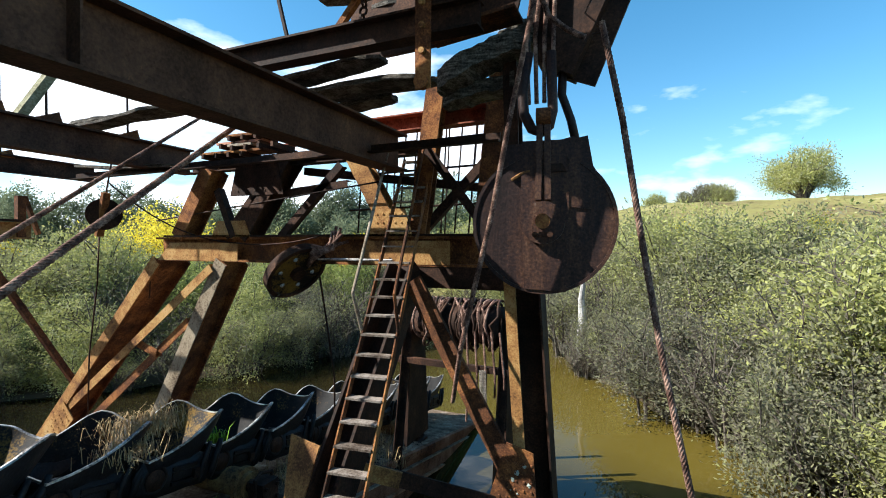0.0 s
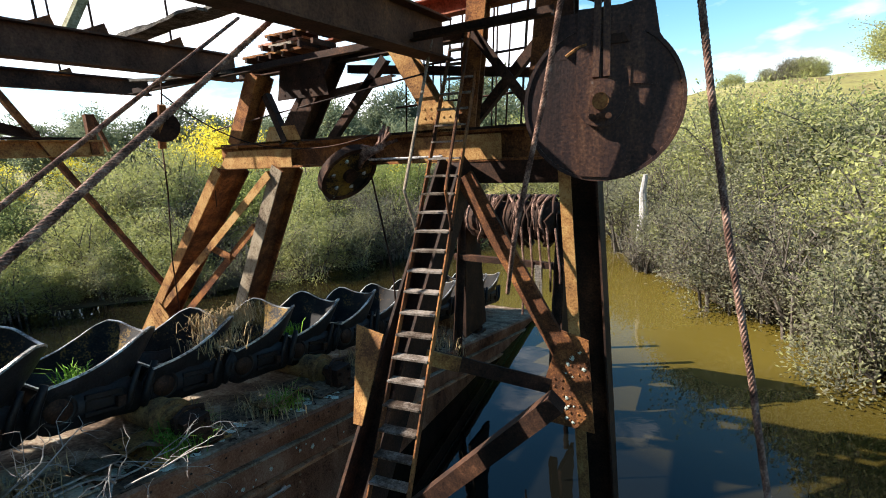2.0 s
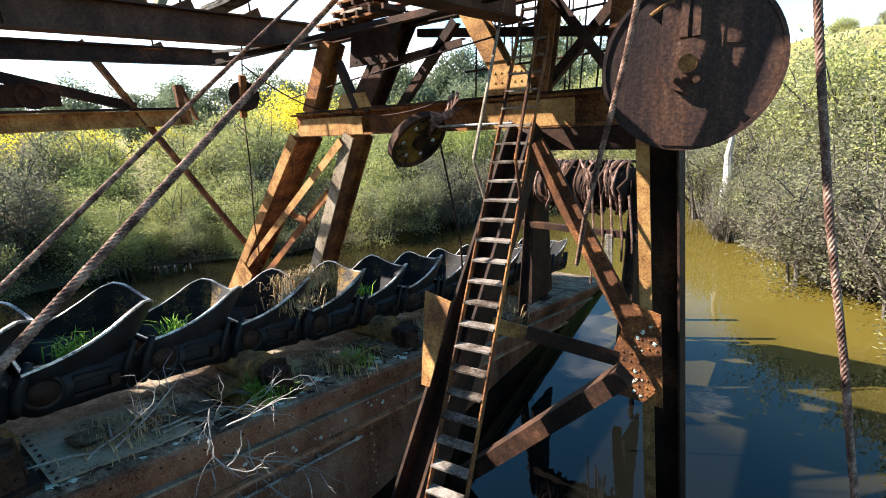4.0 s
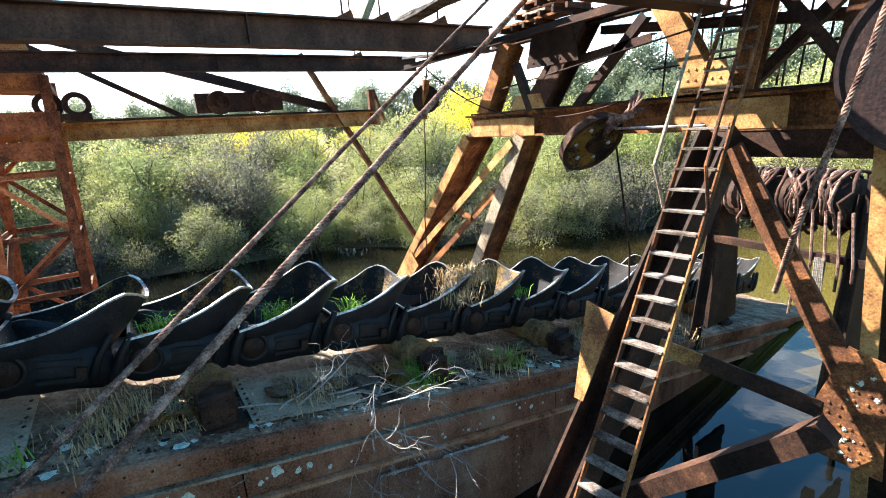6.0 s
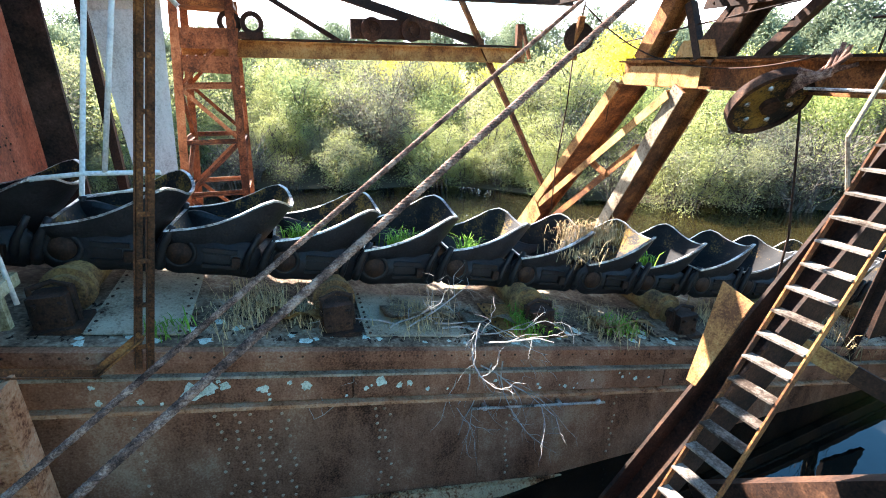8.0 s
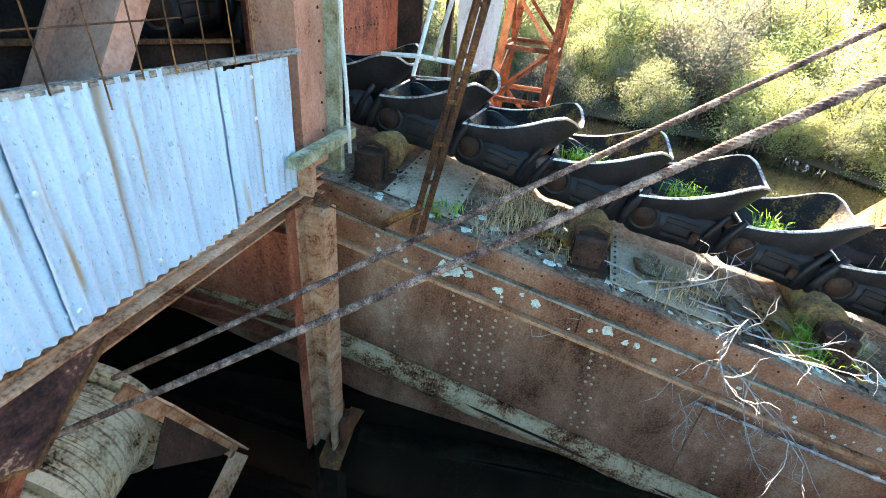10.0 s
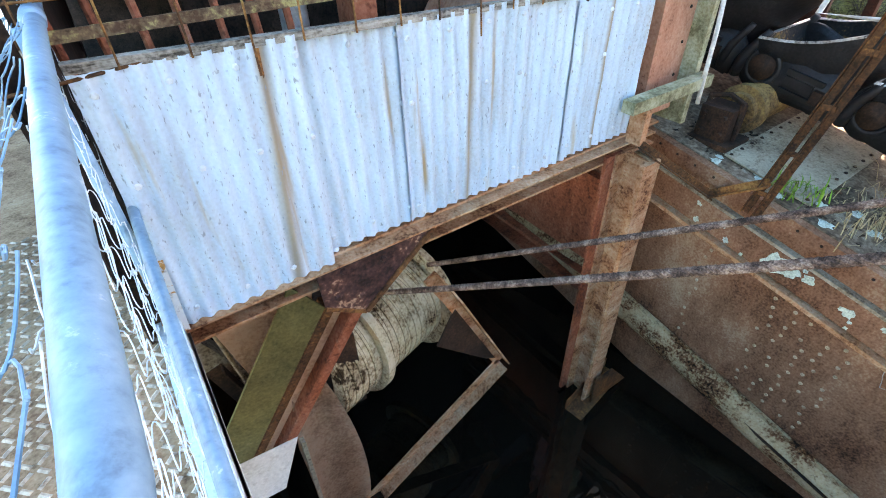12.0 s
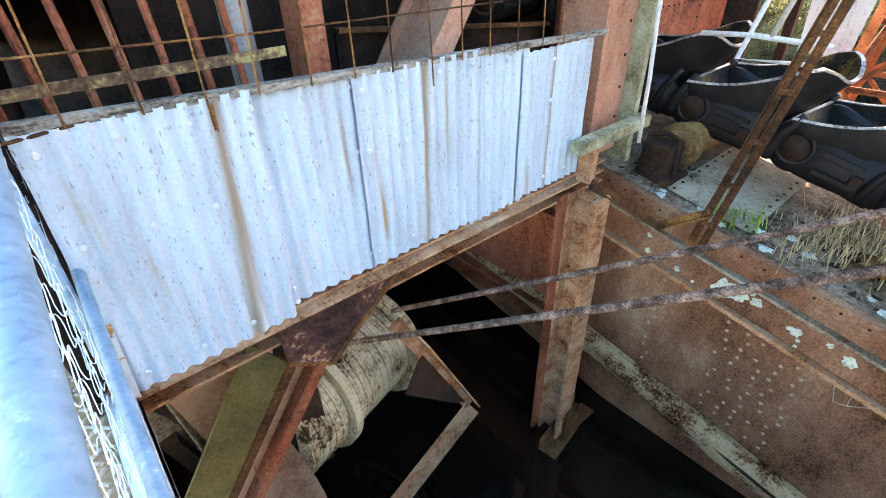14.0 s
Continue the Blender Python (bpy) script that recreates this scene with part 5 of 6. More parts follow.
# roof and front wall are added out of view to shade the rail
part("roof", box(bmesh.new(), 0.4, -7.6, -14, -2.35, 10.95, 11.0), DARKIN, house, "dark roof out of view, added to shade the rail")
part("front_wall", box(bmesh.new(), 0.4, -7.6, -2.40, -2.35, 7.2, 10.95), GREYST, house, "grey front out of view, added to shade the rail")
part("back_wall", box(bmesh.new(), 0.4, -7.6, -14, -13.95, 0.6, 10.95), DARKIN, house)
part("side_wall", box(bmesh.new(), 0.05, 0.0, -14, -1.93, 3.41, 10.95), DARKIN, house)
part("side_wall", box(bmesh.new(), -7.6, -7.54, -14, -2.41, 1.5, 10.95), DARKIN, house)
part("inner_post", bar(channel(0.12, 0.2), (-1.28, -2.25, 3.4), (-1.28, -2.25, 7.3), (0, 1, 0)), RED, house, "red inner post")
part("inner_pipe", tube(bmesh.new(), [(-1.0, -2.4, 3.4), (-1.02, -2.4, 7.3)], 0.07, 16), GALV, house, "pale blue-grey stand pipe", True)
part("inner_brace", bar(ibeam(0.16, 0.5, 0.02), (-1.85, -2.55, 3.9), (-2.9, -2.55, 5.4), (0, 1, 0)), PINKISH, house, "wide pale-red diagonal beam")
part("cross_bar", box(bmesh.new(), 0.12, -1.02, -1.93, -1.918, 4.612, 4.652), LICHBAR, house, "lichened flat bar")
for k in range(7):
    x = -0.02 - 0.145 * k
    part("guard_bar", tube(bmesh.new(), [(x - 0.02, -2.15, 4.30), (x + 0.05, -2.25, 5.9)], 0.017, 8), RED, house)
# weld-mesh guard over the opening
guard = thing("mesh_guard", (-1.6, PY, 4.5), "rusty square weld-mesh guard above the cladding", "mesh guard")
for k in range(14):
    x = 0.02 - 0.21 * k
    part("wire", tube(bmesh.new(), [(x + 0.008 * math.sin(k * 2), PY + (0.066 if k in (3, 8) else 0.045), (4.46 if k in (3, 8) else 4.552) - 0.0076 * k), (x - 0.02 + 0.01 * math.sin(k), PY - 0.01, 5.9)], 0.0042, 6), RUST, guard)
for z in (4.72, 4.93, 5.14, 5.35, 5.56):
    part("wire", tube(bmesh.new(), [(0.05, PY, z + 0.04), (-0.9, PY + 0.008, z + 0.012), (-2.2, PY, z)], 0.0042, 6), RUST, guard)
part("wire", tube(bmesh.new(), [(0.30, PY + 0.05, 4.52), (0.0, PY + 0.05, 4.535), (-0.25, PY + 0.03, 4.55)], 0.006, 6), RUST, guard)

# ---------------------------------------------------------------- winch below the cladding
winch = thing("rope_winch", (-1.4, -2.6, 0.6), "cream-coloured rope winch drum with flanges under the house", "winch")
DC = Vector((-1.741, -2.915, 1.811))
DA = Vector((-0.947, -0.316, -0.062)).normalized()
part("drum", tube(bmesh.new(), [DC - DA * 0.02, DC - DA * 1.26], 0.44, 40), DRUMROPE, winch, "", True)
for d, r in ((0.0, 0.588), (-0.806, 0.531)):
    ring = soften(disc(bmesh.new(), DC + DA * d, DA, r, 0.075, 48, r - 0.075), 0.016)
    disc(ring, DC + DA * (d - 0.005), DA, r - 0.074, 0.04, 44)
    part("drum_flange", ring, DRUMROPE, winch, "worn cream flange")
for k in range(49):
    d = 0.06 + 0.0245 * k
    if abs(d - 0.806) > 0.05:
        part("rope_turn", soften(disc(bmesh.new(), DC - DA * d, DA + Vector((0.010 * math.sin(k * 1.9), 0, 0.014 * math.sin(k * 2.7))), 0.458 + 0.005 * (k % 3), 0.023, 36), 0.007), DRUMROPE, winch, "weathered rope turn")
# bent guard sheet below the drum
bm = bmesh.new()
rows = []
for i in range(15):
    z = 2.42 - 2.2 * i / 14
    xl = -0.263 - 0.17 * max(0.0, z - 1.83)
    xr = -0.713 + 0.10 * (z - 1.12) ** 2
    rows.append([bm.verts.new((xl + (xr - xl) * j / 6, -1.97 - 0.06 * (z - 1.2) ** 2 - 0.05 * math.sin(math.pi * j / 6), z)) for j in range(7)])
for p, q in zip(rows, rows[1:]):
    for j in range(6):
        bm.faces.new((p[j], p[j + 1], q[j + 1], q[j]))
bmesh.ops.solidify(bm, geom=bm.faces, thickness=0.008)
part("guard_sheet", bm, CONE, winch, "plain brown bent guard sheet", True)
part("guard_lip", bar(rect(0.03, 0.05), (-0.30, -1.96, 1.90), (-0.26, -1.96, 0.55), S), PALE, winch)
part("side_plate", slab(bmesh.new(), [(0.0, -2.2, 3.22), (-0.06, -2.2, 3.05), (-0.17, -2.2, 2.46), (-0.62, -2.2, 2.60), (-0.75, -2.2, 3.22)], (0, -0.02, 0)), CONE, winch, "grey-brown side plate")
part("loose_rod", tube(bmesh.new(), [(-0.07, -2.32, 2.86), (-0.16, -2.30, 2.05)], 0.014, 8), PALE, winch, "thin pale rod")
part("foot_beam", bar(channel(0.16, 0.14), (0.12, -2.5, 2.75), (-0.30, -2.5, 1.75), S), GREYST, winch)
part("foot_beam", bar(angle(0.12, 0.12), (0.02, -2.38, 2.45), (-0.25, -2.38, 1.35), S), RUST_DARK, winch)
part("bearing_plate", box(bmesh.new(), -0.25, -0.9, -3.3, -2.2, 1.6, 2.4), RUST_DARK, winch)
frame_p = [(-1.45, -1.95, 2.80), (-1.62, -1.95, 2.48), (-2.16, -1.95, 1.36), (-0.62, -1.95, 0.46)]
for a, b in zip(frame_p, frame_p[1:]):
    part("frame_angle", bar(angle(0.11, 0.11, 0.014), a, b, (0, 1, 0)), SILL, winch, "bent rusty angle frame")
part("cheek_plate", slab(bmesh.new(), [(-1.66, -1.98, 2.36), (-2.10, -1.98, 1.46), (-1.99, -1.98, 1.53), (-1.48, -1.98, 2.05)], (0, -0.02, 0)), RUST_DARK, winch)
knee = thing("knee_brace", (-0.5, -1.86, 2.0), "green-stained steel knee brace with a dark gusset plate", "brace")
KB = Vector((0.66, -0.155, -1.12)) * 1.7


def knee_slab(x0, z0, x1, z1, back, thick=0.02):
    a, b = Vector((x0, -1.84 - back, z0)), Vector((x1, -1.84 - back, z1))
    return slab(bmesh.new(), [a, b, b + KB, a + KB], (0, -thick, 0))


part("brace_face", knee_slab(-0.50, 3.34, -0.655, 3.10, 0.0), MOSS, knee, "green algae-stained flange")
part("brace_lip", soften(knee_slab(-0.655, 3.10, -0.715, 3.07, -0.008, 0.12), 0.006), RUST, knee, "rust-red lip")
part("brace_web", knee_slab(-0.70, 3.07, -0.83, 3.00, 0.09), CONE, knee, "brown stained web")
part("brace_lip", soften(knee_slab(-0.82, 3.00, -0.885, 2.96, -0.008, 0.12), 0.006), RED, knee, "rust-red lip")
gp = part("gusset_plate", slab(bmesh.new(), [(-0.63, -1.765, 3.43), (-1.36, -1.765, 3.40), (-0.865, -1.765, 3.01), (-0.64, -1.765, 3.16)], (0, -0.014, 0)), GUSSETM, knee, "dark flaking gusset plate")
part("plate_edge", bar(rect(0.03, 0.03), (-1.36, -1.765, 3.40), (-0.865, -1.765, 3.01), S), RUST, gp)
part("plate_edge", bar(rect(0.02, 0.024), (-0.865, -1.765, 3.01), (-0.64, -1.765, 3.16), S), RUST, gp)
rv = studs(bmesh.new(), [(-0.72, -1.765, 3.20), (-0.86, -1.765, 3.14), (-0.78, -1.765, 3.36), (-1.02, -1.765, 3.33)], (0, 1, 0), 0.024)
tagged(part("plate_rivets", rv, GUSSETM, gp), kind="stuff")
bm = bmesh.new()
slab(bm, [(0.06, -1.30, 2.96), (-0.24, -1.30, 2.92), (-0.10, -1.30, 2.58), (0.07, -1.30, 2.60)], (0, 0.004, 0.002))
slab(bm, [(0.065, -1.30, 2.97), (0.075, -1.30, 2.58), (0.075, -1.72, 2.58), (0.065, -1.72, 2.97)], (0.004, 0, 0))
part("loose_flashing", bm, GALV, knee, "torn bright flashing")

# ---------------------------------------------------------------- short ladder, pipe rails, white sheet
sl2 = thing("hatch_ladder", (-3.70, -1.0, 2.9), "narrow rusty angle-iron ladder leaning beside the buckets", "ladder")
p0, p1 = Vector((-3.70, -1.02, 2.92)), Vector((-3.70, -0.42, 6.0))
for d in (-0.042, 0.042):
    part("rail", bar(angle(0.05, 0.04, 0.008), p0 + Vector((0.03 * d, d, 0)), p1 + Vector((0.03 * d, d * 0.7, 0)), (1, 0, 0)), RUST, sl2)
for k in range(9):
    c = p0.lerp(p1, (k + 0.6) / 9)
    part("rung", bar(rect(0.012, 0.035), c + Vector((0.01, -0.04, 0)), c + Vector((0.01, 0.04, 0))), RUST, sl2)
rails2 = thing("pipe_rail", (-4.1, -1.1, 3.2), "bent white-painted pipe rail beside the buckets", "guard rail")
for pts in ([(-4.1, -0.90, 5.75), (-4.1, -1.26, 4.22), (-4.1, -0.80, 4.24)], [(-4.1, -0.75, 5.7), (-4.1, -1.08, 4.38)], [(-4.1, -1.55, 4.36), (-4.1, -1.2, 4.38), (-4.1, -0.72, 4.36)], [(-4.1, -1.0, 5.74), (-4.1, -0.48, 5.60), (-4.1, -0.40, 5.5)]):
    part("pipe", tube(bmesh.new(), pts, 0.018, 10), WHITEP, rails2, "", True)
sheet2 = thing("loose_sheet", (-7.2, -1.5, 3.8), "leaning white-painted sheet hanging beside the house wall", "wall sheet")
part("sheet", slab(bmesh.new(), [(-7.2, -1.84, 5.85), (-7.2, -1.05, 5.88), (-7.2, -1.22, 3.75), (-7.2, -1.72, 3.75)], (0.006, 0, 0)), WHITEP, sheet2)
part("sheet_fold", slab(bmesh.new(), [(-7.19, -1.84, 5.72), (-7.19, -1.05, 5.76), (-7.15, -1.06, 5.86), (-7.15, -1.84, 5.86)], (0.006, 0, 0)), WHITEP, sheet2)
part("batten", box(bmesh.new(), -7.20, -7.30, -1.95, -1.85, 3.4, 6.8), RUST_DARK, sheet2)
part("header", box(bmesh.new(), -7.1, -7.2, -2.2, -0.95, 5.86, 6.12), PINKISH, sheet2, "riveted pinkish header plate")

# ---------------------------------------------------------------- port crane: tower, arm, trolley
tower = thing("crane_tower", (-9, -0.8, 1.5), "rust-red latticed steel tower on the port side", "tower")
legs = {}
for nx, x0, x1 in (("n", -8.35, -8.55), ("f", -9.65, -9.45)):
    for ny, y0, y1 in (("a", -1.55, -1.12), ("b", -0.58, -0.38)):
        legs[nx + ny] = (Vector((x0, y0, 1.5)), Vector((x1, y1, 6.1)))
        part("leg", bar(angle(0.12, 0.12), *legs[nx + ny], (0, 1, 0)), TOWERM, tower)
for q in ("na", "nb"), ("fa", "fb"), ("na", "fa"), ("nb", "fb"):
    a, b = legs[q[0]], legs[q[1]]
    for k, z in enumerate((0.18, 0.36, 0.54, 0.72)):
        part("tie", bar(angle(0.07, 0.07), a[0].lerp(a[1], z), b[0].lerp(b[1], z)), TOWERM, tower)
        i, j = (a, b) if k % 2 else (b, a)
        part("lattice", bar(angle(0.06, 0.06), i[0].lerp(i[1], z), j[0].lerp(j[1], z + 0.18)), TOWERM, tower)
bm = slab(bmesh.new(), [(-8.50, -1.18, 5.36), (-8.50, -0.34, 5.34), (-8.50, -0.30, 5.64), (-8.50, -1.15, 5.64)], (-0.02, 0, 0))
slab(bm, [(-8.50, -1.25, 5.04), (-8.50, -0.36, 4.98), (-8.50, -0.35, 5.24), (-8.50, -1.2, 5.26)], (-0.02, 0, 0))
studs(bm, [(-8.50, y, z) for y in np.arange(-1.05, -0.4, 0.12) for z in (5.1, 5.25, 5.42, 5.55)], (1, 0, 0), 0.02)
part("head_plate", bm, TOWERM, tower, "rivet-holed head plate")
part("head_cap", slab(bmesh.new(), [(-8.5, -1.15, 5.95), (-8.5, -0.32, 5.90), (-8.5, -0.55, 6.7), (-8.5, -1.0, 6.7)], (-0.9, 0, 0)), RUST, tower, "sloped ochre cap plate")
arm = thing("jib_crane", (-9, 2, 5.2), "rusty runway beam with raking ties reaching forward", "crane arm")
part("runway", bar(ibeam(0.16, 0.26, 0.02), (-9, -1.2, 5.38), (-9, 4.75, 5.30)), RUST_YEL, arm)
part("runway_top", bar(rect(0.20, 0.03), (-9, -0.3, 5.52), (-9, 4.6, 5.46)), RUST_DARK, arm)
part("tie", bar(angle(0.13, 0.16, 0.02), (-9, -0.6, 6.75), (-9, 3.9, 5.50)), RUST_DARK, arm)
part("tie", bar(angle(0.08, 0.08), (-8.95, -0.8, 6.7), (-8.95, 1.25, 5.50)), RUST_DARK, arm)
part("tie", bar(angle(0.10, 0.12), (-9, 3.3, 6.5), (-9, 5.45, 2.6)), RUST, arm)
part("end_post", box(bmesh.new(), -8.95, -9.05, 4.55, 4.66, 5.2, 5.85), RUST, arm)
part("end_post", bar(rect(0.08, 0.05), (-9, 4.66, 5.85), (-9, 4.85, 5.25)), RUST, arm)
troll = thing("trolley", (-9, 2.0, 5.5), "four-wheeled rusty trolley standing on the runway beam", "trolley")
part("body", soften(box(bmesh.new(), -8.95, -9.10, 1.45, 2.85, 5.55, 5.86), 0.02), RUST_DARK, troll)
for y in (1.80, 2.50):
    w = disc(bmesh.new(), (-8.90, y, 5.70), (1, 0, 0), 0.19, 0.06, 30, 0.14)
    disc(w, (-8.92, y, 5.70), (1, 0, 0), 0.145, 0.03, 24)
    disc(w, (-8.89, y, 5.70), (1, 0, 0), 0.05, 0.08, 14)
    for k in range(5):
        a = k * 1.2566
        disc(w, (-8.902, y + 0.095 * math.cos(a), 5.70 + 0.095 * math.sin(a)), (1, 0, 0), 0.03, 0.012, 10)
    part("wheel", w, RUST_DARK, troll)
pul = thing("tower_pulley", (-8.5, -0.3, 5.6), "curved rusty rope guide on the tower head", "pulley")
for y in (-0.42, -0.10):
    part("sheave", disc(bmesh.new(), (-8.6, y, 5.72), (1, 0.2, 0), 0.17, 0.06, 24, 0.10), RUST_DARK, pul)
part("guide", box(bmesh.new(), -8.55, -8.65, -0.5, 0.05, 5.50, 5.60), RUST_DARK, pul)

# ---------------------------------------------------------------- big rope block by the starboard leg
blk = thing("rope_block", (-0.69, 3.95, 5.2), "huge rusty hanging rope block with round cheek plates", "rope block")
N = Vector((0.14, -0.99, 0.0)).normalized()
SX = Vector((N.y * -1, N.x, 0))
BC = Vector((-0.65, 3.98, 5.275))


def bp(x, z, d=0.0):
    return BC + SX * x + Vector((0, 0, z)) + N * d


BLOCKM = mat("dark_pitted_block_steel", [(0.28, (0.012, 0.008, 0.008)), (0.48, (0.032, 0.018, 0.016)), (0.60, (0.062, 0.031, 0.022)), (0.72, (0.11, 0.055, 0.032)), (0.86, (0.18, 0.14, 0.12))], 2.6, 0.55, 0.1, 0.7, 50, 0.13, spec=0.25, flecks=0.35)
for d in (0.11, -0.11):
    part("cheek_plate", disc(bmesh.new(), bp(0, 0, d), N, 0.54, 0.022, 64), BLOCKM, blk, "pitted round cheek plate")
part("sheave", disc(bmesh.new(), bp(0, 0), N, 0.50, 0.17, 56), RUST_DARK, blk)
part("strap", slab(bmesh.new(), [bp(-0.14, -0.50, 0.122), bp(0.17, -0.52, 0.122), bp(0.19, 0.30, 0.122), bp(0.15, 0.62, 0.122), bp(-0.16, 0.62, 0.122), bp(-0.17, 0.2, 0.122)], N * 0.02), BLOCKM, blk)
part("cheek_rim", disc(bmesh.new(), bp(0, 0, 0.126), N, 0.54, 0.012, 64, 0.515), BLOCKM, blk)
part("shoulder_plate", slab(bmesh.new(), [bp(-0.43, 0.31, 0.122), bp(0.43, 0.31, 0.122), bp(0.36, 0.42, 0.122), bp(0.32, 0.645, 0.122), bp(0.24, 0.63, 0.122), bp(0.22, 0.645, 0.122), bp(0.13, 0.625, 0.122), bp(-0.28, 0.60, 0.122), bp(-0.33, 0.45, 0.122)], N * -0.24), BLOCKM, blk)
part("shoulder_lip", tube(bmesh.new(), [bp(-0.24, 0.33, 0.135), bp(-0.15, 0.385, 0.135), bp(-0.10, 0.395, 0.135)], 0.012, 6), RUST_YEL, blk)
part("slot_cover", slab(bmesh.new(), [bp(0.02, 0.38, 0.128), bp(0.17, 0.38, 0.128), bp(0.14, 0.44, 0.128), bp(0.04, 0.44, 0.128)], N * 0.03), RUST_DARK, blk)
part("stay_plate", slab(bmesh.new(), [bp(0.17, 0.12, 0.123), bp(0.36, 0.10, 0.123), bp(0.30, 0.40, 0.123), bp(0.19, 0.52, 0.123)], N * 0.012), BLOCKM, blk)
part("boss", disc(bmesh.new(), bp(0.0, 0.0, 0.165), N, 0.16, 0.045, 32), BLOCKM, blk)
part("pin", disc(bmesh.new(), bp(0.0, 0.01, 0.20), N, 0.055, 0.06, 24), RUST, blk, "rusty axle pin")
bm = box(bmesh.new(), -0.06, 0.06, -0.01, 0.01, -0.02, 0.02)
bmesh.ops.transform(bm, matrix=Matrix.Translation(bp(0, -0.09, 0.20)), verts=bm.verts)
disc(bm, bp(-0.055, -0.09, 0.205), N, 0.022, 0.05, 8)
disc(bm, bp(0.055, -0.09, 0.205), N, 0.022, 0.05, 8)
part("keeper", bm, RUST_DARK, blk)
for x in (-0.035, 0.035):
    part("clevis_arm", bar(rect(0.045, 0.05), bp(x, 0.17, 0.165), bp(x * 0.8, 0.80, 0.13), N), BLOCKM, blk)
part("clevis_head", disc(bmesh.new(), bp(0.0, 0.80, 0.14), SX, 0.065, 0.11, 20), RUST, blk, "rust-red clevis head")
for a in (0.2, 1.0, 2.2, 3.3, 4.1, 4.9, 5.6):
    part("bolt_head", studs(bmesh.new(), [bp(0.52 * math.cos(a), 0.52 * math.sin(a), 0.121)], N, 0.016), RUST_DARK, blk)
part("hanger_shackle", tube(bmesh.new(), [bp(x, z, 0.09) for x, z in ((-0.12, 1.30), (-0.165, 1.0), (-0.15, 0.84), (-0.09, 0.72), (-0.02, 0.69), (0.04, 0.74), (0.065, 0.85), (0.06, 1.0), (0.05, 1.30))], 0.04, 10), BLOCKM, blk, "forged hanger shackle", True)
part("hanger_shackle", tube(bmesh.new(), [bp(x, z, -0.02) for x, z in ((0.14, 1.30), (0.13, 1.0), (0.20, 0.80), (0.24, 0.62))], 0.035, 8), BLOCKM, blk, "forged hanger arm", True)

# ---------------------------------------------------------------- ropes


def rope(name, pts, r, label, lay=0.16, m=ROPE):
    p = Vector(pts[0])
    ob = thing(name, p, label, "wire rope")
    part("strand_lay", strands(pts, r, lay), m, ob, "", True)
    return ob


rope("wire_rope", [(-1.19, -2.25, 2.60), (-3.46, 4.6, 6.99)], 0.022, "thick rusty wire rope stretched from the winch to the gantry head")
rope("wire_rope", [(-1.57, -2.2, 2.71), (-5.08, 4.6, 6.69)], 0.020, "thick rusty wire rope stretched from the winch to the gantry head")
rope("wire_rope", [(-0.15, 3.0, 6.34), (-0.04, 3.0, 5.8), (0.06, 3.0, 5.15), (0.17, 3.0, 4.49), (0.31, 3.0, 3.8), (0.40, 3.0, 3.3), (0.62, 2.9, 2.2)], 0.019, "red-rusted wire rope hanging down over the water")
rope("wire_rope", [(-0.64, 3.62, 7.2), (-0.66, 3.6, 6.8), (-0.82, 3.6, 6.06), (-0.96, 3.6, 5.33), (-1.09, 3.6, 4.79), (-1.22, 3.65, 4.30), (-1.5, 4.2, 3.7)], 0.021, "rusty wire rope slung past the hanging block")
for k in range(4):
    rope("wire_rope", [(-0.70 + 0.05 * k, 3.9, 7.3), (-0.78 + 0.07 * k, 3.9, 6.7), (-0.76 + 0.06 * k, 3.92, 6.2)], 0.018, "rusty wire rope fall above the hanging block")
rope("wire_rope", [(-0.66, 3.75, 7.0), (-0.58, 3.75, 6.78), (-0.45, 3.75, 6.66), (-0.32, 3.75, 6.58)], 0.022, "frayed pale wire rope end over the block", 0.12)
for nm, pts, r, lb in (
    ("hanging_cable", [(-6.16, 4.2, 6.15), (-6.31, 4.2, 5.6)], 0.010, "thin cable holding a small pulley"),
    ("hanging_cable", [(-6.41, 4.2, 5.2), (-6.45, 4.2, 4.6), (-6.62, 4.2, 3.63), (-6.66, 4.2, 2.7)], 0.010, "thin dark cable hanging from a small pulley"),
    ("hanging_cable", [(-3.56, 5.0, 4.73), (-3.46, 5.0, 4.2), (-3.34, 5.0, 3.5), (-3.33, 5.0, 2.3)], 0.012, "thin dark cable hanging from the idler wheel"),
    ("hanging_cable", sag((-6.25, 4.2, 5.9), (-4.9, 5.0, 5.12), 0.18), 0.009, "slack thin cable looped to the cross beam"),
    ("hanging_cable", sag((-4.9, 5.0, 5.12), (-3.5, 5.0, 5.22), 0.06), 0.009, "slack thin cable looped along the cross beam"),
    ("hanging_cable", [(-6.7, 5.2, 5.45), (-2.5, 5.0, 5.85)], 0.010, "thin rusty stay wire above the cross beam"),
    ("hanging_cable", [(-6.6, 5.05, 4.88), (-6.65, 5.05, 4.3)], 0.010, "bent thin rod hanging from the beam end"),
    ("hanging_cable", [(-0.18, 3.1, 6.6), (-0.25, 3.1, 6.45), (-0.12, 3.05, 6.3), (-0.20, 3.0, 6.28)], 0.006, "loose frayed wire ends"),
):
    ob = thing(nm, pts[0], lb, "cable")
    part("cable", tube(bmesh.new(), pts, r, 7), RUST_DARK, ob, "", True)
idl = thing("idler_wheel", (-3.85, 4.9, 4.75), "dark tilted idler pulley with a wooden cleat", "pulley")
IN = Vector((0.74, -0.16, -0.60)).normalized()
IW = Vector((-3.82, 4.88, 4.78))
part("wheel", disc(bmesh.new(), IW, IN, 0.36, 0.05, 44), BUCKET_IN, idl)
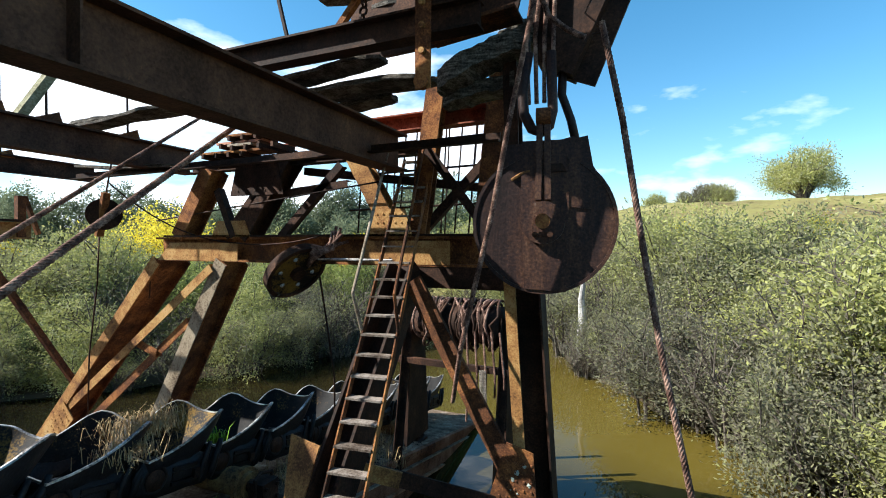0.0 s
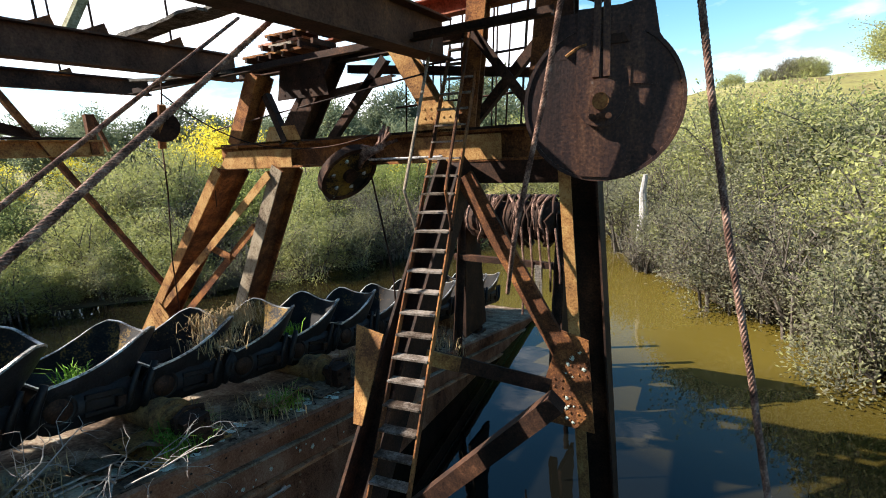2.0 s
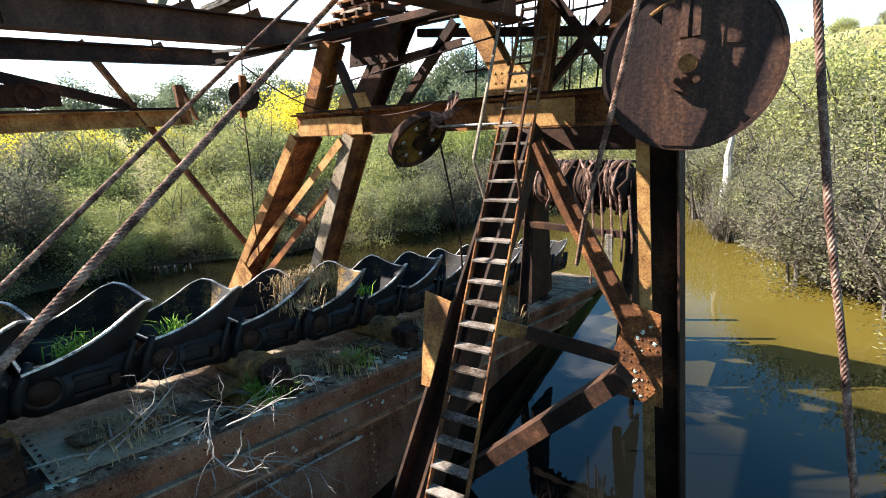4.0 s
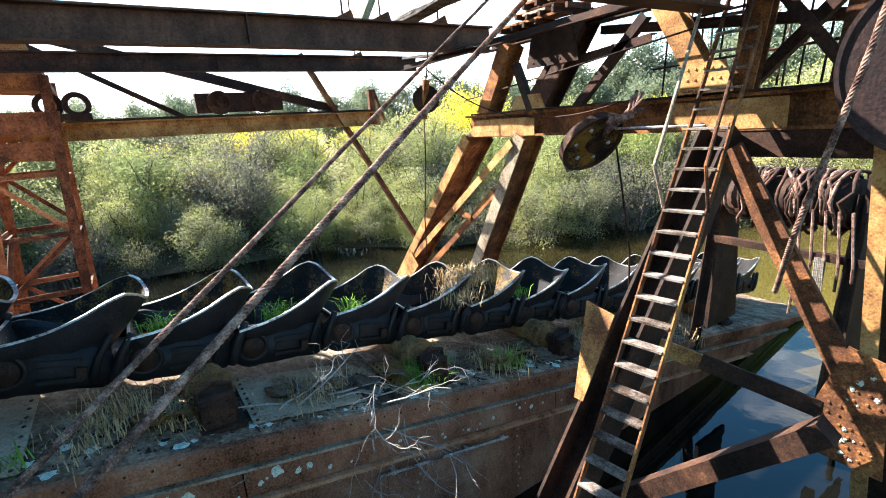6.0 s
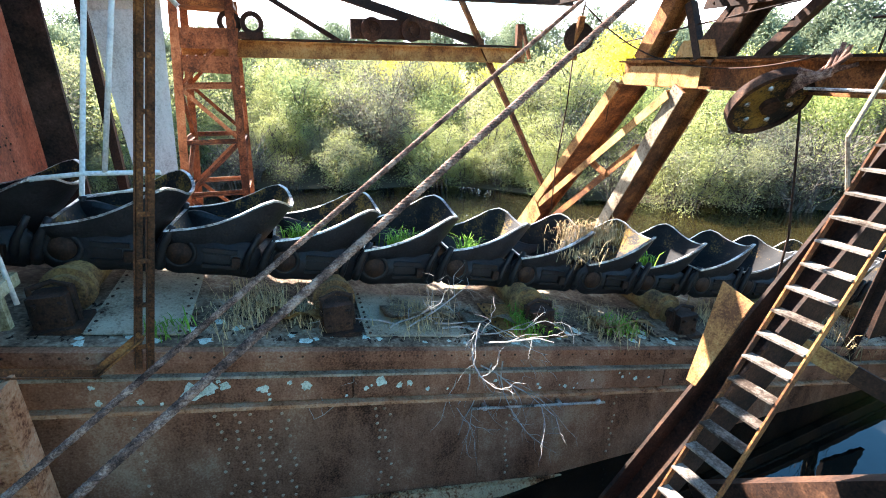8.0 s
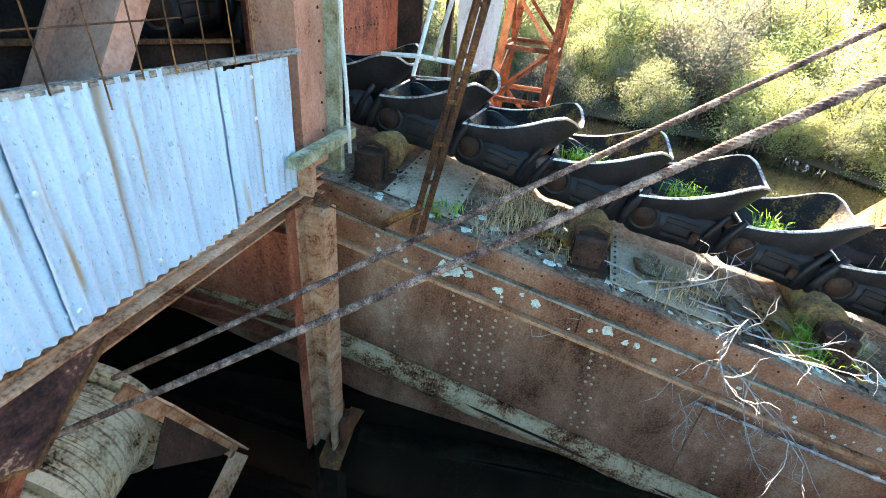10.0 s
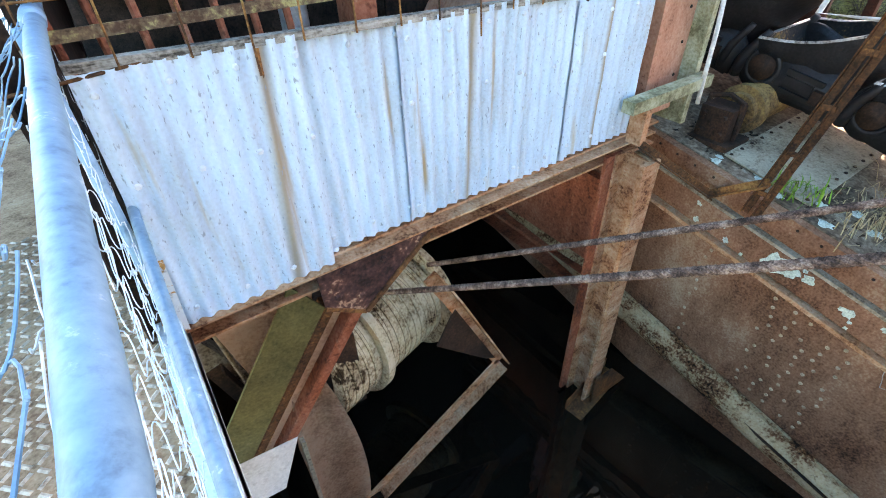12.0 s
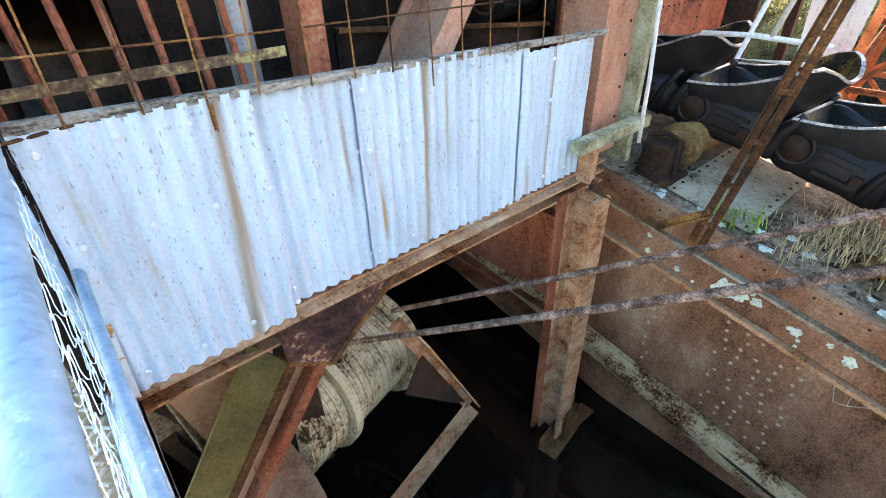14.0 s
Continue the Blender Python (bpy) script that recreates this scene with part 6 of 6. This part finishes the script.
part("rim", disc(bmesh.new(), IW, IN, 0.39, 0.10, 44, 0.34), RUST_DARK, idl)
part("hub", disc(bmesh.new(), IW + IN * 0.05, IN, 0.09, 0.07, 20), RUST_DARK, idl)
iu = IN.cross(Vector((0, 0, 1))).normalized()
iv = iu.cross(IN)
for k in range(6):
    a = 1.05 * k
    part("bolt", studs(bmesh.new(), [IW + IN * 0.025 + (iu * math.cos(a) + iv * math.sin(a)) * 0.23], IN, 0.030), RIM, idl)
part("cleat", bar(rect(0.12, 0.03), Vector((-4.16, 4.78, 4.66)) , Vector((-4.05, 4.80, 4.46)), (0, 1, 0)), WOOD, idl)
bm = bmesh.new()
for k in range(7):
    a = k * 0.9
    tube(bm, [(-3.30 + 0.10 * math.cos(a), 4.95 + 0.03 * k, 5.22 + 0.10 * math.sin(a)), (-3.38 + 0.08 * math.sin(k), 4.92, 5.05), (-3.55, 4.86, 4.92 + 0.03 * k), (-3.62, 4.86, 4.84)], 0.022, 6)
part("rope_lashing", bm, ROPE, idl, "knotted rope lashing", True)
part("stay_rod", tube(bmesh.new(), [(-3.5, 4.9, 4.93), (-2.5, 4.9, 4.93)], 0.014, 6), RIM, idl)
sp = thing("small_pulley", (-6.31, 4.2, 5.5), "small dark wooden-cheeked pulley hanging on a cable", "pulley")
part("cheek", disc(bmesh.new(), (-6.31, 4.2, 5.48), (0.85, -0.5, 0), 0.20, 0.07, 28), RUST_DARK, sp)
part("strap", bar(rect(0.05, 0.09), (-6.24, 4.18, 5.75), (-6.38, 4.18, 5.2), (0, 1, 0)), RUST, sp)


# the upper run of the chain, lying behind the red column
copy_thing(first, pose(-3.45, -3.55, 4.62, 4, 0, 82))
copy_thing(first, pose(-4.45, -3.45, 4.48, 4, 0, 82))
part("lower_beam", bar(channel(0.2, 0.26), (-3.75, -6.5, 1.35), (-3.75, -1.9, 1.30)), RED, house, "red-brown fender beam")
part("fender_plate", box(bmesh.new(), -3.80, -3.70, -6.5, -1.9, 1.60, 2.6), RED, house)
# ---------------------------------------------------------------- head of the gantry: girders, timbers, hangers
head = thing("head_girder", (-1.5, 4.0, 6.4), "dark plated head girder over the hanging block", "girder")
part("girder_plate", slab(bmesh.new(), [(-1.62, 3.9, 6.86), (-0.85, 3.9, 6.95), (-0.60, 3.9, 7.9), (-1.62, 3.9, 7.9)], (0, 0.03, 0)), RUST_DARK, head)
part("girder_plate", slab(bmesh.new(), [(-0.72, 3.95, 6.55), (-0.44, 3.95, 6.40), (-0.12, 3.95, 7.1), (-0.10, 3.95, 7.9), (-0.80, 3.95, 7.9)], (0, 0.25, 0)), RUST_DARK, head, "raking dark boom plate")
part("girder_flange", bar(rect(0.3, 0.03), (-1.62, 3.95, 6.85), (-0.85, 3.95, 6.94)), RUST, head)
part("boom_edge", bar(rect(0.34, 0.03), (-0.44, 4.07, 6.39), (-0.05, 4.07, 7.35), (0, 1, 0)), RUST_DARK, head)
part("side_hanger", bar(channel(0.12, 0.16), (-0.98, 4.2, 6.9), (-0.95, 4.2, 5.9), (0, 1, 0)), RUST_DARK, head)
cb = thing("transverse_beam", (-2.6, 3.75, 6.7), "dark rusty beam lying across the overhead beams", "steel beam")
part("web", bar(rect(0.016, 0.22), (-4.2, 3.75, 6.86), (-1.1, 3.75, 6.90)), RUST_DARK, cb)
for z in (6.76, 6.97):
    part("flange", bar(rect(0.16, 0.02), (-4.2, 3.75, z), (-1.1, 3.75, z + 0.03)), RUST_DARK, cb)
hb = thing("hanger_bar", (-1.6, 3.85, 6.3), "riveted flat hanger bar with bolts", "hanger")
part("bar", box(bmesh.new(), -1.60, -1.47, 3.62, 3.64, 6.33, 7.6), RUST, hb)
for z in (6.42, 6.62, 6.82, 7.0, 7.2):
    part("bolt", disc(bmesh.new(), (-1.535, 3.61, z), (0, 1, 0), 0.026, 0.04, 8), RUST_YEL, hb)
part("bar_foot", disc(bmesh.new(), (-1.535, 3.61, 6.38), (0, 1, 0), 0.06, 0.06, 16), RUST, hb)


def plank(x0, x1, y, z0, z1, w, t, label, seed, m=WOOD):
    """A split, warped old plank with ragged ends."""
    r = np.random.default_rng(seed)
    bm = bmesh.new()
    n = 16
    rings = []
    for i in range(n + 1):
        f = i / n
        c = Vector((x0 + (x1 - x0) * f, y + 0.03 * math.sin(f * 5 + seed), z0 + (z1 - z0) * f + 0.015 * math.sin(f * 7 + seed)))
        k = 0.45 + 0.55 * min(1, min(f, 1 - f) * 9 + r.uniform(0, 0.2))
        a, b = w / 2 * k * r.uniform(0.9, 1.1), t / 2 * r.uniform(0.8, 1.1)
        rings.append([bm.verts.new(c + Vector((0, u, v))) for u, v in ((-a, -b), (-a * 0.3, -b * 1.1), (a, -b), (a, b), (a * 0.2, b * 1.15), (-a * 0.5, b * 0.8), (-a, b))])
    for p, q in zip(rings, rings[1:]):
        for k in range(7):
            bm.faces.new((p[k], p[(k + 1) % 7], q[(k + 1) % 7], q[k]))
    bm.faces.new(rings[0][::-1])
    bm.faces.new(rings[-1])
    return solid("old_plank", bm, m, label, "plank", (x0, y, min(z0, z1)), "", "rotting planks overhead")


plank(-3.9, -2.15, 4.1, 6.72, 6.80, 0.30, 0.035, "broken weathered plank lying on the overhead beams", 1)
plank(-3.7, -1.75, 4.4, 6.66, 6.66, 0.30, 0.05, "dark rotting plank with splintered grain", 2)
plank(-3.4, -1.75, 4.15, 6.60, 6.62, 0.24, 0.05, "dark rotting plank with splintered grain", 3)
plank(-3.6, -2.3, 4.6, 6.58, 6.60, 0.26, 0.05, "dark rotting plank with splintered grain", 13)
plank(-1.55, -0.80, 4.05, 6.50, 6.78, 0.30, 0.17, "blackened splintered timber under the head girder", 4)
plank(-1.58, -0.85, 4.25, 6.40, 6.52, 0.28, 0.13, "blackened splintered timber under the head girder", 5)
plank(-1.60, -0.80, 4.45, 6.72, 6.96, 0.30, 0.20, "blackened splintered timber under the head girder", 14)
plank(-7.1, -4.55, 4.3, 6.70, 6.72, 0.28, 0.04, "long grey plank lying across the port beams", 6)
plank(-6.9, -4.9, 4.0, 6.52, 6.62, 0.24, 0.035, "grey plank fallen across the port beams", 7)
plank(-7.6, -5.3, 4.6, 6.22, 6.08, 0.16, 0.04, "splintered grey board hanging under the port beam", 8)
# added planks, not known to be there, that cast shade on the block
for k in range(8):
    plank(-2.9 + 0.12 * (k % 3), -0.4, 1.5 + 0.45 * k, 7.55, 7.58, 0.33, 0.05, "grey plank added above the block to shade it", 30 + k)
la = thing("long_angle", (-4.4, 4.6, 6.0), "long dark angle bar hung across under the beams", "angle bar")
part("angle", bar(angle(0.09, 0.09), (-7.64, 4.6, 6.08), (-1.18, 4.55, 6.12)), RUST_DARK, la)
for k, (x, y) in enumerate(((-6.05, 2.9), (-6.0, 3.4), (-6.0, 4.3), (-8.0, 3.9))):
    r = thing("guard_stanchion", (x, y, 6.4), "thin rusty stanchion standing on the overhead beam", "stanchion", "stanchions on the overhead beams")
    part("rod", tube(bmesh.new(), [(x, y, 6.44 if x > -7 else 6.28), (x - 0.02, y, 7.5)], 0.014, 6), RUST_DARK, r)
    part("foot", slab(bmesh.new(), [(x, y - 0.16, 6.45 if x > -7 else 6.28), (x, y + 0.16, 6.45 if x > -7 else 6.28), (x, y + 0.12, 6.58 if x > -7 else 6.4)], (0.012, 0, 0)), RUST, r)
rk = thing("raking_strut", (-6.0, 3.2, 6.4), "olive raking strut above the overhead beam", "strut")
part("bar", bar(angle(0.09, 0.09), (-6.0, 3.15, 6.45), (-5.8, 3.55, 7.3), (0, 1, 0)), OLIVE, rk)
for x0, x1, y, z, m in ((-5.4, -4.3, 5.0, 6.28, RUST), (-5.2, -4.4, 5.1, 6.42, PINKISH), (-5.0, -4.2, 5.05, 6.50, RUST), (-4.9, -4.5, 5.0, 6.36, GREYST)):
    o = thing("walk_grating", (x0, y, z), "pinkish timber and steel grating pieces at the gantry top", "grating", "platform pieces on the gantry")
    part("board", box(bmesh.new(), x0, x1, y - 0.15, y + 0.12, z, z + 0.03), m, o)
    for k in range(4):
        part("bearer", box(bmesh.new(), x0 + 0.1 + 0.22 * k, x0 + 0.14 + 0.22 * k, y - 0.2, y + 0.2, z - 0.06, z), RUST_DARK, o)
# upright rods of the platform rail behind the ladder, with its upper flight
for k in range(16):
    x = -3.4 + 0.13 * k
    o = thing("cage_rod", (x, 5.6, 5.2), "thin dark upright rod of the gantry cage", "rod", "gantry cage rods")
    part("rod", tube(bmesh.new(), [(x + 0.03 * math.sin(k), 5.6 + 0.2 * (k % 3), 5.25), (x + 0.10, 5.6 + 0.2 * (k % 3), 6.75)], 0.011, 5), RUST_DARK, o)
for z in (5.55, 6.0, 6.35):
    o = thing("cage_ring", (-3.4, 5.6, z), "thin dark horizontal bar of the gantry cage", "rod", "gantry cage rods")
    part("rod", tube(bmesh.new(), [(-3.5, 5.55, z), (-1.3, 5.55, z + 0.05)], 0.014, 5), RUST_DARK, o)
top = thing("upper_works", (-1.6, 4.6, 6.9), "dark tangle of plates and chain at the gantry top", "gantry head")
part("plate", slab(bmesh.new(), [(-2.9, 4.5, 7.0), (-1.7, 4.5, 7.05), (-1.5, 4.5, 8.2), (-2.6, 4.5, 8.2)], (0, 0.05, 0)), RUST_DARK, top)
part("stay", bar(rect(0.06, 0.06), (-2.95, 4.2, 7.0), (-2.4, 4.2, 7.6)), RUST, top)
part("stay", bar(rect(0.03, 0.03), (-3.15, 4.0, 7.0), (-3.4, 4.0, 7.9)), RUST_DARK, top)
for k in range(6):
    part("chain_link", disc(bmesh.new(), (-2.45 + 0.01 * k, 4.15, 7.05 + 0.07 * k), (1, 0, 0) if k % 2 else (0, 1, 0), 0.045, 0.018, 12, 0.028), RUST_DARK, top)

# ---------------------------------------------------------------- bow: rope-wound winch, stump
bow = thing("bow_winch", (-2.8, 8.0, 1.4), "old bow winch heaped with coiled wire rope", "winch")
part("drum", tube(bmesh.new(), [(-3.6, 8.0, 3.75), (-2.1, 8.0, 3.75)], 0.32, 24), RUST_DARK, bow, "", True)
rb = np.random.default_rng(5)
for k in range(30):
    x, dip, lean = -3.5 + 0.047 * k, rb.uniform(0.34, 0.52), rb.normal() * 0.10
    pts = [(x + lean * math.sin(a) + 0.03 * rb.normal(), 8.0 + 0.38 * math.sin(a), 3.80 + (0.37 if math.cos(a) > 0 else dip) * math.cos(a)) for a in (2 * math.pi * i / 16 for i in range(17))]
    part("rope_coil", tube(bmesh.new(), pts, 0.024, 6), RUST_DARK if k % 3 else ROPE, bow, "slack rope coil", True)
for x in (-3.75, -2.0):
    part("cheek", slab(bmesh.new(), [(x, 7.6, 1.6), (x, 8.5, 1.6), (x, 8.25, 4.15), (x, 7.8, 4.15)], (0.06, 0, 0)), RUST_DARK, bow)
    part("stand", bar(angle(0.12, 0.12), (x, 7.3, 1.2), (x, 7.8, 3.9)), RUST_DARK, bow)
part("cross_tie", bar(rect(0.1, 0.1), (-3.9, 7.7, 3.1), (-1.7, 7.7, 3.05)), RUST_DARK, bow)
for k in range(5):
    part("hanging_rope", tube(bmesh.new(), [(-2.6 + 0.14 * k, 7.6, 3.7), (-2.55 + 0.15 * k, 7.55, 3.0), (-2.6 + 0.16 * k, 7.6, 2.2 + 0.15 * k)], 0.018, 6), ROPE, bow)
for k in range(6):
    part("frayed_end", tube(bmesh.new(), [(-2.34 + 0.018 * k, 7.5, 3.1), (-2.33 + 0.02 * k, 7.48, 2.75 + 0.03 * (k % 3)), (-2.37 + 0.03 * k, 7.5, 2.35 + 0.06 * (k % 4))], 0.009, 5), TIMBERP, bow, "pale frayed rope end")
bmast = thing("bow_bitts", (-2.0, 9.5, 0.4), "rusty bow posts and rails over the water", "bollard")
for x, y in ((-2.3, 9.2), (-1.9, 9.6), (-2.6, 10.2)):
    part("post", tube(bmesh.new(), [(x, y, 0.2), (x + 0.03, y, 2.2)], 0.05, 8), RUST_DARK, bmast)
part("rail", tube(bmesh.new(), [(-2.7, 9.2, 1.6), (-1.6, 9.4, 1.55)], 0.03, 6), RUST_DARK, bmast)
stump = bmesh.new()
tube(stump, [(-2.0, 18.6, 0.3), (-2.05, 18.5, 1.4), (-2.0, 18.5, 2.4), (-2.05, 18.5, 3.1), (-1.98, 18.5, 3.75)], 0.22, 9, 0.08)
PALE = mat("bleached_dead_wood", [(0.3, (0.16, 0.15, 0.14)), (0.6, (0.45, 0.43, 0.40)), (0.8, (0.62, 0.60, 0.56))], 3, 0.9, 0, 0.8, 40, 0.3)
solid("dead_tree", stump, PALE, "bleached dead tree trunk standing at the water's edge", "dead tree", (-2.0, 18.6, 0.3))

# ---------------------------------------------------------------- weeds, twigs and lichen on the ladder


def tuft(name, at, n, height, spread_, material, label, category="grass", droop=0.3, seed=0, w=0.006):
    r = np.random.default_rng(seed)
    bm = bmesh.new()
    for _ in range(n):
        a, l = r.uniform(0, 6.283), height * r.uniform(0.5, 1.1)
        o = Vector(at) + Vector((r.normal() * spread_, r.normal() * spread_, 0))
        d = Vector((math.cos(a), math.sin(a), 0)) * l * r.uniform(0.2, 0.9)
        s = Vector((-math.sin(a), math.cos(a), 0)) * w
        q = [o, o + d * 0.35 + Vector((0, 0, l * 0.6)), o + d + Vector((0, 0, l * (0.85 - droop * r.uniform(0, 1.5))))]
        v = [bm.verts.new(p) for p in (q[0] - s, q[0] + s, q[1] + s * 0.8, q[1] - s * 0.8, q[2])]
        bm.faces.new((v[0], v[1], v[2], v[3]))
        bm.faces.new((v[3], v[2], v[4]))
    return solid(name, bm, material, label, category, at, "", "weeds on the dredge")


def bz(k, f=0.5):
    """A place inside the k-th bucket."""
    y = -2.61 + 0.90 * k + 0.90 * f
    return (-5.1, y, on(3.34, y))


LIME = mat("lime_green_weed", [(0.3, (0.12, 0.24, 0.02)), (0.6, (0.24, 0.42, 0.04)), (0.8, (0.36, 0.52, 0.08))], 8, 0.6, 0, 0, 60)
for k, f, n in ((3, 0.2, 60), (4, 0.35, 70), (5, 0.3, 40), (8, 0.1, 50)):
    x, y, z = bz(k, f)
    tuft("weed_tuft", (x + 0.10, y, z + 0.08), n + 40, 0.30, 0.08, LIME, "bright green weeds growing in a dredge bucket", seed=k)
for sd, (x, y, z, n, hh, sp_) in enumerate(((-4.2, -0.35, 2.9, 120, 0.28, 0.2), (-4.3, 1.3, 2.6, 200, 0.30, 0.2), (-4.2, 3.6, 2.2, 200, 0.30, 0.2), (-4.3, 5.6, 2.0, 260, 0.40, 0.25), (-4.2, 7.4, 2.0, 260, 0.40, 0.3), (-5.0, 3.75, 3.05, 420, 0.26, 0.16), (-4.75, 3.45, 2.95, 260, 0.24, 0.14), (-4.95, 4.0, 3.0, 60, 0.42, 0.10), (-4.55, -0.2, 2.92, 160, 0.34, 0.20), (-4.3, 0.2, 2.86, 120, 0.26, 0.15), (-4.45, 2.75, 2.38, 160, 0.35, 0.14))):
    tuft("dry_grass", (x, y, z if z > 2.9 and y > 3 else on(2.86, y)), n, hh, sp_, STRAW, "tangled dry straw-coloured grass on the dredge", "dry grass", 0.6, 20 + sd, 0.004)
for sd, (x, y, n, hh) in enumerate(((-4.25, 2.65, 220, 0.36), (-4.1, 2.5, 120, 0.28), (-4.15, 3.75, 130, 0.26), (-4.05, -0.9, 60, 0.2), (-4.2, 6.4, 160, 0.4))):
    tuft("grass_tuft", (x, y, on(2.86, y)), n, hh, 0.09, GRASS if sd != 2 else LIME, "fresh green grass tuft on the girder deck", seed=40 + sd)

tw = thing("dead_branches", (-3.85, 1.5, 2.6), "tangle of bare grey dead branches hanging over the girder edge", "dead branch")
rt = np.random.default_rng(3)


def twig(bm, p, d, length, r, depth):
    pts = [p]
    n = 5
    for i in range(n):
        d = (d + Vector(rt.normal(size=3) * 0.22) + Vector((0, 0, -0.05))).normalized()
        pts.append(pts[-1] + d * length / n)
    tube(bm, pts, r, 5, r * 0.35)
    if depth:
        for q in pts[1:]:
            if rt.uniform() < 0.75:
                dd = (d + Vector(rt.normal(size=3) * 0.7)).normalized()
                twig(bm, q, dd, length * rt.uniform(0.35, 0.6), r * 0.5, depth - 1)


for k in range(11):
    bm = bmesh.new()
    y = rt.uniform(0.7, 2.1)
    p = Vector((-4.05 + rt.normal() * 0.12, y, on(2.9, y)))
    if k < 6:
        d = Vector((0.55 + 0.3 * rt.normal(), rt.normal() * 0.5, -0.1 + 0.2 * rt.normal()))
    else:
        d = Vector((rt.normal() * 0.3, rt.normal(), 0.35))
    twig(bm, p, d.normalized(), rt.uniform(0.6, 0.95), 0.011, 2)
    tagged(part("branch", bm, TWIG, tw), kind="stuff")
for k in range(5):
    bm = bmesh.new()
    twig(bm, Vector((-3.80, 1.6 + 0.12 * k, on(2.6, 1.6))), Vector((0.1, rt.normal() * 0.3, -1)).normalized(), 0.9, 0.009, 2)
    tagged(part("branch", bm, TWIG, tw), kind="stuff")

rl2 = np.random.default_rng(11)


def patch(c, n, r, seed):
    """A thin crust with a ragged outline."""
    q = np.random.default_rng(seed)
    n = Vector(n).normalized()
    s = n.cross(Vector((0, 1, 0.1))).normalized()
    u = n.cross(s)
    bm = bmesh.new()
    k = 14
    ring = [bm.verts.new(Vector(c) + (s * math.cos(6.283 * i / k) + u * math.sin(6.283 * i / k)) * r * q.uniform(0.6, 1.15)) for i in range(k)]
    mid = bm.verts.new(Vector(c) + n * 0.006)
    for i in range(k):
        bm.faces.new((ring[i], ring[(i + 1) % k], mid))
    return bm


spots = [(GX0 + 0.064, -0.75, 2.58, 0.10), (GX0 + 0.064, -0.62, 2.54, 0.07), (GX0 + 0.064, -0.50, 2.50, 0.05), (GX0 + 0.064, -0.2, 2.50, 0.05), (GX0 + 0.064, 0.15, 2.42, 0.05), (GX0 + 0.064, 0.82, 2.25 + 0.13, 0.06), (GX0 + 0.064, 1.0, 2.40, 0.035), (GX0 + 0.064, 1.1, 2.43, 0.035)]
for _ in range(34):
    y = rl2.uniform(-1.6, 5)
    spots.append((GX0 + 0.064, y, on(rl2.uniform(2.33, 2.54), y), rl2.uniform(0.012, 0.03)))
for i, (x, y, z, r) in enumerate(spots):
    zz = z if i >= 8 else on(2.45, y) + 0.02 * (i % 3)
    part("lichen_patch", patch((x, y, zz), (1, 0, 0), r, i), LICHEN, girder, "pale lichen")
for i in range(70):
    y, x = rl2.uniform(-1.8, 6), rl2.uniform(-4.25, -3.86)
    part("lichen_patch", patch((x, y, on(2.863, y)), (0, 0.19, 1), rl2.uniform(0.02, 0.075), 100 + i), LICHEN, girder, "pale lichen")
for i, (x, z) in enumerate([(-1.2 + 0.33 * rl2.uniform(), 2.25 + 0.8 * rl2.uniform()) for _ in range(16)]):
    part("lichen_patch", patch((x, 4.655, z), (0, -1, 0), rl2.uniform(0.010, 0.026), 300 + i), LICHEN, stb, "pale lichen")

# rubble of rust flakes and soil along the deck
rd = np.random.default_rng(21)
bm = bmesh.new()
for _ in range(900):
    y, x = rd.uniform(-1.9, 9), rd.uniform(-4.6, -3.9)
    s = rd.uniform(0.008, 0.035)
    c = Vector((x, y, on(2.862, y)))
    v = [bm.verts.new(c + Vector((s * rd.normal(), s * rd.normal(), 0))) for _ in range(3)] + [bm.verts.new(c + Vector((s * 0.3 * rd.normal(), s * 0.3 * rd.normal(), s * rd.uniform(0.4, 1.0))))]
    for f in ((0, 1, 3), (1, 2, 3), (2, 0, 3)):
        bm.faces.new([v[k] for k in f])
bmesh.ops.recalc_face_normals(bm, faces=bm.faces)
solid("deck_rubble", bm, RUST_DARK, "loose rust flakes and soil on the girder deck", "rubble", (-4.2, 3, on(2.86, 3)), "stuff")
for k, (y, x, l, r) in enumerate(((0.95, -4.35, 0.75, 20), (1.75, -4.25, 0.6, -15), (3.4, -4.2, 0.8, 10), (-0.1, -4.25, 0.45, 70))):
    bm = bmesh.new()
    n = 8
    rows = [[bm.verts.new((x + (j - 2) * 0.09 + 0.01 * rd.normal(), y + l * i / n + 0.01 * rd.normal(), on(2.90, y + l * i / n) + 0.05 * math.sin(i * 0.8 + j) + 0.03 * j)) for j in range(5)] for i in range(n + 1)]
    for p, q in zip(rows, rows[1:]):
        for j in range(4):
            bm.faces.new((p[j], p[j + 1], q[j + 1], q[j]))
    bmesh.ops.solidify(bm, geom=bm.faces, thickness=0.012)
    solid("bent_plate", bm, GREYST if k < 2 else RUST_YEL, "bent pale steel plate lying under the buckets", "scrap plate", (x, y, on(2.88, y)), "", "scrap plates on the deck", True)
